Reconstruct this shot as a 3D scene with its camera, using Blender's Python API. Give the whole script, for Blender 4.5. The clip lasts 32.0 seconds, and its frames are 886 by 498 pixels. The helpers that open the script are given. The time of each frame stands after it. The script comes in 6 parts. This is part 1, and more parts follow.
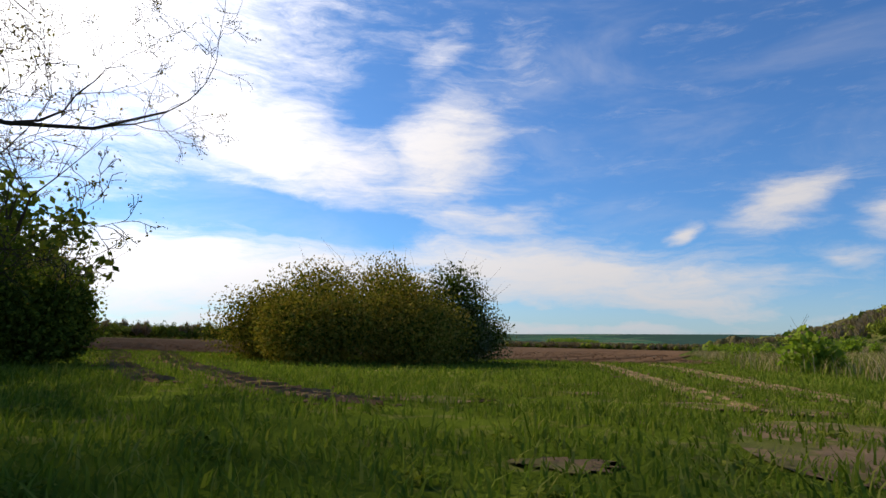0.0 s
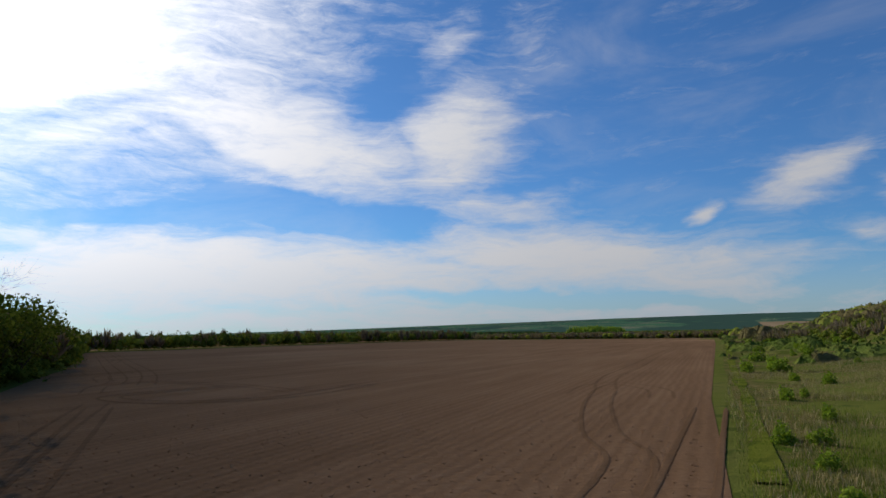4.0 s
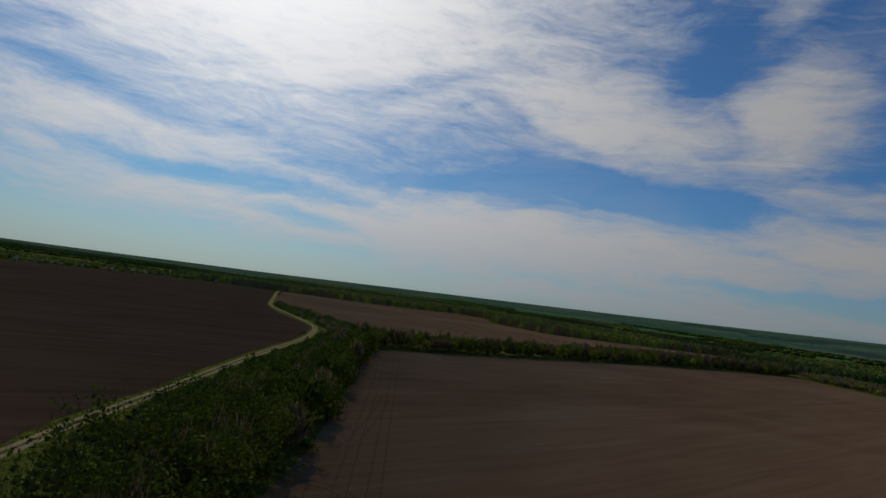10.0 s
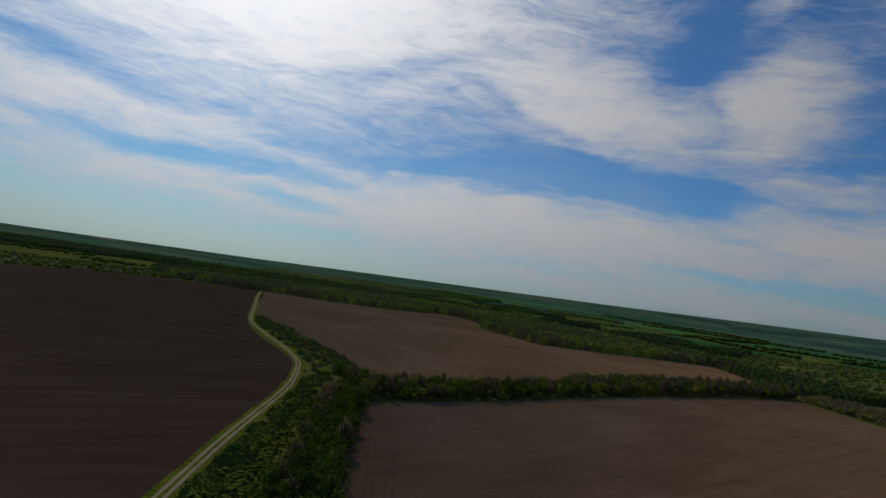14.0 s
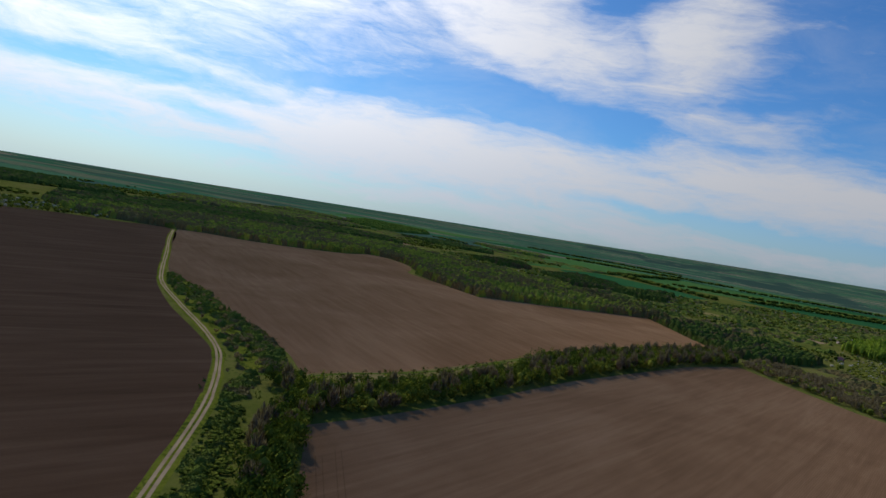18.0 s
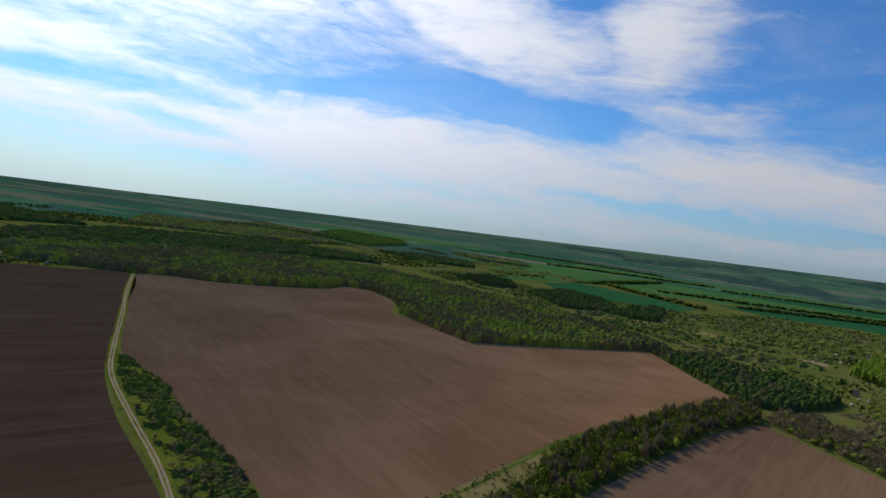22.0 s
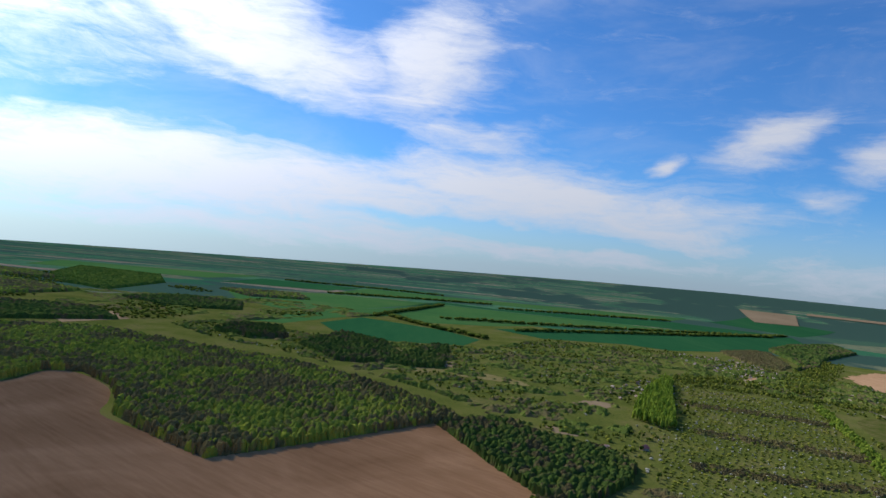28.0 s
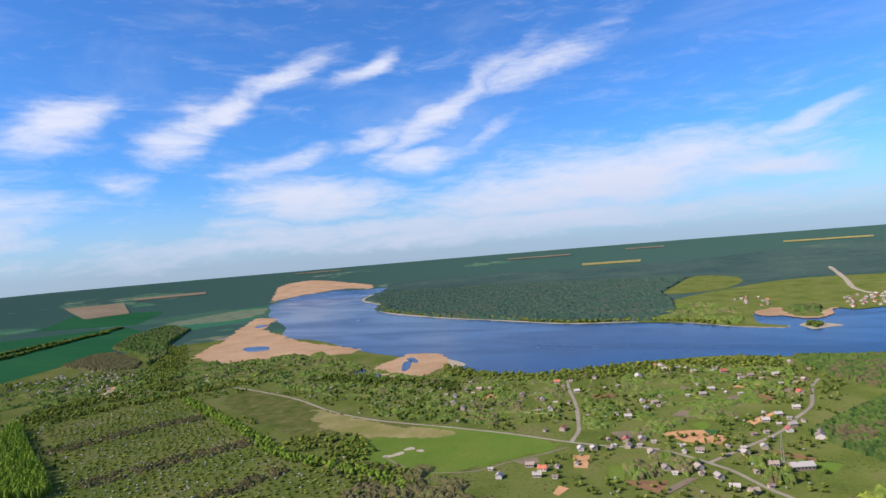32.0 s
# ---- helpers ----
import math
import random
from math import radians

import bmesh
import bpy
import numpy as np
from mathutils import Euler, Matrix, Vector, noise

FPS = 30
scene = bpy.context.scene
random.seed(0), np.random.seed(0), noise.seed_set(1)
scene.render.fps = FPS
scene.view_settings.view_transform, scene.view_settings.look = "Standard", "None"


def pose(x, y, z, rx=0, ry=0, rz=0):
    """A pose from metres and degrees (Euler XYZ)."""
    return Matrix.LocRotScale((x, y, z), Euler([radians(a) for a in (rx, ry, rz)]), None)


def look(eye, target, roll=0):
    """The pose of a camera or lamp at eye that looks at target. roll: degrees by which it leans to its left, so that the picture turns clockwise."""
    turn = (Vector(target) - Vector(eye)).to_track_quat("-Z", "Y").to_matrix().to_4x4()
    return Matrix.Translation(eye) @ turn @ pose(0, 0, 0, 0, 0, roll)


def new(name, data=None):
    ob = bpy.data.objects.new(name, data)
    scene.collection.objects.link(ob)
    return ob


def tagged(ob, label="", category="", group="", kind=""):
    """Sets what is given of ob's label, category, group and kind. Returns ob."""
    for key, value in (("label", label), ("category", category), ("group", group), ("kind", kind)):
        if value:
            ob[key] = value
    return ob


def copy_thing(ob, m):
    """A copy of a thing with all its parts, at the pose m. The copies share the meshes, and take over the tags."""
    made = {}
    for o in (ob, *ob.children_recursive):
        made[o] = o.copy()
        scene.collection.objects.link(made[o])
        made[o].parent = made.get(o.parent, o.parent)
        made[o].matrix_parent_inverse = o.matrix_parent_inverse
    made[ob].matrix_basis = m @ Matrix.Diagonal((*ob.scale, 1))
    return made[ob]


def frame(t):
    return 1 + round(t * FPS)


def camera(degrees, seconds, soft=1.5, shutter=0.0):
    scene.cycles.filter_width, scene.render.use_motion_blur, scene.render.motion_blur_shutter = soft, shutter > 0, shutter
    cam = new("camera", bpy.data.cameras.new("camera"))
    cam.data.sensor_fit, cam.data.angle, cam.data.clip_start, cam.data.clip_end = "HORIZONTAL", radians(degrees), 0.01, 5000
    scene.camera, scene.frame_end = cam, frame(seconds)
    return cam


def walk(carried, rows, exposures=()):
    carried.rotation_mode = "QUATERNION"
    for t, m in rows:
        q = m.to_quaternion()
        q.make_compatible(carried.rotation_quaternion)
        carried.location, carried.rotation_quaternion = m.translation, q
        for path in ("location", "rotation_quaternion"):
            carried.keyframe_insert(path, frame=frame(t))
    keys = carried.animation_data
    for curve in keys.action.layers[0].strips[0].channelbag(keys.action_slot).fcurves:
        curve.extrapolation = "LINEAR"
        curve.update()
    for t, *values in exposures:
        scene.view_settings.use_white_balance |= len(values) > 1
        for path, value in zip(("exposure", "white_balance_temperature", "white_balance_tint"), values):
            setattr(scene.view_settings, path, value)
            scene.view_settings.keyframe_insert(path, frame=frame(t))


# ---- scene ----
SECONDS = 32.0
cam = camera(70.0, SECONDS, soft=1.5)

# the flight: seconds, x, y, z, pitch, roll, heading
FLIGHT = [
    (0, -0.00, 0.00, 0.42, 8.62, -1.33, 0.00),
    (0.5, -0.24, 0.26, 0.60, 8.27, 4.12, 0.24),
    (1, -0.13, 0.73, 0.95, 8.16, 6.12, 0.03),
    (1.5, 0.21, 1.45, 1.57, 7.96, 6.97, -0.07),
    (2, 0.58, 2.22, 2.14, 8.10, 5.48, -0.19),
    (2.5, 1.06, 3.14, 2.69, 7.99, 3.63, 0.11),
    (3, 1.48, 4.12, 3.31, 7.77, 2.04, 0.96),
    (3.5, 1.94, 5.50, 4.05, 7.74, 1.31, 1.64),
    (5.5, 4.08, 14.92, 9.55, 7.77, 0.32, 2.40),
    (6, 4.30, 16.58, 10.97, 7.76, 0.00, 2.44),
    (6.5, 4.40, 18.36, 12.85, 7.65, -0.22, 2.50),
    (7, 4.72, 21.22, 14.85, 7.47, -1.34, 3.64),
    (7.5, 3.12, 25.22, 16.61, 7.12, -3.26, 6.79),
    (8, 0.39, 29.88, 18.28, 6.52, -5.40, 11.48),
    (8.5, -2.69, 34.29, 20.16, 5.71, -6.67, 16.84),
    (9, -4.83, 37.45, 22.37, 5.03, -7.21, 22.37),
    (9.5, -5.65, 39.36, 25.07, 4.49, -8.31, 26.14),
    (10, -6.16, 40.33, 28.07, 4.08, -7.84, 27.98),
    (10.5, -6.82, 41.07, 31.18, 3.86, -7.61, 28.98),
    (11, -8.01, 42.07, 34.37, 3.88, -7.41, 29.53),
    (11.5, -9.92, 43.52, 37.46, 3.96, -7.46, 29.79),
    (12, -12.37, 45.52, 40.46, 4.01, -7.52, 29.74),
    (12.5, -15.29, 48.09, 43.45, 4.02, -7.73, 29.65),
    (13, -18.66, 51.24, 46.42, 3.76, -7.95, 29.47),
    (13.5, -22.45, 54.91, 49.43, 3.26, -8.22, 28.31),
    (14, -26.58, 58.93, 52.23, 2.87, -8.55, 26.49),
    (14.5, -30.54, 63.26, 54.89, 2.10, -9.20, 25.00),
    (16.5, -48.61, 82.44, 63.24, -1.70, -10.07, 20.94),
    (17, -53.07, 86.69, 66.29, -2.24, -10.12, 20.21),
    (17.5, -57.91, 90.98, 70.26, -2.72, -10.44, 19.79),
    (18, -62.50, 95.66, 74.30, -2.90, -10.07, 19.52),
    (18.5, -67.00, 100.78, 78.38, -2.96, -9.11, 19.17),
    (19, -71.53, 106.15, 82.55, -2.94, -8.07, 18.92),
    (19.5, -76.26, 111.85, 87.60, -3.05, -7.93, 18.85),
    (20, -80.75, 117.50, 92.59, -3.12, -7.87, 18.79),
    (20.5, -84.95, 123.11, 97.39, -3.13, -7.80, 18.78),
    (21, -88.71, 129.21, 102.21, -3.07, -7.85, 18.78),
    (21.5, -91.79, 135.69, 106.79, -2.92, -7.97, 18.22),
    (22, -95.54, 141.94, 111.35, -2.64, -8.03, 17.19),
    (22.5, -100.04, 147.90, 116.02, -2.37, -7.48, 16.43),
    (23, -104.78, 153.76, 120.50, -2.00, -6.59, 14.72),
    (23.5, -109.14, 160.53, 124.87, -1.64, -6.02, 12.73),
    (24, -112.34, 169.51, 129.18, -1.25, -5.43, 10.72),
    (24.5, -113.94, 180.70, 133.30, -0.71, -4.94, 8.32),
    (25, -114.25, 192.80, 137.17, -0.19, -4.40, 5.87),
    (25.5, -113.95, 205.25, 140.64, 0.15, -4.56, 3.44),
    (27.5, -99.25, 259.04, 150.57, 1.36, -5.19, -1.30),
    (28, -96.92, 271.80, 153.41, 1.03, -5.48, -2.24),
    (28.5, -94.92, 284.21, 155.95, 1.58, -2.24, -7.64),
    (29, -93.92, 296.61, 158.82, 1.51, -0.09, -15.66),
    (29.5, -93.96, 309.14, 162.09, 1.14, 1.89, -25.24),
    (30, -94.26, 321.08, 165.25, 0.85, 3.43, -34.03),
    (30.5, -94.96, 331.77, 168.60, 0.66, 3.78, -40.91),
    (31, -95.58, 340.58, 172.12, 0.55, 4.21, -47.25),
    (31.5, -95.55, 347.82, 175.82, 0.34, 4.64, -53.87),
    (32, -95.18, 354.14, 179.85, 0.05, 4.79, -59.27),
]
walk(cam, [(t, pose(x, y, z, 90 + p, r, h)) for t, x, y, z, p, r, h in FLIGHT],
     exposures=[(0, 0.2, 7100, 14), (1.5, -0.08, 7100, 14), (3.5, -0.25, 6850, 12), (6, -0.45, 6500, 10), (7.5, -0.65, 6600, 10), (9, -1.1, 6800, 10), (10.5, -1.25, 6850, 10), (13, -1.25, 6850, 10), (14.5, -1.0, 6700, 10),
                (17, -0.45, 6550, 11), (19, -0.32, 6450, 12), (23, -0.25, 6350, 12), (28, 0.06, 6150, 13), (29.5, 0.28, 6050, 15), (32, 0.44, 6000, 17)])

# ---------------------------------------------------------------- sky and sun
SUN_AZ, SUN_EL = -50.0, 34.0          # degrees, clockwise from +y, above the horizon


def direction(az, el):
    a, e = radians(az), radians(el)
    return Vector((math.sin(a) * math.cos(e), math.cos(a) * math.cos(e), math.sin(e)))


class Nodes:
    """Short hand for node trees."""

    def __init__(self, tree):
        self.tree = tree
        tree.nodes.clear()

    def add(self, kind):
        return self.tree.nodes.new(kind)

    def link(self, a, b):
        self.tree.links.new(a, b)

    def value(self, sock, v):
        if isinstance(v, bpy.types.NodeSocket):
            self.link(v, sock)
        else:
            sock.default_value = v

    def math(self, op, a, b=0.0, c=0.0, clamp=False):
        n = self.add("ShaderNodeMath")
        n.operation, n.use_clamp = op, clamp
        for s, v in zip(n.inputs, (a, b, c)):
            self.value(s, v)
        return n.outputs[0]

    def vec(self, op, a, b=(0, 0, 0)):
        n = self.add("ShaderNodeVectorMath")
        n.operation = op
        self.value(n.inputs[0], a)
        self.value(n.inputs[1], b)
        return n.outputs["Value"] if op in ("LENGTH", "DOT_PRODUCT") else n.outputs[0]

    def mix(self, f, a, b, how="MIX"):
        n = self.add("ShaderNodeMix")
        n.data_type, n.blend_type = "RGBA", how
        self.value(n.inputs[0], f)
        for s, v in ((n.inputs[6], a), (n.inputs[7], b)):
            self.value(s, (*v, 1) if isinstance(v, tuple) and len(v) == 3 else v)
        return n.outputs[2]

    def range(self, v, a, b, c=0.0, d=1.0, smooth=True):
        n = self.add("ShaderNodeMapRange")
        n.interpolation_type = "SMOOTHSTEP" if smooth else "LINEAR"
        for s, x in zip(n.inputs, (v, a, b, c, d)):
            self.value(s, x)
        return n.outputs[0]

    def noise(self, vector, scale, detail=4.0, rough=0.55, distort=0.0):
        n = self.add("ShaderNodeTexNoise")
        self.value(n.inputs["Vector"], vector)
        n.inputs["Scale"].default_value, n.inputs["Detail"].default_value = scale, detail
        n.inputs["Roughness"].default_value, n.inputs["Distortion"].default_value = rough, distort
        return n.outputs["Fac"]

    def mapping(self, vector, loc=(0, 0, 0), rot=(0, 0, 0), scale=(1, 1, 1), kind="POINT"):
        n = self.add("ShaderNodeMapping")
        n.vector_type = kind
        self.value(n.inputs[0], vector)
        n.inputs[1].default_value, n.inputs[2].default_value, n.inputs[3].default_value = loc, [radians(r) for r in rot], scale
        return n.outputs[0]


# clouds: azimuth, elevation, half length, half height, tilt, weight
CLOUDS = [
    (-46, 25, 44, 18, 0, 1.15), (-16, 17.5, 20, 6.5, -10, 1.05), (-1, 17.0, 8.5, 6.5, 42, 1.05), (-2, 24.5, 6, 3.0, 60, 0.5),
    (-24, 5.4, 62, 5.0, -1, 1.15), (10, 6.4, 26, 4.2, -5, 1.1), (18, 4.6, 16, 2.6, -8, 0.95), (3, 11.2, 9, 2.4, 0, 0.7),
    (-58, 9.5, 24, 7, 0, 0.85), (-4, 1.6, 60, 2.4, 0, 0.9), (-32, 9.2, 2.8, 0.9, 0, 0.8), (21.2, 9.9, 2.0, 1.0, 10, 0.95),
    (29, 12.0, 6.5, 2.6, 22, 0.95), (27, 11.0, 4.0, 1.0, -8, 0.8), (37.5, 11.3, 5.0, 2.6, 40, 0.85), (36, 9.6, 3.0, 0.9, 0, 0.7), (41, 13.6, 6.0, 1.3, 24, 0.95),
    (46.5, 15.8, 5.5, 1.3, 20, 0.9), (53, 16.2, 4.0, 1.2, 26, 0.85), (33, 7.2, 4.0, 1.1, -8, 0.7), (46.5, 9.2, 8.0, 1.2, 14, 0.8), (54, 10.6, 6.0, 1.3, 10, 0.85),
    (61, 12.6, 12.0, 1.5, 32, 0.85), (69, 15.4, 9.0, 1.9, 16, 0.7), (64, 10.4, 4.5, 0.9, 24, 0.6), (58, 8.4, 5.0, 1.6, 6, 0.8),
    (48, 5.2, 11.0, 3.0, -3, 1.1), (73, 4.8, 22, 4.0, 4, 1.15), (87, 4.8, 8, 1.6, -4, 0.85), (60, 1.6, 60, 2.4, 0, 0.95), (91, 8.0, 5, 0.9, 12, 0.7), (42, 3.2, 7, 1.3, 0, 0.7), (5, 22, 9, 4, 50, 0.3),
]
# gaps of blue between the clouds
GAPS = [
    (-13, 11.0, 12, 2.0, -10, 1.15), (-27, 10.6, 9, 1.3, 8, 0.7), (-48, 7.4, 18, 1.2, -2, 0.75), (-40, 5.2, 8, 0.9, -4, 0.6), (-7, 21.5, 7, 3.6, 30, 0.5), (2, 3.4, 14, 0.7, -2, 0.6),
    (14, 2.6, 10, 0.6, -3, 0.5), (-58, 12.5, 8, 1.5, -10, 0.35), (-20, 15.5, 9, 1.2, -20, 0.3), (-33, 18, 10, 1.6, 20, 0.3),
]
world = bpy.data.worlds.new("sky")
scene.world = world
world.use_nodes = True
N = Nodes(world.node_tree)
view = N.vec("NORMALIZE", N.add("ShaderNodeTexCoord").outputs["Generated"])
sep = N.add("ShaderNodeSeparateXYZ")
N.link(view, sep.inputs[0])
az = N.math("MULTIPLY", N.math("ARCTAN2", sep.outputs[0], sep.outputs[1]), 57.2958)
el = N.math("MULTIPLY", N.math("ARCSINE", sep.outputs[2]), 57.2958)
comb = N.add("ShaderNodeCombineXYZ")
N.link(az, comb.inputs[0])
N.link(el, comb.inputs[1])
sky_xy = comb.outputs[0]
warp = N.add("ShaderNodeTexNoise")
N.link(N.mapping(sky_xy, scale=(0.10, 0.2, 1)), warp.inputs["Vector"])
warp.inputs["Scale"].default_value, warp.inputs["Detail"].default_value = 1.0, 5.0
shift = N.vec("MULTIPLY", N.vec("SUBTRACT", warp.outputs["Color"], (0.5, 0.5, 0.5)), (9.0, 3.4, 0.0))
sky_w = N.vec("ADD", sky_xy, shift)
def strokes(rows):
    total = None
    for a, e, hl, hh, tilt, wt in rows:
        u = N.vec("LENGTH", N.mapping(sky_w, (a, e, 0), (0, 0, tilt), (hl, hh, 1), "TEXTURE"))
        m = N.range(u, 1.2, 0.1, 0.0, wt)
        total = m if total is None else N.math("MAXIMUM", total, m)
    return total


mask = N.math("SUBTRACT", strokes(CLOUDS), strokes(GAPS))
streak = N.noise(N.mapping(sky_w, rot=(0, 0, -14), scale=(0.09, 0.5, 1)), 1.0, 9.0, 0.66, 0.8)
fine = N.noise(N.mapping(sky_w, rot=(0, 0, 28), scale=(0.3, 1.0, 1)), 1.0, 8.0, 0.7, 0.4)
fibres = N.noise(N.mapping(sky_xy, rot=(0, 0, -38), scale=(0.16, 0.75, 1)), 1.0, 8.0, 0.68, 0.9)
tex = N.math("ADD", N.math("ADD", N.math("MULTIPLY", streak, 0.42), N.math("MULTIPLY", fine, 0.3)), N.math("MULTIPLY", fibres, 0.28))
cloud = N.range(N.math("ADD", mask, N.math("MULTIPLY", N.math("SUBTRACT", tex, 0.5), 2.5)), -0.06, 1.2, 0.0, 0.96)
veil = N.range(N.noise(N.mapping(sky_xy, rot=(0, 0, 34), scale=(0.05, 0.16, 1)), 1.0, 7.0, 0.6, 0.5), 0.46, 0.8, 0.0, 0.26)
low = N.range(el, 8.0, -1.0, 0.0, 0.5)
cloud = N.math("MAXIMUM", N.math("MAXIMUM", cloud, veil), low, clamp=True)
nishita = N.add("ShaderNodeTexSky")
nishita.sky_type, nishita.sun_disc = "NISHITA", False
nishita.sun_elevation, nishita.sun_rotation = radians(SUN_EL), radians(SUN_AZ)
nishita.air_density, nishita.dust_density, nishita.ozone_density = 1.0, 0.6, 2.5
blue = N.mix(1.0, nishita.outputs[0], (0.40, 0.80, 1.24), "MULTIPLY")
sunward = N.vec("DOT_PRODUCT", view, tuple(direction(SUN_AZ, SUN_EL)))
glow = N.math("POWER", N.math("MAXIMUM", sunward, 0.0), 18.0)
halo = N.math("POWER", N.math("MAXIMUM", sunward, 0.0), 4.0)
bright = N.math("ADD", N.math("ADD", 6.3, N.math("MULTIPLY", glow, 11.0)), N.math("MULTIPLY", halo, 9.6))
bright = N.math("MULTIPLY", bright, N.range(el, -1.0, 9.0, 0.8, 1.0))
cw = N.mix(1.0, N.mix(N.range(el, 0.0, 8.0), (0.86, 0.95, 1.08), (0.94, 0.97, 1.03)), bright, "MULTIPLY")
back = N.add("ShaderNodeBackground")
N.link(N.mix(cloud, blue, cw), back.inputs[0])
back.inputs[1].default_value = 0.1
N.link(back.outputs[0], N.add("ShaderNodeOutputWorld").inputs[0])

sun = new("sun", bpy.data.lights.new("sun", "SUN"))
sun.data.energy, sun.data.angle, sun.data.color = 4.2, radians(1.5), (1.0, 0.91, 0.78)
sun.matrix_world = look(direction(SUN_AZ, SUN_EL) * 100, (0, 0, 0))

# ---------------------------------------------------------------- materials
def surface(name, colours, big=0.02, small=0.6, rough=0.9, bump=0.0, bump_scale=4.0, stretch=(1, 1, 1), turn=0.0,
            island=0.0, spec=0.0, metal=0.0, spread=(0.3, 0.7), translucent=0.0, speckle=None, fuzz=0.0):
    """Colour from a broad and a fine noise over the given colours, in metres of the world; island: how far pieces differ."""
    m = bpy.data.materials.new(name)
    m.use_nodes = True
    k = Nodes(m.node_tree)
    place = k.mapping(k.add("ShaderNodeTexCoord").outputs["Object"], rot=(0, 0, turn), scale=stretch)
    broad, grain = k.noise(place, big, 4.0, 0.6), k.noise(place, small, 5.0, 0.65)
    f = k.math("ADD", k.math("MULTIPLY", broad, 0.6), k.math("MULTIPLY", grain, 0.4))
    if island:
        geo = k.add("ShaderNodeNewGeometry")
        f = k.math("ADD", k.math("MULTIPLY", f, 1 - island), k.math("MULTIPLY", geo.outputs["Random Per Island"], island))
    ramp = k.add("ShaderNodeValToRGB")
    els = ramp.color_ramp.elements
    while len(els) < len(colours):
        els.new(0.5)
    for i, c in enumerate(colours):
        els[i].position = spread[0] + (spread[1] - spread[0]) * i / (len(colours) - 1)
        els[i].color = (*c, 1)
    k.link(f, ramp.inputs[0])
    colour = ramp.outputs[0]
    if speckle:
        spots = k.range(k.noise(place, speckle[0], 3.0, 0.6), speckle[1], speckle[1] + 0.07)
        patches = k.range(k.noise(place, speckle[0] * 0.07, 3.0, 0.6), 0.35, 0.6)
        colour = k.mix(k.math("MULTIPLY", spots, patches), colour, speckle[2])
    p = k.add("ShaderNodeBsdfPrincipled")
    p.inputs["Diffuse Roughness"].default_value = fuzz
    k.link(colour, p.inputs["Base Color"])
    p.inputs["Roughness"].default_value, p.inputs["Metallic"].default_value = rough, metal
    p.inputs["Specular IOR Level"].default_value = spec
    if bump:
        b = k.add("ShaderNodeBump")
        b.inputs["Strength"].default_value, b.inputs["Distance"].default_value = 1.0, bump
        k.link(k.noise(place, bump_scale, 6.0, 0.7), b.inputs["Height"])
        k.link(b.outputs[0], p.inputs["Normal"])
    out = k.add("ShaderNodeOutputMaterial")
    if translucent:
        t = k.add("ShaderNodeBsdfTranslucent")
        k.link(k.mix(1.0, ramp.outputs[0], (1.0, 1.15, 0.55), "MULTIPLY"), t.inputs[0])
        mx = k.add("ShaderNodeMixShader")
        mx.inputs[0].default_value = translucent
        k.link(p.outputs[0], mx.inputs[1])
        k.link(t.outputs[0], mx.inputs[2])
        k.link(mx.outputs[0], out.inputs[0])
    else:
        k.link(p.outputs[0], out.inputs[0])
    return m


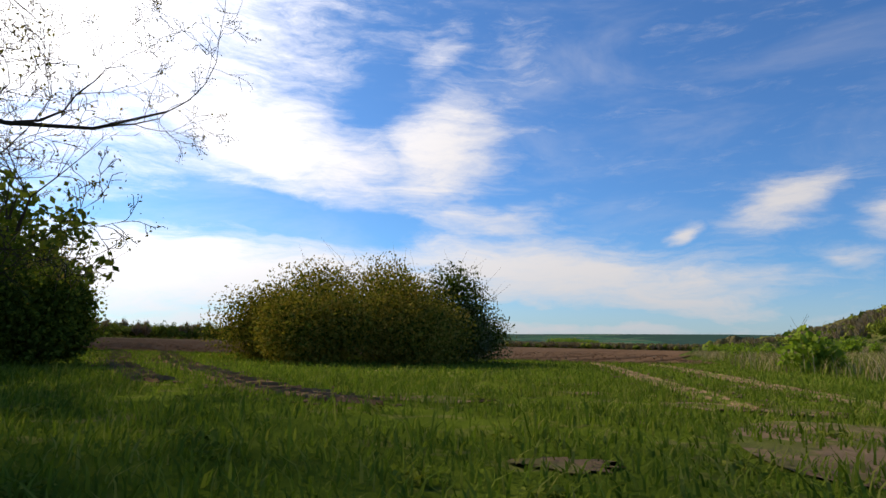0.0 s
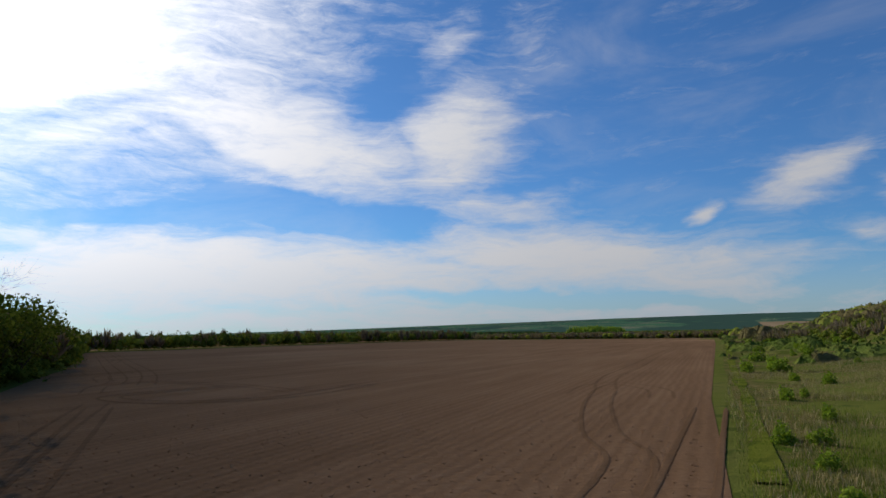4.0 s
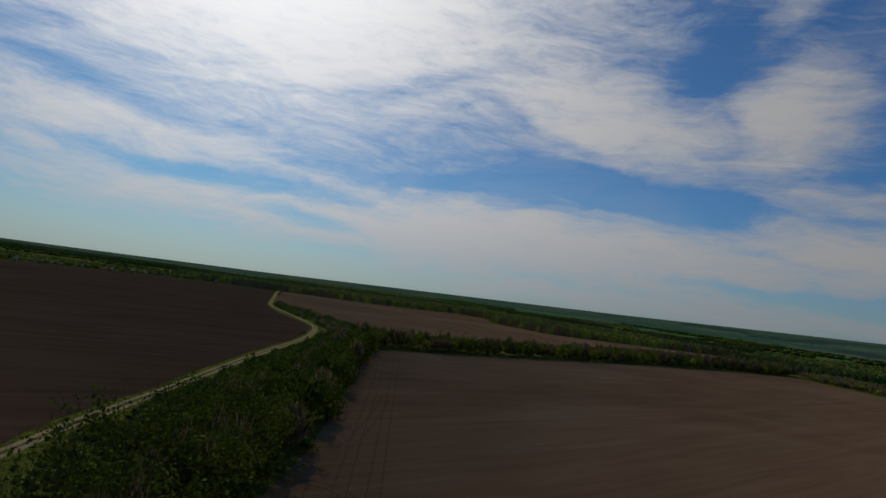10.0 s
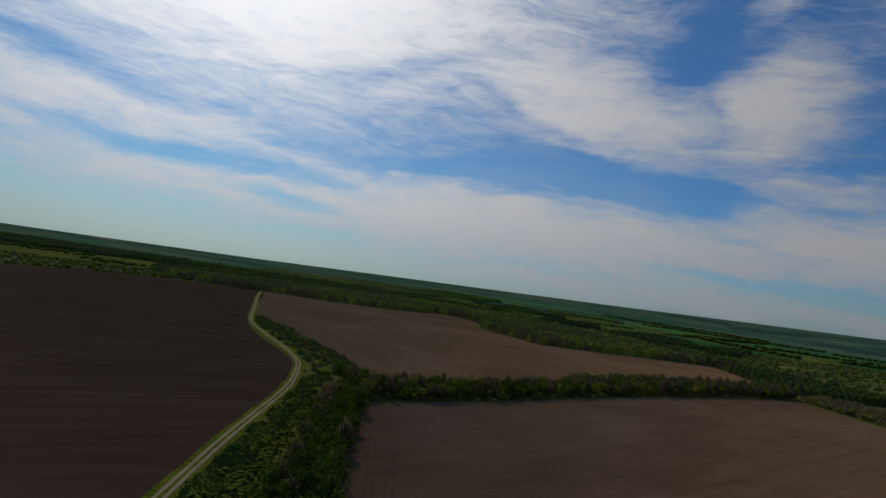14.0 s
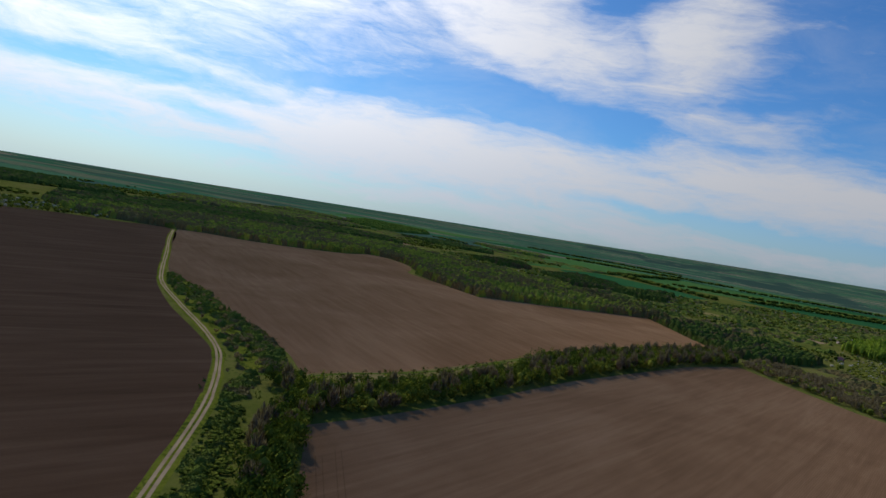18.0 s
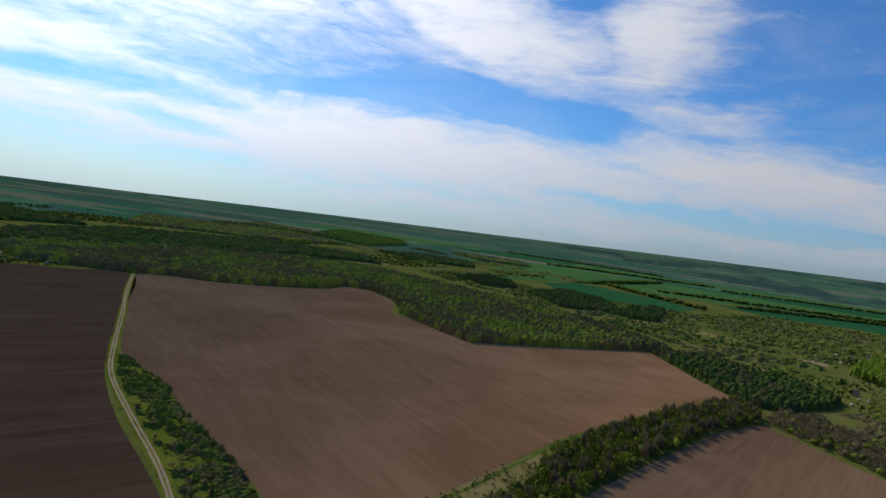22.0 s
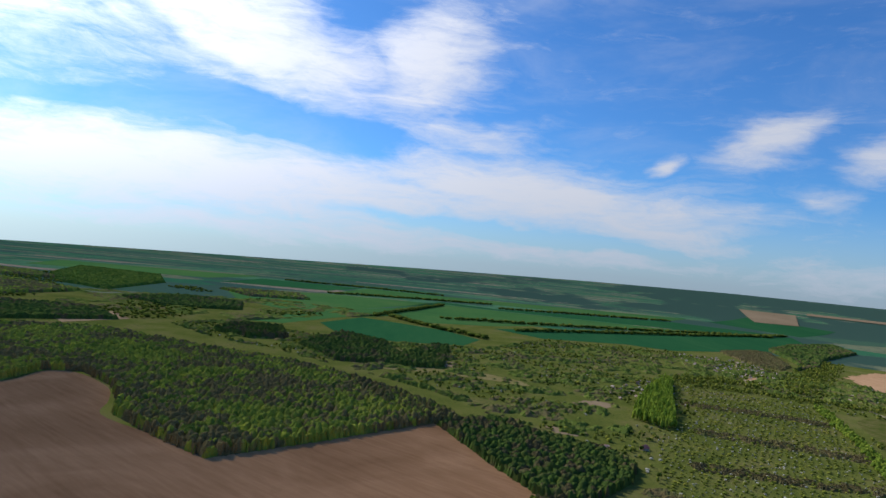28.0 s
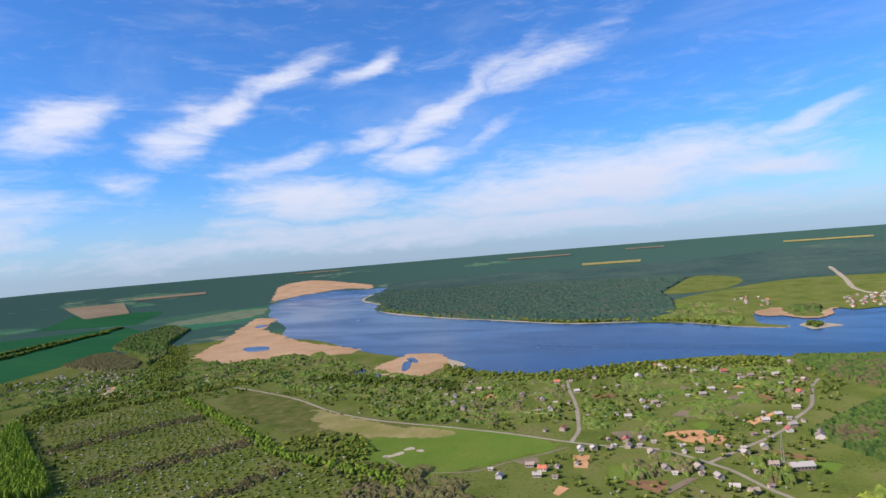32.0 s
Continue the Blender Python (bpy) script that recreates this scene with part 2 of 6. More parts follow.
def soil(name, turn, dark=1.0, pitch=2.4, bands=0.2, tint=(1.0, 1.0, 1.0)):
    """Harrowed earth: passes of the harrow as faint stripes, rows of clods as relief."""
    m = bpy.data.materials.new(name)
    m.use_nodes = True
    k = Nodes(m.node_tree)
    co = k.add("ShaderNodeTexCoord").outputs["Object"]
    along = k.mapping(co, rot=(0, 0, turn))
    broad = k.noise(co, 0.009, 5.0, 0.6, 0.8)
    passes = k.noise(k.mapping(along, scale=(1 / pitch, 0.02, 1)), 1.0, 3.0, 0.6, 0.3)
    wide = k.noise(k.mapping(along, scale=(0.07, 0.006, 1)), 1.0, 5.0, 0.62, 1.6)
    grain = k.noise(co, 3.0, 6.0, 0.75)
    f = k.math("ADD", k.math("MULTIPLY", broad, 0.56 - bands), k.math("MULTIPLY", wide, bands))
    f = k.math("ADD", f, k.math("MULTIPLY", passes, 0.2))
    f = k.math("ADD", f, k.math("MULTIPLY", grain, 0.24))
    wave = k.add("ShaderNodeTexWave")
    k.link(along, wave.inputs[0])
    wave.inputs["Scale"].default_value, wave.inputs["Distortion"].default_value = 0.42, 3.0
    wave.inputs["Detail"].default_value, wave.inputs["Detail Scale"].default_value = 3.0, 0.6
    f = k.math("ADD", f, k.math("MULTIPLY", k.math("SUBTRACT", wave.outputs["Fac"], 0.5), 0.045))
    ramp = k.add("ShaderNodeValToRGB")
    els = ramp.color_ramp.elements
    els.new(0.5)
    for e, (at, c) in zip(els, ((0.36, (0.170, 0.094, 0.047)), (0.5, (0.256, 0.147, 0.076)), (0.64, (0.350, 0.213, 0.116)))):
        e.position, e.color = at, (*[v * dark * w for v, w in zip(c, tint)], 1)
    k.link(f, ramp.inputs[0])
    b = k.add("ShaderNodeBump")
    b.inputs["Strength"].default_value, b.inputs["Distance"].default_value = 0.9, 0.12
    k.link(k.math("ADD", k.math("MULTIPLY", wave.outputs["Fac"], 0.12), k.noise(co, 2.2, 6.0, 0.75)), b.inputs["Height"])
    p = k.add("ShaderNodeBsdfPrincipled")
    k.link(ramp.outputs[0], p.inputs["Base Color"])
    k.link(b.outputs[0], p.inputs["Normal"])
    p.inputs["Roughness"].default_value, p.inputs["Specular IOR Level"].default_value = 0.95, 0.0
    p.inputs["Diffuse Roughness"].default_value = 1.0
    k.link(p.outputs[0], k.add("ShaderNodeOutputMaterial").inputs[0])
    return m


GRASS = surface("meadow_grass", [(0.062, 0.088, 0.017), (0.096, 0.117, 0.023), (0.130, 0.144, 0.032), (0.160, 0.146, 0.050), (0.236, 0.186, 0.083)], 0.016, 0.3, bump=0.25, bump_scale=1.6, speckle=(0.3, 0.54, (0.064, 0.090, 0.019)), fuzz=0.4, spread=(0.32, 0.7))
VERGE = surface("verge_grass", [(0.074, 0.105, 0.014), (0.115, 0.142, 0.019), (0.176, 0.176, 0.030)], 0.03, 0.5, bump=0.2, bump_scale=2.5, speckle=(0.6, 0.5, (0.047, 0.070, 0.012)), fuzz=0.3)
TURF = surface("short_turf", [(0.062, 0.096, 0.011), (0.1, 0.142, 0.015), (0.142, 0.172, 0.022)], 0.2, 3.0, bump=0.06, bump_scale=14, speckle=(2.5, 0.55, (0.192, 0.168, 0.060)))
SCRUBLAND = surface("dry_scrub_grass", [(0.055, 0.08, 0.015), (0.09, 0.105, 0.022), (0.15, 0.13, 0.045), (0.25, 0.19, 0.085)], 0.06, 0.8, bump=0.15, bump_scale=3, speckle=(0.45, 0.54, (0.065, 0.1, 0.014)), fuzz=0.6, spread=(0.34, 0.68))
PASTURE = surface("bright_pasture", [(0.084, 0.138, 0.019), (0.110, 0.161, 0.025), (0.155, 0.167, 0.035)], 0.02, 0.25, bump=0.1, bump_scale=1.5, fuzz=0.6, speckle=(0.2, 0.56, (0.110, 0.149, 0.016)))
WHEAT = surface("winter_wheat", [(0.014, 0.068, 0.028), (0.020, 0.085, 0.032), (0.030, 0.098, 0.036)], 0.004, 0.06, stretch=(1, 0.15, 1), turn=60)
WHEAT_PALE = surface("young_wheat", [(0.032, 0.098, 0.032), (0.046, 0.122, 0.036), (0.072, 0.134, 0.042)], 0.004, 0.06)
FALLOW = surface("fallow_ground", [(0.16, 0.13, 0.075), (0.22, 0.165, 0.1), (0.26, 0.2, 0.12)], 0.01, 0.2)
SOIL_A = soil("harrowed_soil", 21.0, 1.04, 2.4, 0.2)
SOIL_B = soil("harrowed_soil_dark", 30.0, 0.74, 4.0, 0.36, (1.0, 0.94, 0.92))
SOIL_RUT = soil("rutted_soil", 21.0, 0.84)
SOIL_C = soil("harrowed_soil_pale", -50.0, 1.42, 4.0, 0.12, (1.06, 0.98, 0.86))
TRACK = surface("dirt_track", [(0.16, 0.125, 0.085), (0.23, 0.185, 0.125), (0.3, 0.245, 0.17)], 0.1, 1.5, bump=0.05, bump_scale=5)
ASPHALT = surface("worn_road", [(0.23, 0.185, 0.12), (0.31, 0.255, 0.17), (0.38, 0.315, 0.215)], 0.05, 0.8)
REED = surface("dry_reeds", [(0.3, 0.185, 0.09), (0.43, 0.265, 0.14), (0.52, 0.34, 0.19)], 0.012, 0.15, bump=0.5, bump_scale=0.5)
SAND = surface("bare_sand", [(0.36, 0.29, 0.18), (0.46, 0.38, 0.25)], 0.02, 0.3)
# far-forest colour carries a blue tint painted in for distance haze
FARWOOD = surface("hazed_forest_floor", [(0.030, 0.056, 0.050), (0.042, 0.072, 0.060), (0.056, 0.090, 0.068), (0.09, 0.12, 0.08)], 0.0035, 0.03, bump=2.0, bump_scale=0.12, fuzz=0.5)
FARLAND = None
PINE = surface("distant_pines", [(0.03, 0.05, 0.028), (0.045, 0.07, 0.036), (0.065, 0.09, 0.045)], 0.01, 0.2, rough=0.8, island=0.5)
LEAF = surface("spring_leaves", [(0.075, 0.1, 0.016), (0.125, 0.155, 0.025), (0.19, 0.215, 0.034), (0.27, 0.27, 0.043)], 0.02, 0.8, rough=0.7, island=0.55, spread=(0.25, 0.8), translucent=0.2)
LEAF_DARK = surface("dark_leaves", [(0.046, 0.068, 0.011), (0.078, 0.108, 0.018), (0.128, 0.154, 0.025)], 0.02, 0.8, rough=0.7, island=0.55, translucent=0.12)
LEAF_GOLD = surface("young_bronze_leaves", [(0.11, 0.105, 0.018), (0.205, 0.18, 0.03), (0.3, 0.245, 0.042), (0.37, 0.25, 0.055)], 0.3, 2.0, rough=0.7, island=0.5, translucent=0.18)
LEAF_LIME = surface("lime_green_leaves", [(0.14, 0.21, 0.028), (0.2, 0.28, 0.036), (0.27, 0.33, 0.045)], 0.03, 0.6, rough=0.7, island=0.5, translucent=0.35)
TWIG = surface("bare_twigs", [(0.13, 0.098, 0.066), (0.2, 0.152, 0.108), (0.27, 0.21, 0.155)], 0.05, 0.8, island=0.5, translucent=0.3)
BARK = surface("grey_brown_bark", [(0.03, 0.024, 0.018), (0.055, 0.043, 0.033), (0.085, 0.068, 0.052)], 0.8, 9.0, bump=0.02, bump_scale=30)
def canopy_material(name, colours, cell=0.13, bare=(0.165, 0.14, 0.058), share=0.47):
    """Tree tops seen from above: each crown with a shade of its own, some stands still leafless, fine leafy relief."""
    m = bpy.data.materials.new(name)
    m.use_nodes = True
    k = Nodes(m.node_tree)
    co = k.add("ShaderNodeTexCoord").outputs["Object"]
    v = k.add("ShaderNodeTexVoronoi")
    v.voronoi_dimensions = "2D"
    v.inputs["Scale"].default_value = cell
    k.link(k.vec("ADD", co, k.vec("MULTIPLY", k.vec("SUBTRACT", k.add("ShaderNodeTexNoise").outputs["Color"], (0.5, 0.5, 0.5)), (2, 2, 0))), v.inputs["Vector"])
    one = k.add("ShaderNodeSeparateColor")
    k.link(v.outputs["Color"], one.inputs[0])
    broad, grain = k.noise(co, 0.011, 4.0, 0.6), k.noise(co, 0.9, 5.0, 0.75)
    f = k.math("ADD", k.math("ADD", k.math("MULTIPLY", broad, 0.3), k.math("MULTIPLY", one.outputs[0], 0.5)), k.math("MULTIPLY", grain, 0.2))
    ramp = k.add("ShaderNodeValToRGB")
    els = ramp.color_ramp.elements
    while len(els) < len(colours):
        els.new(0.5)
    for i, c in enumerate(colours):
        els[i].position, els[i].color = 0.25 + 0.5 * i / (len(colours) - 1), (*c, 1)
    k.link(f, ramp.inputs[0])
    stands = k.noise(k.mapping(co, loc=(31, 7, 0)), 0.0085, 4.0, 0.6, 0.6)
    leafless = k.range(k.math("ADD", stands, k.math("MULTIPLY", k.math("SUBTRACT", one.outputs[1], 0.5), 0.3)), share, share + 0.07)
    twiggy = k.mix(k.range(grain, 0.35, 0.65), tuple(c * 0.7 for c in bare), tuple(c * 1.25 for c in bare))
    b = k.add("ShaderNodeBump")
    b.inputs["Strength"].default_value, b.inputs["Distance"].default_value = 1.0, 0.8
    k.link(k.noise(co, 0.9, 5.0, 0.75), b.inputs["Height"])
    p = k.add("ShaderNodeBsdfPrincipled")
    k.link(k.mix(leafless, ramp.outputs[0], twiggy), p.inputs["Base Color"])
    k.link(b.outputs[0], p.inputs["Normal"])
    p.inputs["Roughness"].default_value, p.inputs["Specular IOR Level"].default_value = 0.85, 0.0
    p.inputs["Diffuse Roughness"].default_value = 0.4
    k.link(p.outputs[0], k.add("ShaderNodeOutputMaterial").inputs[0])
    return m


CANOPY = canopy_material("spring_canopy", [(0.095, 0.142, 0.026), (0.195, 0.245, 0.036), (0.300, 0.335, 0.045), (0.155, 0.205, 0.037), (0.245, 0.26, 0.044)])
CANOPY_DARK = canopy_material("dark_canopy", [(0.042, 0.075, 0.019), (0.082, 0.130, 0.025), (0.062, 0.097, 0.024), (0.110, 0.140, 0.029)], bare=(0.12, 0.1, 0.045), share=0.58)
# bluish tree tops: aerial haze put into the base colour
CANOPY_PINE = canopy_material("hazed_pine_canopy", [(0.034, 0.064, 0.045), (0.048, 0.084, 0.055), (0.042, 0.074, 0.052), (0.065, 0.1, 0.06)], 0.07, (0.075, 0.085, 0.06), 0.6)
CANOPY_LIME = canopy_material("lime_canopy", [(0.081, 0.140, 0.024), (0.115, 0.178, 0.028), (0.149, 0.197, 0.036)], 0.08, share=0.75)
CANOPY_SCRUB = canopy_material("scrub_canopy", [(0.070, 0.110, 0.023), (0.140, 0.185, 0.031), (0.106, 0.150, 0.031), (0.180, 0.200, 0.045)], 0.2, share=0.56)
CANOPY_BARE = canopy_material("bare_canopy", [(0.120, 0.105, 0.040), (0.150, 0.130, 0.050), (0.125, 0.135, 0.045)], 0.2, (0.14, 0.115, 0.05), 0.5)
BLOSSOM = surface("fruit_blossom", [(0.12, 0.14, 0.055), (0.22, 0.23, 0.14), (0.36, 0.35, 0.27)], 0.05, 0.8, island=0.6)


def water_material():
    m = bpy.data.materials.new("lake_water")
    m.use_nodes = True
    k = Nodes(m.node_tree)
    co = k.add("ShaderNodeTexCoord").outputs["Object"]
    p = k.add("ShaderNodeBsdfPrincipled")
    calm = k.noise(k.mapping(co, scale=(1, 0.35, 1), rot=(0, 0, 40)), 0.006, 4.0, 0.6, 1.0)
    k.link(k.mix(calm, (0.008, 0.028, 0.075), (0.014, 0.042, 0.1)), p.inputs["Base Color"])
    k.link(k.range(calm, 0.35, 0.7, 0.16, 0.28), p.inputs["Roughness"])
    p.inputs["IOR"].default_value, p.inputs["Specular IOR Level"].default_value = 1.33, 0.3
    b = k.add("ShaderNodeBump")
    b.inputs["Strength"].default_value, b.inputs["Distance"].default_value = 0.35, 0.12
    k.link(k.noise(k.mapping(co, scale=(1, 0.5, 1)), 0.35, 4.0, 0.6), b.inputs["Height"])
    k.link(b.outputs[0], p.inputs["Normal"])
    k.link(p.outputs[0], k.add("ShaderNodeOutputMaterial").inputs[0])
    return m


WATER = water_material()


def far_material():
    """Distant country: a patchwork of woods, green crops and some bare fields, tinted blue to stand for haze."""
    m = bpy.data.materials.new("hazed_distant_land")
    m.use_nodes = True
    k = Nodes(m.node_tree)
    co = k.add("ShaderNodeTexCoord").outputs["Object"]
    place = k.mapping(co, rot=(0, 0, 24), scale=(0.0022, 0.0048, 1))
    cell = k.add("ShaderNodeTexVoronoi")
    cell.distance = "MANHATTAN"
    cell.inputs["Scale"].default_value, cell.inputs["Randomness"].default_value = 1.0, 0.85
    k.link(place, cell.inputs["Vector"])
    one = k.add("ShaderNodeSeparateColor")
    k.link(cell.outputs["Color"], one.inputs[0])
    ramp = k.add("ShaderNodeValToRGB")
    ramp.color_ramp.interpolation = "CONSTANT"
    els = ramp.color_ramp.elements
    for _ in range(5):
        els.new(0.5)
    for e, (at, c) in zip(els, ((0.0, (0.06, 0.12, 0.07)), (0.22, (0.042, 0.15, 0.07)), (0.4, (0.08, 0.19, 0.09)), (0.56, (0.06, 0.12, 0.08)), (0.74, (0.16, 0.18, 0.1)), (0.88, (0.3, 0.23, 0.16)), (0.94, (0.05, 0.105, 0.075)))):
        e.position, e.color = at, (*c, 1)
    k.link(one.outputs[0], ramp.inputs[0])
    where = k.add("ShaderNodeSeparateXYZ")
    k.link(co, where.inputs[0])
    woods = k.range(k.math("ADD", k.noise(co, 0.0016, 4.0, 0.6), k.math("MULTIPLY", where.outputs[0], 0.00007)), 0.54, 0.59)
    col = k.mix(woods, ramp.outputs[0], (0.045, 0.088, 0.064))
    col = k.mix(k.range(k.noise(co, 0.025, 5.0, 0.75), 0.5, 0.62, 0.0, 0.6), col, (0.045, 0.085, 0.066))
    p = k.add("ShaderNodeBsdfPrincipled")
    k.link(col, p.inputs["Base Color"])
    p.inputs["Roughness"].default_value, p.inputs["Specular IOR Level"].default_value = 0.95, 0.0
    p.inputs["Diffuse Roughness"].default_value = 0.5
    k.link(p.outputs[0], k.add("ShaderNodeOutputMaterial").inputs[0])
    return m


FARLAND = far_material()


# ---------------------------------------------------------------- shape helpers
def raw_mesh(name, verts, faces, materials, index=None, smooth=False):
    """A mesh from numpy arrays of vertices and triangles (or quads)."""
    verts, faces = np.asarray(verts, np.float32), np.asarray(faces, np.int32)
    me = bpy.data.meshes.new(name)
    n, k = faces.shape
    me.vertices.add(len(verts))
    me.vertices.foreach_set("co", verts.ravel())
    me.loops.add(n * k)
    me.loops.foreach_set("vertex_index", faces.ravel())
    me.polygons.add(n)
    me.polygons.foreach_set("loop_start", np.arange(0, n * k, k, dtype=np.int32))
    for m in materials if isinstance(materials, (list, tuple)) else [materials]:
        me.materials.append(m)
    if index is not None:
        me.polygons.foreach_set("material_index", np.asarray(index, np.int32))
    me.polygons.foreach_set("use_smooth", np.full(n, smooth))
    me.update(calc_edges=True)
    me.validate()
    return me


def part(name, bm, material, parent=None, label=""):
    """A bmesh, or a finished mesh, as one object under its thing."""
    if isinstance(bm, bpy.types.Mesh):
        me = bm
    else:
        me = bpy.data.meshes.new(name)
        bm.to_mesh(me)
        bm.free()
        for m in material if isinstance(material, (list, tuple)) else [material]:
            me.materials.append(m)
    ob = new(name, me)
    if parent:
        ob.parent = parent
    return tagged(ob, label)


def step(v, a, b):
    u = np.clip((np.asarray(v, float) - a) / (b - a), 0, 1)
    return u * u * (3 - 2 * u)


CX, CY, R_GROUND = -50.0, 250.0, 4650.0


def height(x, y):
    """The lie of the land: flat, a wooded hillside to the east of the first field, rims of hills far off."""
    x, y = np.asarray(x, float), np.asarray(y, float)
    r, a = np.hypot(x - CX, y - CY), np.degrees(np.arctan2(x - CX, y - CY))
    rim = np.interp(a, (-180, -100, -60, -45, -30, -12, 0, 15, 26, 45, 120, 150, 180), (0, 0, 0, 8, 30, 56, 80, 105, 116, 112, 106, 40, 0))
    h = rim * step(r, 2900, 4600)
    d = x - (0.39 * y + 6)
    h = h + 14 * (1 - np.exp(-np.clip(d - 4, 0, None) * 0.1 / 14)) * (1 - step(y, 255, 375)) * step(y, -140, 10) * (1 - step(x, 240, 335))
    h = h + 5 * np.exp(-((x - 235) ** 2 + (y - 395) ** 2) / (2 * 32.0 ** 2))
    h = h + 10 * step(d, 25, 75) * (1 - step(y, 380, 455)) * step(y, -140, 10) * (1 - step(x, 240, 335))
    return h


def smooth_line(pts, closed=True, steps=5):
    p = np.asarray(pts, float)
    n, out = len(p), []
    for i in range(n if closed else n - 1):
        q = [p[(i + j) % n] if closed else p[min(max(i + j, 0), n - 1)] for j in (-1, 0, 1, 2)]
        for s in range(steps):
            t = s / steps
            out.append(0.5 * (2 * q[1] + (q[2] - q[0]) * t + (2 * q[0] - 5 * q[1] + 4 * q[2] - q[3]) * t * t + (3 * q[1] - q[0] - 3 * q[2] + q[3]) * t ** 3))
    if not closed:
        out.append(p[-1])
    return np.array(out)


def inside(px, py, poly):
    poly = np.asarray(poly, float)
    ok = np.zeros(len(px), bool)
    j = len(poly) - 1
    for i in range(len(poly)):
        (xi, yi), (xj, yj) = poly[i], poly[j]
        if yi != yj:
            ok ^= ((yi > py) != (yj > py)) & (px < (xj - xi) * (py - yi) / (yj - yi) + xi)
        j = i
    return ok


def sheet(name, pts, z, material, label, category, round_off=True, cell=0.0, ragged=0.0):
    """A level piece of land with its own outline, laid z above the ground."""
    line = smooth_line(pts, True, 16 if ragged > 5 else 5) if round_off else np.asarray(pts, float)
    if ragged:
        f = 0.11 if ragged < 5 else 0.7 / ragged
        fray = lambda x, y, w: ragged * (noise.noise((x * f, y * f, w)) + 0.5 * noise.noise((x * f * 2.7, y * f * 2.7, w + 5)))
        line = np.array([(x + fray(x, y, 3.1), y + fray(x, y, 9.7)) for x, y in line])
    bm = bmesh.new()
    bm.faces.new([bm.verts.new((x, y, 0)) for x, y in line])
    bmesh.ops.triangulate(bm, faces=bm.faces[:])
    if cell:
        lo, hi = line.min(0), line.max(0)
        for axis in (0, 1):
            for c in np.arange(lo[axis] + cell, hi[axis], cell):
                co, no = [0, 0, 0], [0, 0, 0]
                co[axis], no[axis] = c, 1
                bmesh.ops.bisect_plane(bm, geom=bm.verts[:] + bm.edges[:] + bm.faces[:], plane_co=co, plane_no=no)
    for v in bm.verts:
        v.co.z = float(height(v.co.x, v.co.y)) + z
    bmesh.ops.recalc_face_normals(bm, faces=bm.faces[:])
    if bm.faces and sum(f.normal.z for f in bm.faces) < 0:
        bmesh.ops.reverse_faces(bm, faces=bm.faces[:])
    return tagged(part(name, bm, material), label, category, kind="structure")


def ribbon(name, pts, width, z, material, label, category, steps=6, wobble=0.0):
    line = smooth_line(pts, False, steps)
    d = np.gradient(line, axis=0)
    nrm = np.stack([-d[:, 1], d[:, 0]], -1) / np.maximum(np.linalg.norm(d, axis=1, keepdims=True), 1e-6)
    rng = np.random.default_rng(len(pts))
    w = width / 2 * (1 + wobble * rng.uniform(-1, 1, (len(line), 1)))
    v = np.concatenate([line + nrm * w, line - nrm * w])
    v = np.column_stack([v, height(v[:, 0], v[:, 1]) + z])
    k = len(line)
    i = np.arange(k - 1)
    return tagged(part(name, raw_mesh(name, v, np.stack([i + k, i + k + 1, i + 1, i], -1), material), None), label, category, kind="structure")


# ---------------------------------------------------------------- ground
def build_ground():
    rad = np.concatenate([np.arange(0, 420, 10), np.arange(420, 1200, 40), np.geomspace(1200, R_GROUND, 34)])
    m = 220
    ang = np.linspace(0, 2 * np.pi, m, endpoint=False)
    x, y = CX + np.outer(rad, np.cos(ang)), CY + np.outer(rad, np.sin(ang))
    v = np.stack([x, y, height(x, y)], -1).reshape(-1, 3)
    i, j = np.meshgrid(np.arange(len(rad) - 1), np.arange(m), indexing="ij")
    a, b = i * m + j, i * m + (j + 1) % m
    f = np.stack([a, a + m, b + m, b], -1).reshape(-1, 4)
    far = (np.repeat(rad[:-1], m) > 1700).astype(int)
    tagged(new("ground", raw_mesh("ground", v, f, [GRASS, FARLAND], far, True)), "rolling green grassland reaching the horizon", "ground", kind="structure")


build_ground()

FIELD_A = [(10, 27), (21, 57), (38, 102), (100, 260), (175, 458), (120, 505), (66, 545), (35, 590), (6, 634), (-30, 580), (-62, 512), (-96, 436),
           (-122, 365), (-140, 318), (-152, 292), (-161, 276), (-120, 203), (-98, 169), (-70, 121), (-58, 97), (-39, 60), (-21, 32), (-11.5, 20), (-5, 20), (1.5, 19.6), (4.2, 18.6), (6.2, 19.2), (8.2, 20.6), (9.2, 23.5)]
FIELD_B = [(-640, 734), (-482, 557), (-403, 466), (-368, 426), (-315, 380), (-268, 346), (-240, 325), (-226, 309), (-208, 284), (-190, 257), (-157, 196),
           (-124, 139), (-106, 107), (-95, 88), (-85, 70), (-110, 20), (-300, -150), (-700, -100), (-800, 200), (-745, 397), (-760, 560), (-745, 640), (-690, 690)]
FIELD_C = [(-638, 740), (-505, 587), (-399, 470), (-356, 441), (-312, 417), (-276, 384), (-245, 370), (-215, 348), (-193, 327), (-184, 338), (-169, 362), (-153, 394), (-136, 450),
           (-112, 514), (-62, 610), (2, 699), (-36, 805), (-66, 878), (-150, 806), (-196, 764), (-236, 736), (-290, 768), (-345, 806), (-360, 850), (-385, 900), (-440, 950),
           (-472, 945), (-478, 885), (-529, 815), (-576, 780), (-620, 765)]
sheet("field_1", FIELD_A, 0.03, SOIL_A, "harrowed brown field with tyre tracks and turning loops", "field", cell=0, round_off=False, ragged=1.2)
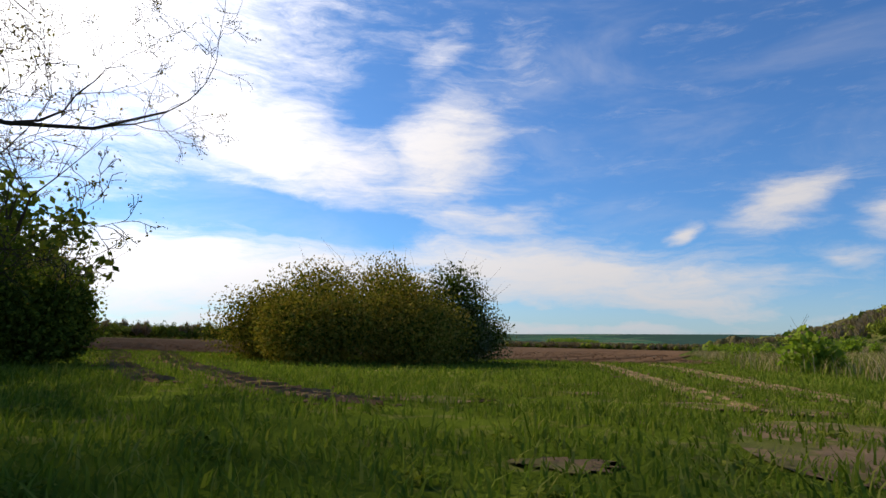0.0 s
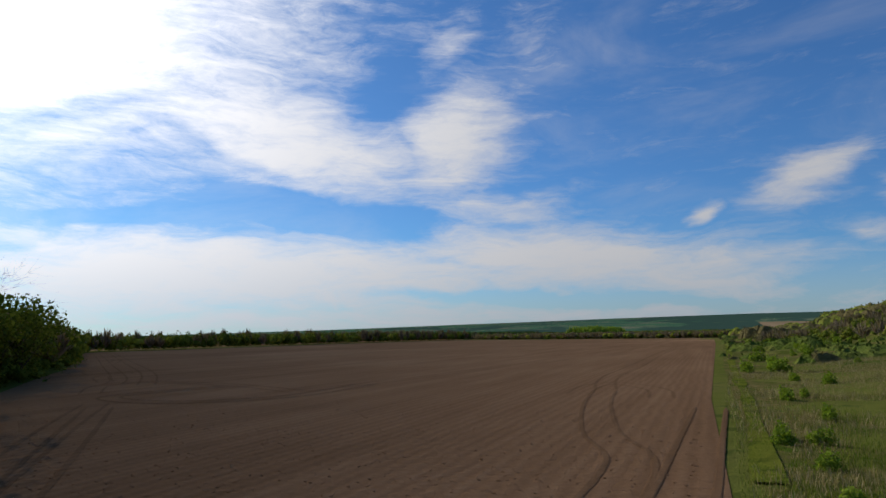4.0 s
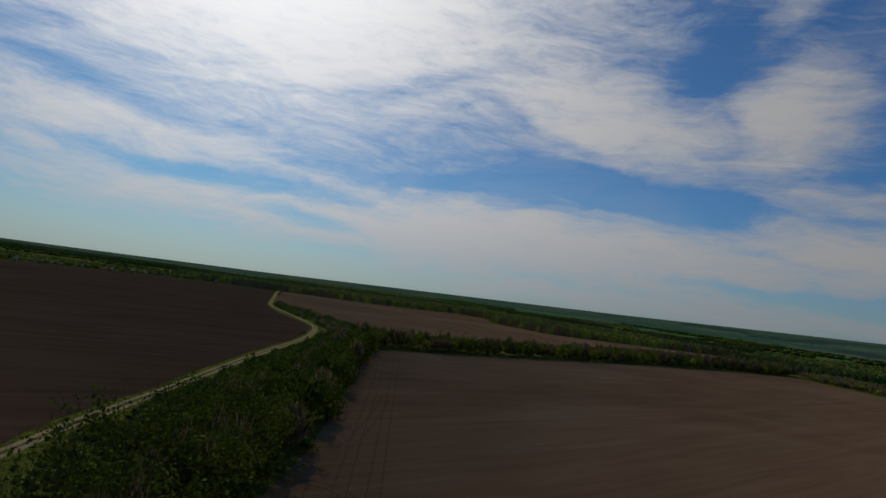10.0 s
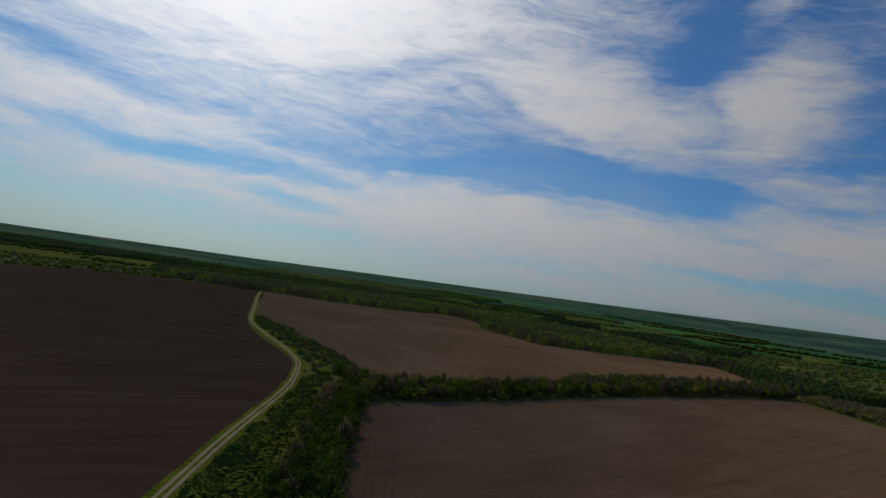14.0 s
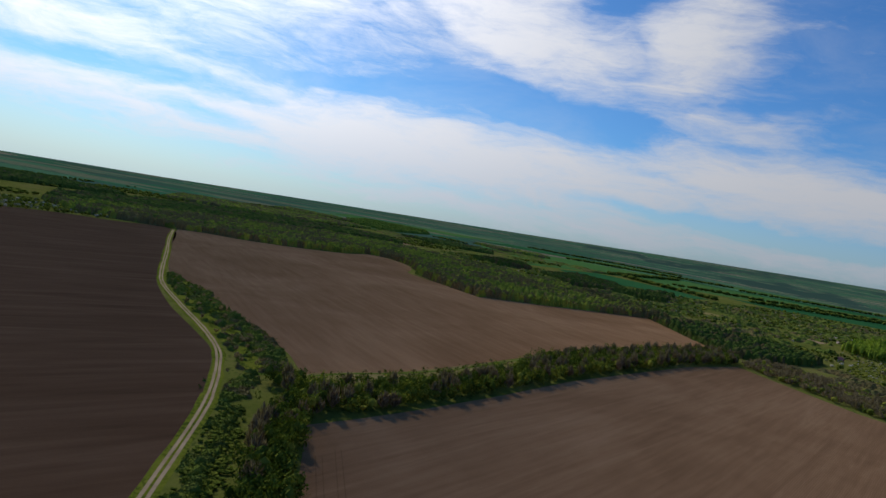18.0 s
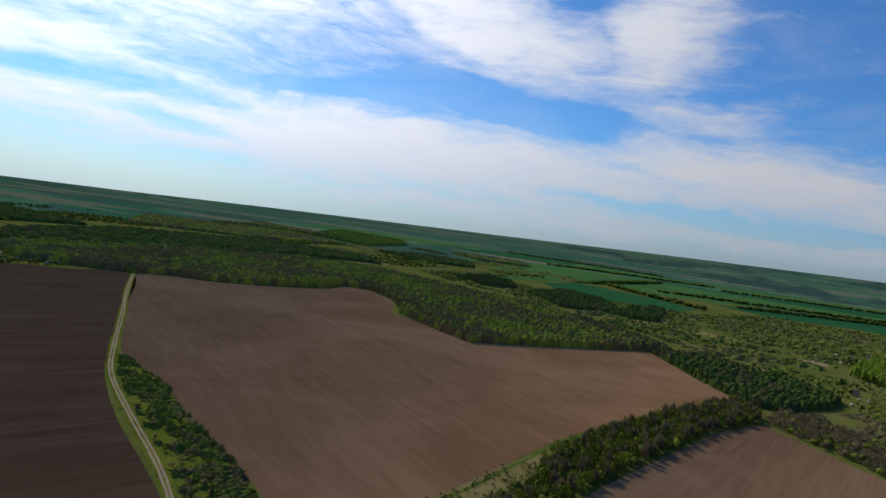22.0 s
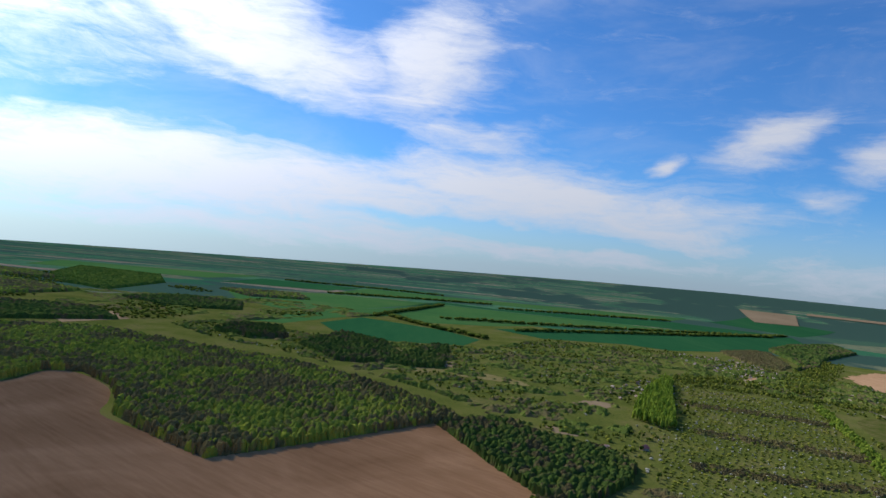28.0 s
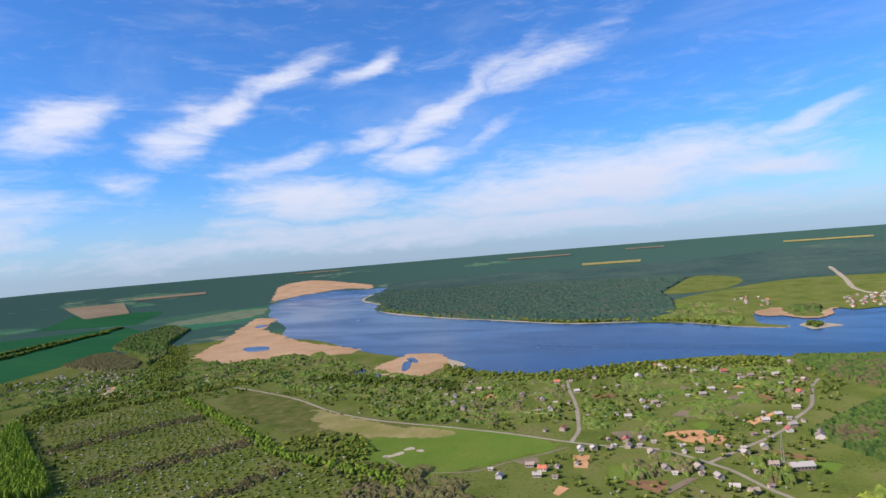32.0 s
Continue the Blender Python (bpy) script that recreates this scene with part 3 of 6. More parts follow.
sheet("field_2", FIELD_B, 0.03, SOIL_B, "wide dark brown harrowed field beside the dirt road", "field", round_off=True)
sheet("field_3", FIELD_C, 0.03, SOIL_C, "pale brown harrowed field with wavy edges", "field", round_off=True)

ROAD = [(-640, 735), (-560, 642), (-482, 556), (-401, 465), (-362, 425), (-310, 384), (-266, 351), (-238, 327), (-221, 307), (-203, 282), (-187, 256), (-153, 193), (-120, 136), (-102, 104), (-91, 86), (-78, 60), (-60, 20), (-50, -20)]
ribbon("road_verge", ROAD, 5.6, 0.06, VERGE, "grassy strip under the dirt road", "verge", wobble=0.25)
ribbon("road_1", ROAD, 2.7, 0.09, TRACK, "pale rutted dirt road between two fields", "road", wobble=0.1)
ribbon("road_crown", ROAD, 0.7, 0.13, VERGE, "grassy middle of the dirt road", "verge", wobble=0.5)
MAIN = [(640, 1290), (585, 1225), (557, 1159), (545, 1083), (515, 964), (474, 866), (456, 797), (452, 741), (451, 686), (447, 621), (438, 556), (437, 521), (440, 485), (428, 455), (418, 439), (405, 420), (379, 396), (360, 375), (300, 325)]
ribbon("road_2", MAIN, 3.8, 0.12, ASPHALT, "pale worn village road", "road", wobble=0.08)
ribbon("road_3", [(438, 556), (470, 560), (494, 568), (540, 585), (580, 602), (640, 630), (700, 652)], 4.0, 0.14, ASPHALT, "pale lane down to the lakeside houses", "road", wobble=0.1)
ribbon("road_4", [(418, 439), (449, 424), (511, 395), (558, 384), (601, 373), (645, 372), (690, 372), (726, 366)], 3.8, 0.14, ASPHALT, "pale village lane along gardens", "road", wobble=0.1)

# ---------------------------------------------------------------- water, reeds and far fields
LAKE = [(2560, 2240), (2420, 2330), (2440, 2520), (2100, 2560), (1880, 2430), (1640, 2170), (1473, 2010), (1200, 1660), (1012, 1482), (973, 1338), (852, 1115), (815, 1020), (770, 900), (722, 820), (700, 770), (706, 693), (745, 641),
        (803, 575), (855, 482), (858, 391), (875, 293), (900, 120), (960, -200), (1700, -400), (1900, 200), (1600, 420), (1400, 520), (1230, 620), (1200, 680), (1190, 831), (1259, 1026), (1350, 1274), (1521, 1571), (1743, 1741), (1954, 1979), (2227, 2127)]
sheet("lake", LAKE, 0.15, WATER, "wide deep blue lake with wind streaks", "lake")
sheet("reed_bed_1", [(1960, 2500), (2104, 2640), (2240, 2760), (2500, 2960), (2690, 2900), (2640, 2560), (2573, 2389), (2460, 2330), (2450, 2480), (2237, 2554), (2060, 2560)], 0.9, REED, "pale tan reed marsh at the lake's upper end", "reeds", cell=250, ragged=22)
sheet("reed_bed_2", [(735, 1420), (766, 1490), (860, 1560), (978, 1643), (1110, 1760), (1259, 1880), (1400, 1990), (1390, 1890), (1230, 1760), (1120, 1650), (1060, 1540), (990, 1430), (940, 1320), (900, 1210), (866, 1125), (820, 1130), (800, 1190), (768, 1245), (736, 1300), (710, 1335)], 0.5, REED, "pale tan reed marsh along the lake", "reeds", ragged=14)
sheet("reed_bed_3", [(652, 917), (700, 970), (740, 990), (790, 985), (828, 990), (838, 940), (800, 895), (765, 872), (725, 862), (680, 858), (651, 876)], 0.5, REED, "tan reed marsh cut by ponds", "reeds", ragged=7)
sheet("sand_spit", [(734, 848), (790, 890), (800, 905), (775, 860), (748, 832)], 0.55, SAND, "sandy spit on the lake shore", "shore")
sheet("field_4", [(-288, 1603), (-217, 1786), (-120, 1730), (-28, 1667), (44, 1554), (2, 1443), (-123, 1413), (-228, 1443)], 0.2, WHEAT, "dark green winter wheat field", "field", round_off=False)
sheet("field_5", [(-441, 1531), (-430, 1700), (-300, 1900), (-150, 2157), (4, 2462), (224, 2403), (855, 2292), (700, 2144), (336, 2056), (103, 1858), (-55, 1800), (-154, 1879), (-265, 1739), (-351, 1535)], 0.2, WHEAT_PALE, "bright green spring crop field", "field", round_off=False)
sheet("field_6", [(99, 1804), (391, 1975), (840, 2230), (1230, 2446), (1077, 2081), (755, 1803), (485, 1675), (400, 1720), (197, 1680)], 0.2, WHEAT, "long dark green wheat strip", "field", round_off=False)
# ---------------------------------------------------------------- plants
def ico(level):
    bm = bmesh.new()
    bmesh.ops.create_icosphere(bm, subdivisions=level, radius=1.0)
    v = np.array([w.co[:] for w in bm.verts])
    f = np.array([[w.index for w in q.verts] for q in bm.faces])
    bm.free()
    return v, f


ICO1, ICO2 = ico(1), ico(2)


def lumps(rng, count, level, spread=(0.55, 0.55, 0.4), size=(0.35, 0.6), rise=0.55):
    """A crown of uneven lumps, about 1 wide and 1 high, standing on z = 0."""
    v0, f0 = ICO1 if level == 1 else ICO2
    vs, fs, n = [], [], 0
    for i in range(count):
        c = rng.normal(0, 0.45, 3) * spread + (0, 0, rise)
        r = rng.uniform(*size)
        v = v0 * (1 + rng.uniform(-0.28, 0.28, (len(v0), 1))) * r * (1, 1, 0.85) + c
        v[:, 2] = np.maximum(v[:, 2], 0.03)
        vs.append(v)
        fs.append(f0 + n)
        n += len(v0)
    return np.concatenate(vs), np.concatenate(fs)


def leaf_cards(rng, count, size, shape):
    """Loose leaf sprays: small bent quads as pairs of triangles, on places that shape(rng, n) gives."""
    c = shape(rng, count)
    a = rng.normal(0, 1, (count, 3))
    a /= np.linalg.norm(a, axis=1, keepdims=True)
    b = np.cross(a, rng.normal(0, 1, (count, 3)))
    b /= np.linalg.norm(b, axis=1, keepdims=True)
    s = size * rng.uniform(0.5, 1.3, (count, 1))
    v = np.stack([c - a * s, c + b * s * 0.6, c + a * s, c - b * s * 0.6], 1).reshape(-1, 3)
    k = np.arange(count)[:, None] * 4
    f = np.concatenate([k + (0, 1, 2), k + (0, 2, 3)])
    return v, f


def ball_shape(centres, radii, flat=0.85, shell=0.55):
    centres, radii = np.asarray(centres), np.asarray(radii)

    def shape(rng, n):
        k = rng.integers(0, len(centres), n)
        d = rng.normal(0, 1, (n, 3))
        d /= np.linalg.norm(d, axis=1, keepdims=True)
        return centres[k] + d * (1, 1, flat) * (radii[k] * rng.uniform(shell, 1.08, n))[:, None]
    return shape


def join(*pieces):
    vs, fs, n = [], [], 0
    for v, f in pieces:
        vs.append(v)
        fs.append(f + n)
        n += len(v)
    return np.concatenate(vs), np.concatenate(fs)


def stick(a, b, ra, rb, sides=5):
    """A tapered limb from a to b."""
    a, b = np.asarray(a, float), np.asarray(b, float)
    d = b - a
    d = d / max(np.linalg.norm(d), 1e-6)
    u = np.cross(d, (0.3, 0.9, 0.1) if abs(d[2]) > 0.8 else (0, 0, 1))
    u /= np.linalg.norm(u)
    w = np.cross(d, u)
    t = np.arange(sides) * 2 * np.pi / sides
    ring = np.outer(np.cos(t), u) + np.outer(np.sin(t), w)
    v = np.concatenate([a + ring * ra, b + ring * rb])
    i = np.arange(sides)
    j = (i + 1) % sides
    f = np.concatenate([np.stack([i, j, j + sides], -1), np.stack([i, j + sides, i + sides], -1)])
    return v, f


def branching(rng, start, way, length, radius, depth, spread=0.55, kids=3, lift=0.12, out=None, tips=None, bend=0.25):
    """Limbs that bend, fork and thin out."""
    out = [] if out is None else out
    p, w = np.array(start, float), np.array(way, float)
    segs = 3 if depth > 1 else 2
    for s in range(segs):
        w = w + rng.normal(0, bend, 3) * 0.6 + (0, 0, lift)
        w /= np.linalg.norm(w)
        q = p + w * length / segs
        r0, r1 = radius * (1 - 0.75 * s / segs), radius * (1 - 0.75 * (s + 1) / segs)
        out.append(stick(p, q, r0, r1, 6 if radius > 0.06 else 4 if radius > 0.02 else 3))
        if depth > 0 and (s > 0 or depth < 3):
            for _ in range(kids if s == segs - 1 else max(1, kids - 1)):
                side = rng.normal(0, 1, 3)
                side -= w * side.dot(w)
                side /= np.linalg.norm(side)
                branching(rng, q, w * (1 - spread) + side * spread, length * rng.uniform(0.5, 0.72), max(r1 * 0.75, 0.006), depth - 1, spread, kids, lift, out, tips, bend)
        p = q
    if tips is not None:
        tips.append(p)
    return out


def twig_crown(rng, count=26, thin=0.03):
    """A bare crown: twigs that fan out from the trunk to a rounded top, about 1 wide and 1 high."""
    out = []
    for i in range(count):
        d = rng.normal(0, 1, 3)
        d[2] = abs(d[2]) * 0.9 + 0.15
        d /= np.linalg.norm(d)
        tip = np.array((0, 0, 0.42)) + d * (0.5, 0.5, 0.56) * rng.uniform(0.75, 1.05)
        base = np.array((0, 0, 0.12)) + (tip - (0, 0, 0.12)) * rng.uniform(0.0, 0.55)
        side = np.cross(tip - base, rng.normal(0, 1, 3))
        side *= thin * rng.uniform(0.6, 1.5) / np.linalg.norm(side)
        mid = base * 0.4 + tip * 0.6 + rng.normal(0, 0.04, 3)
        out.append((np.array([base, mid + side, tip, mid - side]), np.array([[0, 1, 2], [0, 2, 3]])))
    return join(*out)


def scatter(poly, gap, seed, jitter=0.45):
    poly = np.asarray(poly, float)
    rng = np.random.default_rng(seed)
    lo, hi = poly.min(0), poly.max(0)
    x, y = np.meshgrid(np.arange(lo[0], hi[0], gap), np.arange(lo[1], hi[1], gap))
    x, y = x.ravel() + rng.uniform(-jitter, jitter, x.size) * gap, y.ravel() + rng.uniform(-jitter, jitter, y.size) * gap
    ok = inside(x, y, poly)
    return np.stack([x[ok], y[ok]], -1)


def along(pts, gap, width, seed):
    """Places along a line, strewn over its width."""
    rng = np.random.default_rng(seed)
    line = smooth_line(pts, False, 8)
    d = np.concatenate([[0], np.cumsum(np.linalg.norm(np.diff(line, axis=0), axis=1))])
    s = np.arange(0, d[-1], gap)
    p = np.stack([np.interp(s, d, line[:, 0]), np.interp(s, d, line[:, 1])], -1)
    return p + rng.uniform(-0.5, 0.5, p.shape) * width


def plant_mass(name, pts, templates, size, material, label, seed=0, category="trees", wide=(0.8, 1.15), high=(0.8, 1.25), base=0.0):
    """Many plants, too many to count, as one object. size: width and height in metres."""
    rng = np.random.default_rng(seed)
    vs, fs, n = [], [], 0
    if len(pts) == 0:
        return None
    z = height(pts[:, 0], pts[:, 1])
    pick = rng.integers(0, len(templates), len(pts))
    for k, (v0, f0) in enumerate(templates):
        m = np.flatnonzero(pick == k)
        if not len(m):
            continue
        a = rng.uniform(0, 2 * np.pi, len(m))
        s, h = size[0] * rng.uniform(*wide, len(m)), size[1] * rng.uniform(*high, len(m))
        c, d = np.cos(a) * s, np.sin(a) * s
        x = v0[None, :, 0] * c[:, None] - v0[None, :, 1] * d[:, None] + pts[m, 0][:, None]
        y = v0[None, :, 0] * d[:, None] + v0[None, :, 1] * c[:, None] + pts[m, 1][:, None]
        w = v0[None, :, 2] * h[:, None] + z[m][:, None] + base
        vs.append(np.stack([x, y, w], -1).reshape(-1, 3))
        fs.append((f0[None] + (np.arange(len(m)) * len(v0))[:, None, None] + n).reshape(-1, 3))
        n += len(m) * len(v0)
    return tagged(new(name, raw_mesh(name, np.concatenate(vs), np.concatenate(fs), material)), label, category, kind="stuff")


def band(line, width):
    """The outline of a strip along a line."""
    p = smooth_line(line, False, 6)
    d = np.gradient(p, axis=0)
    n = np.stack([-d[:, 1], d[:, 0]], -1) / np.linalg.norm(d, axis=1, keepdims=True) * width / 2
    return np.concatenate([p + n, (p - n)[::-1]])


def canopy(name, poly, gap, tall, material, label, seed, grid=1.7, rough=0.3, dome=0.42, cut=None, patch=40.0, avoid=(), sprays=0, spray=0.9):
    """The closed roof of a wood: one dome a tree, deep gaps between, ragged leafy skin, steep edges down to the ground."""
    poly = np.asarray(poly, float)
    rng = np.random.default_rng(seed)
    lo, hi = poly.min(0) - grid * 2, poly.max(0) + grid * 2
    nx, ny = int((hi[0] - lo[0]) / grid) + 1, int((hi[1] - lo[1]) / grid) + 1
    x, y = np.meshgrid(lo[0] + np.arange(nx) * grid, lo[1] + np.arange(ny) * grid, indexing="ij")
    x, y = x + rng.uniform(-0.3, 0.3, x.shape) * grid, y + rng.uniform(-0.3, 0.3, x.shape) * grid
    size = 512
    jit, tallness = rng.uniform(0.12, 0.88, (size, size, 2)), rng.uniform(0.72, 1.18, (size, size))
    i, j = np.floor(x / gap).astype(int), np.floor(y / gap).astype(int)
    z = np.zeros(x.shape)
    for di in (-1, 0, 1):
        for dj in (-1, 0, 1):
            a, b = (i + di) % size, (j + dj) % size
            d = np.hypot(x - (i + di + jit[a, b, 0]) * gap, y - (j + dj + jit[a, b, 1]) * gap)
            z = np.maximum(z, tall * tallness[a, b] * (1 - dome * np.clip(d / (gap * 0.62), 0, 1.3) ** 2.6))
    z = z + rng.uniform(-rough, rough, x.shape)
    ok = inside(x.ravel() + rng.uniform(-1.5, 1.5, x.size), y.ravel() + rng.uniform(-1.5, 1.5, x.size), poly).reshape(x.shape)
    if cut is not None:
        n = np.array([noise.noise((px / patch, py / patch, seed)) + 0.6 * noise.noise((px * 3.1 / patch, py * 3.1 / patch, seed + 7)) for px, py in zip(x.ravel(), y.ravel())]).reshape(x.shape)
        ok &= n > cut
        z = z * np.clip(0.35 + (n - cut) * 1.6, 0, 1.1)
    for pts, clear in avoid:
        for px, py in pts:
            ok &= np.hypot(x - px, y - py) > clear
    z = np.where(ok, np.maximum(z, 0.5), -0.3) + height(x, y)
    n = np.arange(nx * ny).reshape(nx, ny)
    q = np.stack([n[:-1, :-1], n[1:, :-1], n[1:, 1:], n[:-1, 1:]], -1).reshape(-1, 4)
    q = q[ok.ravel()[q].any(1)]
    used, inv = np.unique(q, return_inverse=True)
    v = np.stack([x.ravel(), y.ravel(), z.ravel()], -1)[used]
    f = inv.reshape(-1, 4)
    if sprays:
        # loose leafy twigs standing out of the skin
        high = v[ok.ravel()[used]]
        tips = high[rng.integers(0, len(high), sprays)] + rng.uniform(-0.5, 0.5, (sprays, 3)) * (grid, grid, 0.8)
        sv, sf = leaf_cards(rng, sprays, spray, lambda r, n: tips)
        quads = sf[: sprays].copy()
        f = np.concatenate([f, np.column_stack([quads, quads[:, 0] + 3]) + len(v)])
        v = np.concatenate([v, sv])
    return tagged(new(name, raw_mesh(name, v, f, material)), label, "trees", kind="stuff")


rng0 = np.random.default_rng(5)
ROUND = ball_shape([(0, 0, 0.55)], [0.52], 0.95, 0.8)
CROWNS_TINY = [lumps(rng0, 1, 1, (0.1, 0.1, 0.1), (0.46, 0.56), 0.5) for _ in range(6)]
CROWNS_FAR = [join(lumps(rng0, 2, 1, (0.3, 0.3, 0.3), (0.34, 0.46), 0.48), leaf_cards(rng0, 14, 0.11, ROUND)) for _ in range(10)]


def mid_crown():
    c = [(rng0.normal(0, 0.2), rng0.normal(0, 0.2), rng0.uniform(0.25, 0.75)) for _ in range(7)]
    return join(lumps(rng0, 2, 1, (0.25, 0.25, 0.2), (0.18, 0.26), 0.42), leaf_cards(rng0, 150, 0.06, ball_shape(c, [rng0.uniform(0.18, 0.3) for _ in c], 0.95, 0.5)))


CROWNS_MID = [mid_crown() for _ in range(6)]
TWIGS_FAR = [twig_crown(rng0, 34, 0.045) for _ in range(5)]
TWIGS_MID = [twig_crown(rng0, 120, 0.016) for _ in range(6)]

# the belt of trees between the first two fields
BELT = [(-11, 14), (-23, 34), (-41, 62), (-60, 101), (-72, 124), (-100, 172), (-122, 206), (-163, 278), (-180, 294), (-172, 268), (-138, 206), (-106, 151), (-87, 116), (-72, 92), (-56, 66), (-38, 30), (-26, -6), (-14, -8)]
OPEN = [(-193, 322), (-181, 345), (-168, 364), (-152, 402), (-140, 437), (-122, 474), (-124, 425), (-134, 390), (-144, 364), (-155, 340), (-170, 318), (-187, 308)]
STRIP = [(-163, 278), (-154, 294), (-142, 319), (-124, 367), (-98, 438), (-64, 514), (-32, 582), (2, 634), (8, 652), (-2, 690), (-40, 632), (-90, 540), (-116, 478), (-136, 420), (-156, 372), (-172, 345), (-193, 319), (-194, 303)]
WEDGE = [(-392, 462), (-330, 430), (-290, 398), (-255, 377), (-222, 352), (-200, 326), (-204, 306), (-214, 311), (-231, 329), (-262, 350), (-308, 384), (-362, 430)]
sheet("grass_wedge", WEDGE, 0.05, VERGE, "rough grass between the road and the pale field", "grassland")
belt = scatter(BELT, 4.2, 11)
rb = np.random.default_rng(3)
EDGE_A = smooth_line([(-11.5, 20), (-21, 32), (-39, 60), (-58, 97), (-70, 121), (-98, 169), (-120, 203), (-161, 276)], False, 10)
to_field = np.sqrt(((belt[:, None] - EDGE_A[None]) ** 2).sum(-1)).min(1)
BELT_NEAR = belt[:, 1] < 118
leafy = rb.random(len(belt)) < np.where(to_field < 9, 0.9, 0.62)
farb = ~BELT_NEAR
plant_mass("shelterbelt", belt[farb & leafy], CROWNS_MID, (7.2, 8.6), LEAF_DARK, "dense green trees of a shelterbelt between fields", 1)
plant_mass("shelterbelt_bare_trees", belt[farb & ~leafy], TWIGS_MID, (6.5, 9.0), TWIG, "greyish bare trees of a shelterbelt", 2)
plant_mass("shelterbelt_undergrowth", belt[farb & (rb.random(len(belt)) < 0.5)] + 1.5, CROWNS_MID, (4.0, 2.8), LEAF_DARK, "dark undergrowth of a shelterbelt", 2, "undergrowth")
strip = scatter(STRIP, 4.2, 12)
strip = strip[~inside(strip[:, 0], strip[:, 1], OPEN)]
kind = rb.random(len(strip))
green = rb.random(len(strip)) < 0.35
plant_mass("hedge_strip", strip[(kind < 0.75) & green], CROWNS_MID, (7.0, 8.2), LEAF, "fresh green trees in the strip between two ploughed fields", 3)
plant_mass("hedge_strip_dark_trees", strip[(kind < 0.75) & ~green], CROWNS_MID, (7.0, 8.2), LEAF_DARK, "dark green trees in the strip between two ploughed fields", 13)
plant_mass("hedge_strip_bare_trees", strip[kind >= 0.75], TWIGS_MID, (6.0, 9.5), TWIG, "bare grey trees in the strip between fields", 4)

# woods
WOOD_1 = [(-640, 745), (-620, 772), (-576, 785), (-529, 820), (-482, 890), (-476, 952), (-438, 958), (-383, 905), (-352, 850), (-338, 812), (-285, 763), (-232, 722), (-196, 752), (-150, 794), (-70, 868), (-44, 868), (-52, 905), (-104, 975),
          (-165, 1040), (-245, 1108), (-360, 1150), (-470, 1200), (-570, 1245), (-700, 1215), (-830, 1000), (-900, 760), (-760, 690)]
WOOD_2 = [(-64, 866), (-44, 812), (-24, 758), (-2, 706), (14, 688), (30, 690), (80, 745), (95, 781), (81, 825), (32, 852), (-3, 900), (-32, 890)]
# floor takes the dark, haze-tinted colour of the far forest
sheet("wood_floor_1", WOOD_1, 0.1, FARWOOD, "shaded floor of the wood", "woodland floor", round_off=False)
WOOD_EAST = [q for q in WOOD_1 if q[0] > -545 and q[1] > 715]
WOOD_WEST = [(-640, 745), (-620, 772), (-576, 785), (-529, 820), (-520, 836), (-505, 1222), (-570, 1245), (-700, 1215), (-830, 1000), (-900, 760), (-760, 690)]
canopy("wood_1", [(-529, 820)] + [q for q in WOOD_EAST if q != (-529, 820)] + [(-505, 1216)], 5.6, 8.6, CANOPY, "broadleaf wood, part fresh green and part still leafless", 5, 1.25, 0.3, 0.5, sprays=110000, spray=0.4)
canopy("wood_3", WOOD_WEST, 6.0, 8.6, CANOPY, "farther end of the broadleaf wood", 6, 2.0, 0.3, 0.45, sprays=25000, spray=0.5)
canopy("leafless_wood", [(-76, 872), (-44, 866), (-52, 905), (-104, 975), (-165, 1040), (-150, 985), (-122, 930)], 5.0, 9.4, CANOPY_BARE, "leafless brown tip of the broadleaf wood", 7, 1.3, 0.3, 0.5, sprays=14000, spray=0.35)
canopy("wood_2", WOOD_2, 5.4, 7.0, CANOPY_DARK, "dark green trees at the corner of the field", 8, 1.25, 0.3, 0.5, sprays=16000, spray=0.38)
GROVE = [(154, 960), (196, 1060), (232, 1125), (297, 1232), (306, 1222), (250, 1090), (189, 928), (170, 925)]
plant_mass("pine_grove", scatter(GROVE, 4.5, 23), CROWNS_FAR, (4.0, 13.0), LEAF_LIME, "block of tall slim lime green trees", 9)
FARWOOD_AREA = [(1554, 1606), (1365, 1274), (1270, 1026), (1220, 831), (1225, 659), (1260, 560), (1443, 470), (1650, 430), (1900, 300), (2700, 100), (3700, 80), (3268, 979), (2780, 2250), (2350, 2140), (1960, 1950), (1760, 1735)]
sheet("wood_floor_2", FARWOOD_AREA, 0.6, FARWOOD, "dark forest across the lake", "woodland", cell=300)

# ---------------------------------------------------------------- the valley
def free_of(pts, *polys):
    ok = np.ones(len(pts), bool)
    for p in polys:
        ok &= ~inside(pts[:, 0], pts[:, 1], p)
    return pts[ok]


def patchy(pts, scale, cut, seed):
    """Keep the places where a slow noise is high."""
    n = np.array([noise.noise((x * scale, y * scale, seed)) for x, y in pts]) if len(pts) else np.zeros(0)
    return pts[n > cut]


def off_line(pts, line, gap):
    line = smooth_line(line, False, 6)
    d = np.sqrt(((pts[:, None, :] - line[None]) ** 2).sum(-1)).min(1)
    return pts[d > gap]


FALLOW_GRASS = surface("dry_tan_grass", [(0.15, 0.16, 0.03), (0.24, 0.2, 0.07), (0.34, 0.27, 0.12)], 0.03, 0.4, bump=0.2, bump_scale=2, fuzz=0.6)
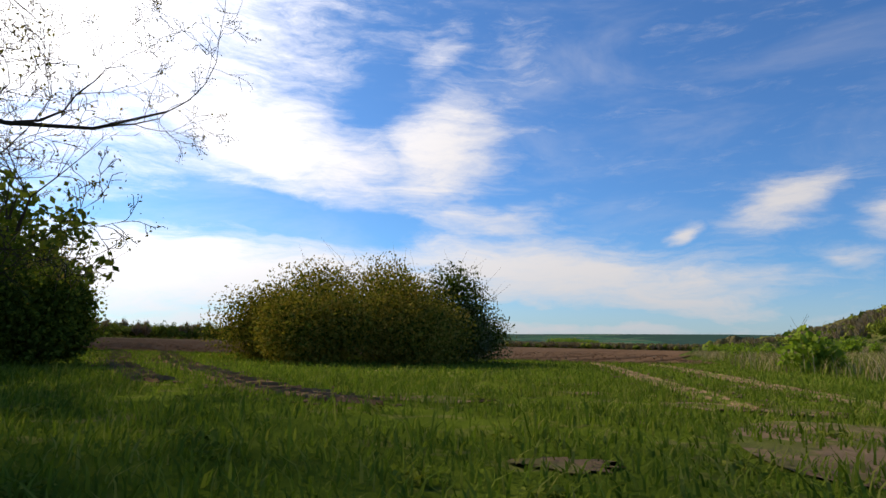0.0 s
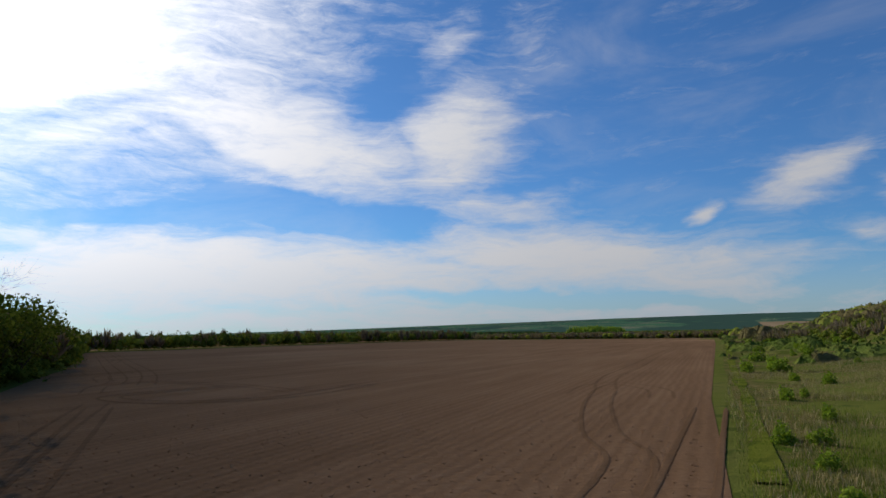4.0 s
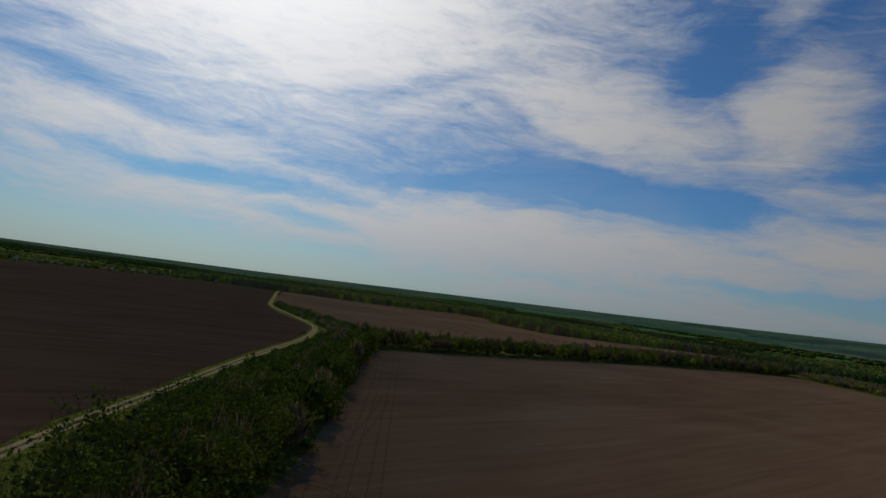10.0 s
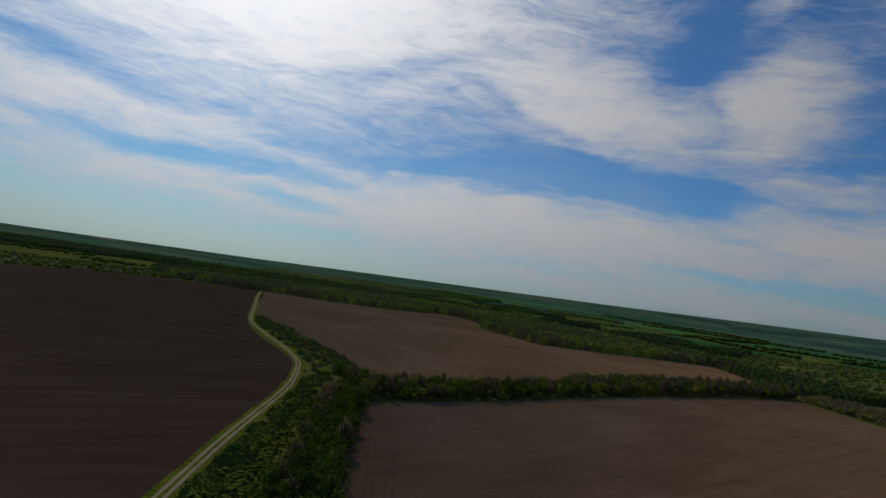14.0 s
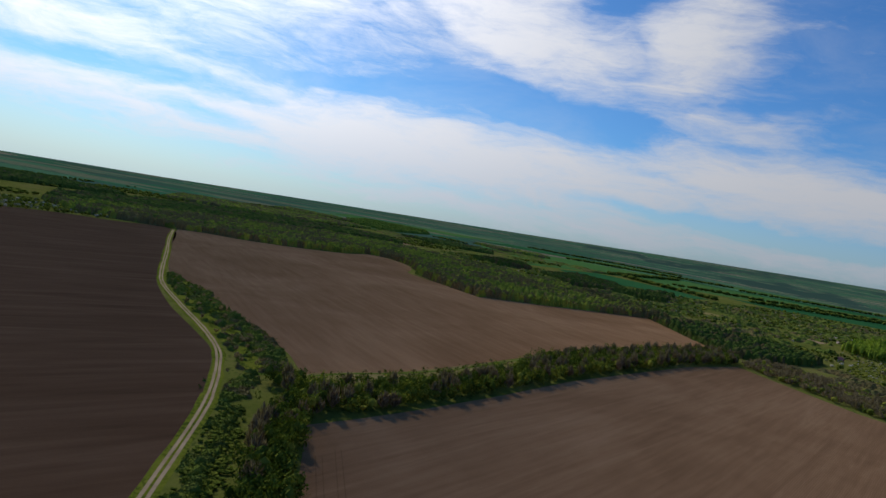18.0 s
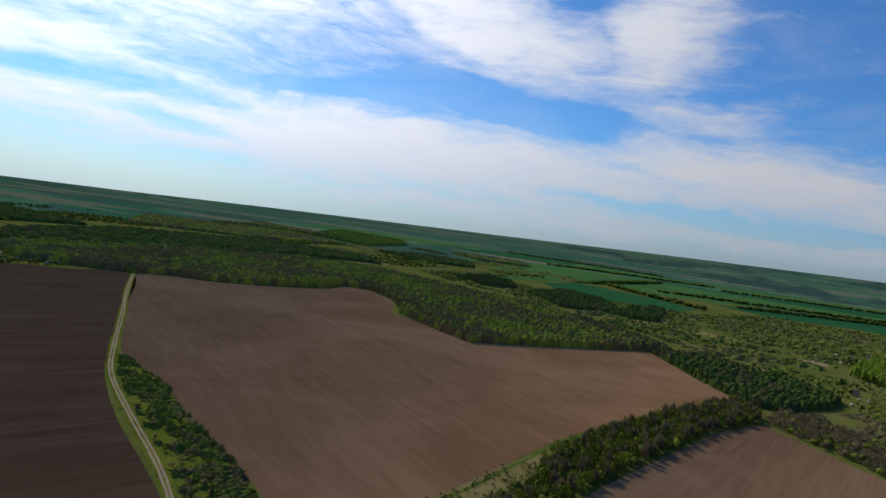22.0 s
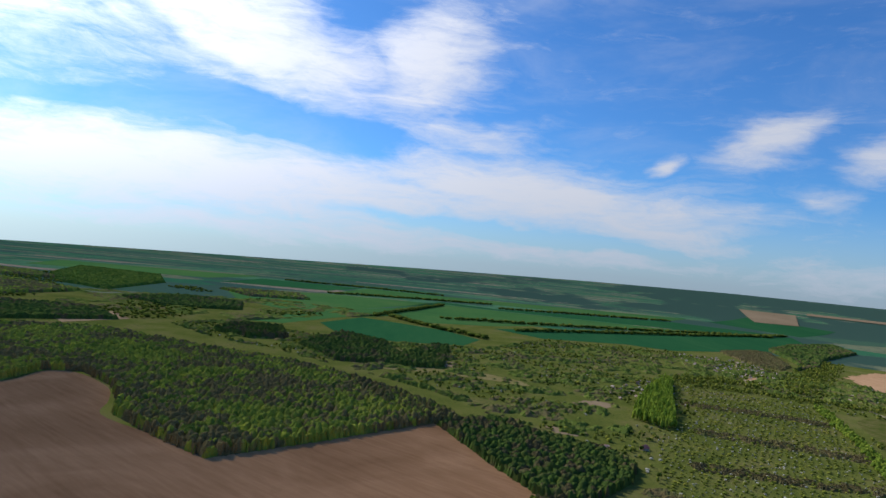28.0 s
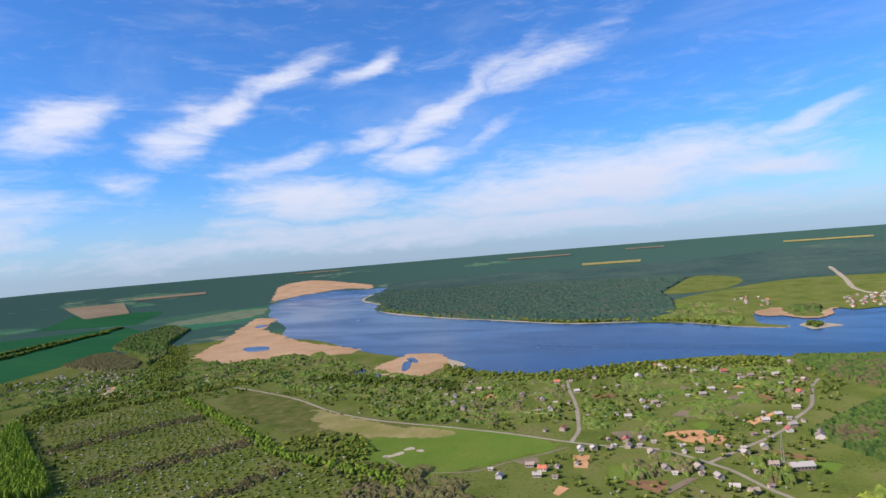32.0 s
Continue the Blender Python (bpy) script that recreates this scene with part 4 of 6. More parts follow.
# thicket along the far edge of the first field, scrubby hillside
THICKET = [(8, 640), (38, 594), (70, 550), (124, 510), (180, 462), (215, 480), (190, 540), (120, 600), (70, 660), (30, 690)]
t3 = scatter(THICKET, 4.4, 31)
k3 = rb.random(len(t3))
plant_mass("thicket_bare_trees", t3[k3 < 0.75], TWIGS_FAR, (5.5, 5.5), TWIG, "low grey-brown thicket along the field's edge", 31, "thicket")
plant_mass("thicket", t3[k3 >= 0.75], CROWNS_FAR, (5.0, 4.5), LEAF, "green bushes in the thicket along the field's edge", 32, "thicket")
sheet("scrub_slope", [(39, 100), (102, 258), (178, 455), (260, 400), (330, 200), (200, 20), (62, 30)], 0.05, SCRUBLAND, "dry grassy slope with scattered young shrubs", "grassland", cell=9, round_off=False)
sheet("near_slope", [(11, 26), (39, 100), (62, 30), (60, -20), (18, 8), (12, 16)], 0.02, SCRUBLAND, "dry grassy slope beside the ploughed field", "grassland", cell=2.5, round_off=False)
canopy("hillside_wood", [(178, 440), (112, 250), (400, 250), (400, 330), (300, 400), (280, 440), (230, 455)], 6.0, 5.0, CANOPY, "grey and green thicket on the hillside", 34, 2.0, 0.35, 0.5, -0.2, 40, sprays=12000, spray=0.45)
hn = scatter([(112, 250), (92, 175), (98, 120), (130, 60), (230, 60), (270, 250)], 4.6, 37)
kn = rb.random(len(hn))
front = hn[:, 0] - 0.39 * hn[:, 1] < 85
plant_mass("hillside_near_trees", hn[(kn < 0.5) & front], CROWNS_MID, (4.2, 3.8), LEAF, "young green trees on the near hillside", 36, high=(0.5, 1.3))
plant_mass("hillside_bare_trees", hn[(kn >= 0.5) & (kn < 0.85) & front], TWIGS_FAR, (4.2, 4.6), TWIG, "bare grey trees on the hillside", 35)
plant_mass("hillside_far_trees", hn[(kn < 0.8) & ~front], CROWNS_FAR, (5.0, 5.0), LEAF, "green trees on top of the hillside", 38, high=(0.6, 1.3))

# valley scrub
ALLFIELDS = (FIELD_A, FIELD_B, FIELD_C, WOOD_1, WOOD_2, LAKE, GROVE)
VALLEY = [(-60, 1010), (-170, 1110), (-270, 1190), (-420, 1290), (-520, 1400), (-430, 1520), (-300, 1420), (-120, 1400), (40, 1430), (200, 1660), (480, 1660), (640, 1450), (720, 1380), (830, 1200), (650, 900), (640, 800), (560, 660), (440, 690), (330, 620), (200, 640), (100, 700), (100, 800), (0, 910)]
ORCHARD = [(192, 930), (250, 1010), (310, 1190), (399, 1177), (470, 1125), (420, 1006), (369, 896), (330, 800), (290, 690), (220, 650), (102, 735), (150, 880)]
MEADOW = [(452, 720), (474, 860), (515, 960), (545, 1080), (480, 1060), (430, 960), (390, 860), (360, 770), (330, 633), (378, 594), (426, 561), (447, 621)]
VILLAGE = [(440, 560), (452, 690), (470, 830), (560, 900), (640, 890), (720, 800), (710, 690), (800, 560), (850, 470), (850, 390), (720, 340), (600, 350), (480, 360), (380, 360), (330, 420), (330, 520), (380, 560)]
vs = patchy(free_of(scatter(VALLEY, 9, 41), ORCHARD, MEADOW, *ALLFIELDS), 0.011, -0.08, 2.2)
vs = off_line(vs, MAIN, 9)
k4 = rb.random(len(vs))
plant_mass("valley_trees", vs[k4 < 0.3], CROWNS_FAR, (4.2, 4.0), LEAF, "scattered green trees in the valley", 41, wide=(0.5, 1.4), high=(0.5, 1.4))
plant_mass("valley_dark_trees", vs[(k4 >= 0.3) & (k4 < 0.5)], CROWNS_FAR, (4.5, 4.5), LEAF_DARK, "dark green trees in the valley", 42, wide=(0.5, 1.4), high=(0.5, 1.4))
plant_mass("valley_blossom", vs[k4 >= 0.9], CROWNS_TINY, (3.0, 2.4), BLOSSOM, "white blossoming bushes in the valley", 44, "bushes")
WEST_VALLEY = [(-60, 1010), (-170, 1110), (-270, 1190), (-420, 1290), (-520, 1400), (-430, 1520), (-300, 1420), (-120, 1400), (40, 1430), (200, 1660), (440, 1640), (430, 1330), (310, 1240), (160, 1060), (150, 950), (110, 850), (0, 910)]
canopy("valley_scrub_1", WEST_VALLEY, 6.5, 4.6, CANOPY_SCRUB, "green scrub and thickets over the valley", 45, 2.4, 0.2, 0.5, 0.08, 42, sprays=18000, spray=0.6)
canopy("valley_scrub_4", [(-720, 1420), (-430, 1520), (-250, 1750), (-190, 1850), (-300, 2050), (-600, 2050), (-950, 1800)], 10, 4.5, CANOPY_SCRUB, "scattered scrub in the far valley", 52, 5.5, 0.5, 0.4, 0.08, 90)
canopy("valley_scrub_2", [(430, 1330), (440, 1640), (640, 1450), (830, 1200), (690, 960), (640, 800), (520, 860), (560, 1000), (580, 1170), (470, 1200)], 6.0, 4.4, CANOPY_SCRUB, "green scrub between the road and the marsh", 46, 2.2, 0.2, 0.5, -0.04, 42)
canopy("valley_scrub_3", [(90, 735), (215, 645), (290, 690), (330, 620), (250, 520), (180, 470), (100, 560), (20, 660)], 4.6, 3.4, CANOPY_BARE, "grey-brown leafless bushes on the slope below the field", 47, 1.7, 0.2, 0.5, -0.22, 30, sprays=9000, spray=0.4)
canopy("bare_scrub", [(230, 600), (300, 560), (345, 640), (330, 760), (290, 690)], 4.5, 3.4, CANOPY_BARE, "leafless brown bushes on the slope", 48, 1.7, 0.4, 0.4, 0.05, 22, sprays=4000, spray=0.5)
canopy("brown_wood", [(633, 1745), (760, 1840), (792, 1817), (701, 1570), (640, 1500), (608, 1565)], 5, 4, CANOPY_BARE, "block of leafless brownish trees", 49, 3.0, 0.35, 0.2, sprays=9000, spray=0.8)

# old orchard: rows of greyish blossoming bushes
ax, ay = np.array((0.53, 0.85)), np.array((0.85, -0.53))
gx, gy = np.meshgrid(np.arange(-60, 110), np.arange(-60, 80))
rows = (np.array((250, 880)) + (gx.ravel()[:, None] - 25) * 4.4 * ax + (gy.ravel()[:, None] - 10) * 6.5 * ay) + np.random.default_rng(8).uniform(-2.2, 2.2, (gx.size, 2))
rows = rows[inside(rows[:, 0], rows[:, 1], ORCHARD)]
k5 = rb.random(len(rows))
plant_mass("orchard_blossom", rows[k5 < 0.26], CROWNS_TINY, (2.0, 1.6), BLOSSOM, "rows of pale blossoming orchard bushes", 47, "orchard", wide=(0.5, 1.2))
plant_mass("orchard_bushes", rows[k5 >= 0.34], CROWNS_TINY, (2.6, 1.7), LEAF, "rows of green orchard bushes", 48, "orchard", wide=(0.4, 1.5))
for nm, line, wd, sd in (("windbreak_1", [(255, 1068), (320, 1055), (379, 1035), (410, 1010)], 26, 1), ("windbreak_2", [(210, 928), (260, 905), (300, 890), (350, 870), (372, 880)], 28, 2), ("windbreak_3", [(150, 800), (230, 780), (300, 770)], 20, 3)):
    canopy(nm, band(line, wd), 3.0, 2.0, CANOPY_BARE, "bare brown windbreak across the orchard", 50 + sd, 1.6, 0.3, 0.2, -0.15, 10, sprays=9000, spray=0.45)
for nm, line, wd, hgt, mat, sd in (("tree_line_1", [(471, 1124), (420, 1006), (380, 908), (346, 838), (325, 790), (318, 717), (300, 640)], 14, 8, LEAF_LIME, 1), ("tree_line_2", [(626, 1025), (625, 960), (620, 870), (612, 775)], 44, 8, LEAF_DARK, 2),
                                   ("tree_line_3", [(350, 1225), (442, 1190), (534, 1150), (590, 1120)], 26, 8, LEAF, 3), ("tree_line_4", [(310, 1230), (400, 1290), (520, 1250), (580, 1330), (700, 1480), (860, 1700)], 60, 9, LEAF, 4),
                                   ("tree_line_5", [(356, 806), (380, 800), (371, 752), (325, 723), (310, 660)], 40, 6, LEAF, 5)):
    plant_mass(nm, along(line, 1.5 if wd < 40 else 1.0, wd, 60 + sd), CROWNS_FAR, (4.6, hgt * 0.7), mat, "line of green trees across the valley", 60 + sd)
block = [(660, 1500), (735, 1570), (834, 1890), (1000, 2080), (1240, 2240), (1150, 2005), (900, 1760), (760, 1570)]
canopy("plantation", block, 9, 8, CANOPY_DARK, "green plantation above the marsh", 71, 3.5)
for nm, poly, mat, sd in (("clump_1", [(-268, 1260), (-225, 1460), (-140, 1375), (-110, 1240), (-60, 1390), (-30, 1390), (-47, 1175), (-102, 1163), (-198, 1165)], LEAF_DARK, 1), ("clump_2", [(-427, 1348), (-417, 1448), (-335, 1453), (-299, 1330), (-356, 1300)], LEAF_DARK, 2),
                          ("lime_wood", [(-1211, 2248), (-1353, 2700), (-1019, 2600), (-884, 2292), (-872, 1900), (-1055, 2010)], LEAF_LIME, 3)):
    canopy(nm, poly, 6.5 if sd < 3 else 12, 8.5, CANOPY_DARK if sd < 3 else CANOPY_LIME, "dense clump of trees beyond the wood", 72 + sd, 2.0 if sd < 3 else 4.5, sprays=12000, spray=0.8 if sd < 3 else 1.6)
for i, poly in enumerate(([(-830, 1010), (-735, 1270), (-600, 1375), (-700, 1500), (-900, 1480), (-1100, 1200), (-1050, 900), (-920, 780)], [(-1250, 1350), (-950, 1560), (-880, 1800), (-1150, 1950), (-1500, 1700)], [(-620, 1640), (-480, 1700), (-520, 1860), (-700, 1900), (-760, 1740)],
                          [(-560, 2080), (-400, 2140), (-470, 2320), (-700, 2260)], [(-1700, 700), (-1250, 800), (-1150, 1150), (-1500, 1250), (-1900, 1000)], [(-1400, 2050), (-1080, 2080), (-1250, 2240), (-1500, 2300)])):
    canopy("western_wood", poly, 9, 8, CANOPY if i % 2 else CANOPY_DARK, "distant wood beyond the fields", 80 + i, 3.4)
west = patchy(free_of(scatter([(-950, 600), (-830, 1000), (-721, 1264), (-594, 1360), (-480, 1400), (-300, 1750), (-600, 2300), (-1400, 2300), (-1700, 900), (-1200, 300), (-820, 380)], 15, 80), WOOD_1, FIELD_B), 0.006, 0.1, 5.5)
plant_mass("western_thickets", west, CROWNS_TINY, (9, 5), LEAF_DARK, "thickets in the meadows beyond the wood", 89, wide=(0.4, 1.3))
orch2 = scatter([(-745, 640), (-700, 700), (-840, 760), (-1000, 500), (-820, 380), (-752, 420)], 8, 82)
k6 = rb.random(len(orch2))
plant_mass("wild_orchard", orch2[k6 < 0.3], CROWNS_FAR, (5, 4), BLOSSOM, "pale blossoming trees beside the dark field", 82)
plant_mass("wild_orchard_green", orch2[k6 >= 0.5], CROWNS_FAR, (5.5, 5), LEAF, "green bushes beside the dark field", 83)

# wheat belts
for i, line in enumerate(([(-156, 1880), (-60, 1720), (60, 1570)], [(-17, 1935), (300, 2030), (640, 2160), (860, 2260), (1100, 2330)], [(-190, 1850), (-120, 2060), (0, 2420)], [(150, 1790), (420, 1950), (800, 2170), (1200, 2440)], [(-660, 3060), (-300, 3055), (25, 2990)], [(208, 2502), (520, 2600), (900, 2700)], [(-400, 2500), (-100, 2620), (200, 2700)])):
    plant_mass("field_belt", along(line, 5, 14, 90 + i), CROWNS_TINY, (13, 9), LEAF_DARK, "dark tree belt between green wheat fields", 90 + i)
for i, (poly, mat) in enumerate((([(-150, 2180), (4, 2480), (224, 2420), (860, 2310), (1230, 2480), (900, 2680), (500, 2580), (200, 2490), (0, 2600)], WHEAT), ([(-420, 1820), (-280, 1920), (-20, 2480), (-400, 2480), (-700, 2300), (-560, 1960)], WHEAT_PALE),
                                ([(-400, 2520), (200, 2720), (900, 2720), (1100, 3000), (20, 2970), (-300, 3030)], WHEAT_PALE), ([(1300, 2500), (1700, 2900), (1500, 3250), (1150, 2900)], WHEAT), ([(-1500, 2600), (-900, 2750), (-800, 3200), (-1600, 3000)], WHEAT_PALE),
                                ([(-800, 2600), (-420, 2640), (-320, 3000), (-760, 3040)], WHEAT), ([(714, 1835), (792, 1738), (635, 1451), (581, 1483)], SCRUBLAND), ([(-716, 1372), (-653, 1480), (-586, 1395), (-645, 1290)], FALLOW), ([(454, 1300), (505, 1365), (540, 1360), (470, 1275)], REED))):
    sheet("field_%d" % (7 + i), poly, 0.3, mat, "field among the valley's woods and crops", "field", cell=200, round_off=False)
sheet("field_16", [(1434, 3064), (1583, 3500), (1804, 3364), (1608, 3014)], 2.5, FALLOW, "bare tan field on the far slope", "field", cell=120, round_off=False)
def far_plot(name, a0, a1, r0, r1, mat, label):
    ring = [(r0, a) for a in np.linspace(a0, a1, 6)] + [(r1, a) for a in np.linspace(a1, a0, 6)]
    sheet(name, [(-95 + r * math.sin(radians(a)), 354 + r * math.cos(radians(a))) for r, a in ring], 3.0, mat, label, "field", cell=90, round_off=False)


for n, (a0, a1, r0, r1, mat) in enumerate(((65.0, 70.6, 4000, 4060, FALLOW), (75.3, 78.5, 4080, 4140, FALLOW), (33.0, 38.5, 3600, 3680, FALLOW), (87.5, 93.5, 3880, 3950, FALLOW_GRASS), (71.5, 76.5, 3480, 3570, FALLOW_GRASS), (46, 50, 4180, 4240, FALLOW))):
    far_plot("field_%d" % (17 + n), a0, a1, r0, r1, mat, "bare tan field on the distant plain" if mat is FALLOW else "dry grassy clearing on the distant plain")
for n, poly in enumerate(([(-265, 1289), (-190, 1205), (-125, 1176), (-99, 1192), (-62, 1190), (12, 1162), (56, 1130), (60, 1099), (7, 1118), (-69, 1134), (-124, 1132), (-209, 1185), (-255, 1232)], [(45, 896), (73, 887), (67, 868), (51, 875)], [(-47, 1255), (-10, 1212), (-4, 1180), (-45, 1200)], [(100, 1010), (130, 1040), (150, 1025), (125, 995)], [(160, 1120), (190, 1140), (205, 1120), (178, 1102)])):
    sheet("dry_ground_%d" % (n + 1), poly, 0.16 + 0.01 * n, FALLOW_GRASS if n == 0 else FALLOW, "dry bare ground among the valley's meadows", "bare ground", ragged=5.5)
sheet("meadow", MEADOW, 0.06, SCRUBLAND, "dry open meadow beside the village road", "meadow")
sheet("pasture", [(452, 700), (447, 621), (426, 563), (378, 594), (330, 633), (335, 680), (352, 742), (388, 776), (430, 740)], 0.09, PASTURE, "bright green pasture beside the village road", "pasture", ragged=6)
for n, poly in enumerate(([(357, 703), (361, 698), (368, 696), (372, 691), (367, 688), (358, 692), (353, 698)], [(376, 694), (382, 695), (386, 690), (381, 684), (377, 688)], [(378, 681), (383, 679), (380, 674), (376, 676)])):
    sheet("gravel_pit_%d" % (n + 1), poly, 0.14, SAND, "small sandy pit in the pasture", "pit", ragged=2)
ribbon("footpath", [(424, 555), (400, 569), (377, 587), (352, 601), (338, 624), (334, 651), (345, 682), (356, 700)], 1.8, 0.15, TRACK, "narrow dirt path across the pasture", "path", wobble=0.3)
sheet("dry_meadow", [(476, 890), (452, 800), (441, 749), (440, 686), (421, 682), (399, 749), (405, 800), (426, 844)], 0.12, FALLOW_GRASS, "dry tan grass beside the village road", "meadow", ragged=10)
sheet("olive_meadow", [(470, 380), (600, 365), (700, 340), (720, 300), (600, 260), (420, 300), (380, 350)], 0.06, GRASS, "olive green meadow behind the village", "meadow")

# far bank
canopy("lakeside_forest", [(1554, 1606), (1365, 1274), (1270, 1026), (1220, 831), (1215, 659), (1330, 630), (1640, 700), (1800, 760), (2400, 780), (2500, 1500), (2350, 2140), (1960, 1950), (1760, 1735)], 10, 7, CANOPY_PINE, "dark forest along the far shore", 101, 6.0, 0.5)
PENINSULA = [(1225, 690), (1190, 640), (1184, 575), (1140, 500), (1118, 422), (1135, 415), (1165, 455), (1225, 470), (1330, 478), (1385, 452), (1375, 436), (1290, 425), (1250, 405), (1232, 374), (1262, 352), (1330, 350), (1372, 336), (1339, 300), (1374, 255), (1400, 150), (1500, -100), (2100, -100), (2150, 380), (1800, 620), (1500, 700)]
SHORE = [(2227, 2127), (1954, 1972), (1743, 1731), (1521, 1561), (1355, 1274), (1264, 1026), (1195, 831), (1206, 690), (1184, 575), (1140, 500), (1118, 422), (1138, 418)]
ribbon("far_shore", SHORE, 13, 0.35, SAND, "pale sandy shore under the forest", "shore", wobble=0.6)
plant_mass("shore_trees", along([(1760, 1720), (1545, 1560), (1380, 1274), (1290, 1026), (1215, 831), (1228, 665), (1205, 580), (1160, 500)], 4.0, 26, 102), CROWNS_FAR, (9, 6.5), LEAF, "bright green trees along the far shore", 102)
sheet("far_meadow", PENINSULA, 0.9, GRASS, "meadow round the village on the far shore", "meadow", cell=200, ragged=4)
sheet("reed_bed_4", [(1290, 425), (1375, 436), (1385, 452), (1330, 478), (1280, 470), (1260, 440)], 1.0, REED, "tan reeds round the inlet", "reeds", ragged=4)
ribbon("reed_bed_5", [(1393, 445), (1290, 423), (1250, 405), (1232, 374), (1262, 352), (1330, 350), (1372, 336)], 16, 1.08, REED, "tan reeds along the inlet", "reeds", wobble=0.6)
sheet("clearing_far", [(1797, 767), (2413, 763), (2259, 594), (1864, 600)], 1.3, GRASS, "pale green clearing in the far forest", "meadow", cell=200, ragged=14)
ribbon("road_5", [(1620, 260), (1760, 290), (2060, 300), (2600, 330)], 12, 1.4, SAND, "pale cutting through the far forest", "road", wobble=0.3)
canopy("far_shore_wood", [(1195, 590), (1240, 680), (1420, 690), (1500, 620), (1440, 540), (1330, 500), (1230, 490), (1150, 470), (1165, 530)], 9, 6.5, CANOPY_SCRUB, "lush green trees on the peninsula", 104, 3.4, 0.4, 0.45, -0.05, 60)
canopy("inlet_wood", [(1262, 400), (1360, 420), (1440, 400), (1420, 360), (1300, 362)], 9, 6.5, CANOPY_DARK, "dark trees between inlet and lake", 105, 3.0, 0.4, 0.45, -0.3, 60)
sheet("island", [(1093, 373), (1120, 385), (1145, 394), (1178, 378), (1160, 350), (1134, 330), (1115, 350)], 0.4, SAND, "small sandy island", "island")
plant_mass("island_trees", scatter([(1108, 370), (1145, 388), (1172, 376), (1150, 356)], 6, 103), CROWNS_FAR, (8, 6), LEAF_DARK, "trees on the small island", 103)
for i, poly in enumerate(([(870, 1457), (891, 1408), (847, 1362), (827, 1397)], [(757, 953), (774, 949), (735, 925), (702, 909), (696, 915), (725, 935)], [(678, 993), (707, 993), (667, 969)], [(670, 946), (684, 946), (647, 922)], [(786, 968), (797, 960), (765, 930), (757, 934)], [(1180, 1760), (1230, 1800), (1250, 1780), (1200, 1740)])):
    sheet("pond_%d" % (i + 1), poly, 0.62, WATER, "small pond in the reed marsh", "pond")
shore_w = free_of(scatter([(813, 912), (781, 877), (703, 765), (729, 666), (792, 600), (814, 522), (850, 446), (850, 410), (786, 407), (750, 513), (690, 601), (655, 698), (661, 782), (680, 832)], 7.5, 104), LAKE)
plant_mass("near_shore_trees", shore_w, CROWNS_FAR, (6, 4.6), LEAF, "green trees along the near shore", 104)

# ---------------------------------------------------------------- village
def box_faces(bm, x0, x1, y0, y1, z0, z1):
    v = [bm.verts.new(c) for c in ((x0, y0, z0), (x1, y0, z0), (x1, y1, z0), (x0, y1, z0), (x0, y0, z1), (x1, y0, z1), (x1, y1, z1), (x0, y1, z1))]
    for q in ((3, 2, 1, 0), (4, 5, 6, 7), (0, 1, 5, 4), (1, 2, 6, 5), (2, 3, 7, 6), (3, 0, 4, 7)):
        bm.faces.new([v[i] for i in q])
    return v


def painted(name, colours, rough=0.85):
    """Paint or roofing that differs from house to house."""
    m = bpy.data.materials.new(name)
    m.use_nodes = True
    k = Nodes(m.node_tree)
    ramp = k.add("ShaderNodeValToRGB")
    els = ramp.color_ramp.elements
    ramp.color_ramp.interpolation = "CONSTANT"
    while len(els) < len(colours):
        els.new(0.5)
    for i, c in enumerate(colours):
        els[i].position, els[i].color = i / len(colours), (*c, 1)
    k.link(k.add("ShaderNodeObjectInfo").outputs["Random"], ramp.inputs[0])
    co = k.add("ShaderNodeTexCoord").outputs["Object"]
    dirt = k.noise(co, 0.9, 5.0, 0.7)
    p = k.add("ShaderNodeBsdfPrincipled")
    k.link(k.mix(k.range(dirt, 0.5, 0.85, 0.0, 0.45), ramp.outputs[0], (0.2, 0.17, 0.14)), p.inputs["Base Color"])
    p.inputs["Roughness"].default_value = rough
    k.link(p.outputs[0], k.add("ShaderNodeOutputMaterial").inputs[0])
    return m


PLASTER = painted("house_plaster", [(0.42, 0.34, 0.25), (0.36, 0.28, 0.19), (0.52, 0.45, 0.36), (0.28, 0.2, 0.14), (0.4, 0.31, 0.23)])
SLATE = painted("asbestos_slate", [(0.36, 0.3, 0.24), (0.42, 0.35, 0.27), (0.28, 0.2, 0.15), (0.48, 0.41, 0.33), (0.38, 0.27, 0.2)])
REDTIN = painted("red_tin_roof", [(0.5, 0.1, 0.05), (0.55, 0.16, 0.07), (0.42, 0.11, 0.07)], 0.5)
GLASS = surface("window_glass", [(0.03, 0.035, 0.04), (0.06, 0.07, 0.08)], 0.5, 2.0, rough=0.1, spec=0.6)
DOORWOOD = painted("door_paint", [(0.18, 0.1, 0.05), (0.08, 0.16, 0.2), (0.2, 0.18, 0.12)])
BRICK = surface("chimney_brick", [(0.26, 0.13, 0.09), (0.36, 0.2, 0.15)], 0.5, 5.0)


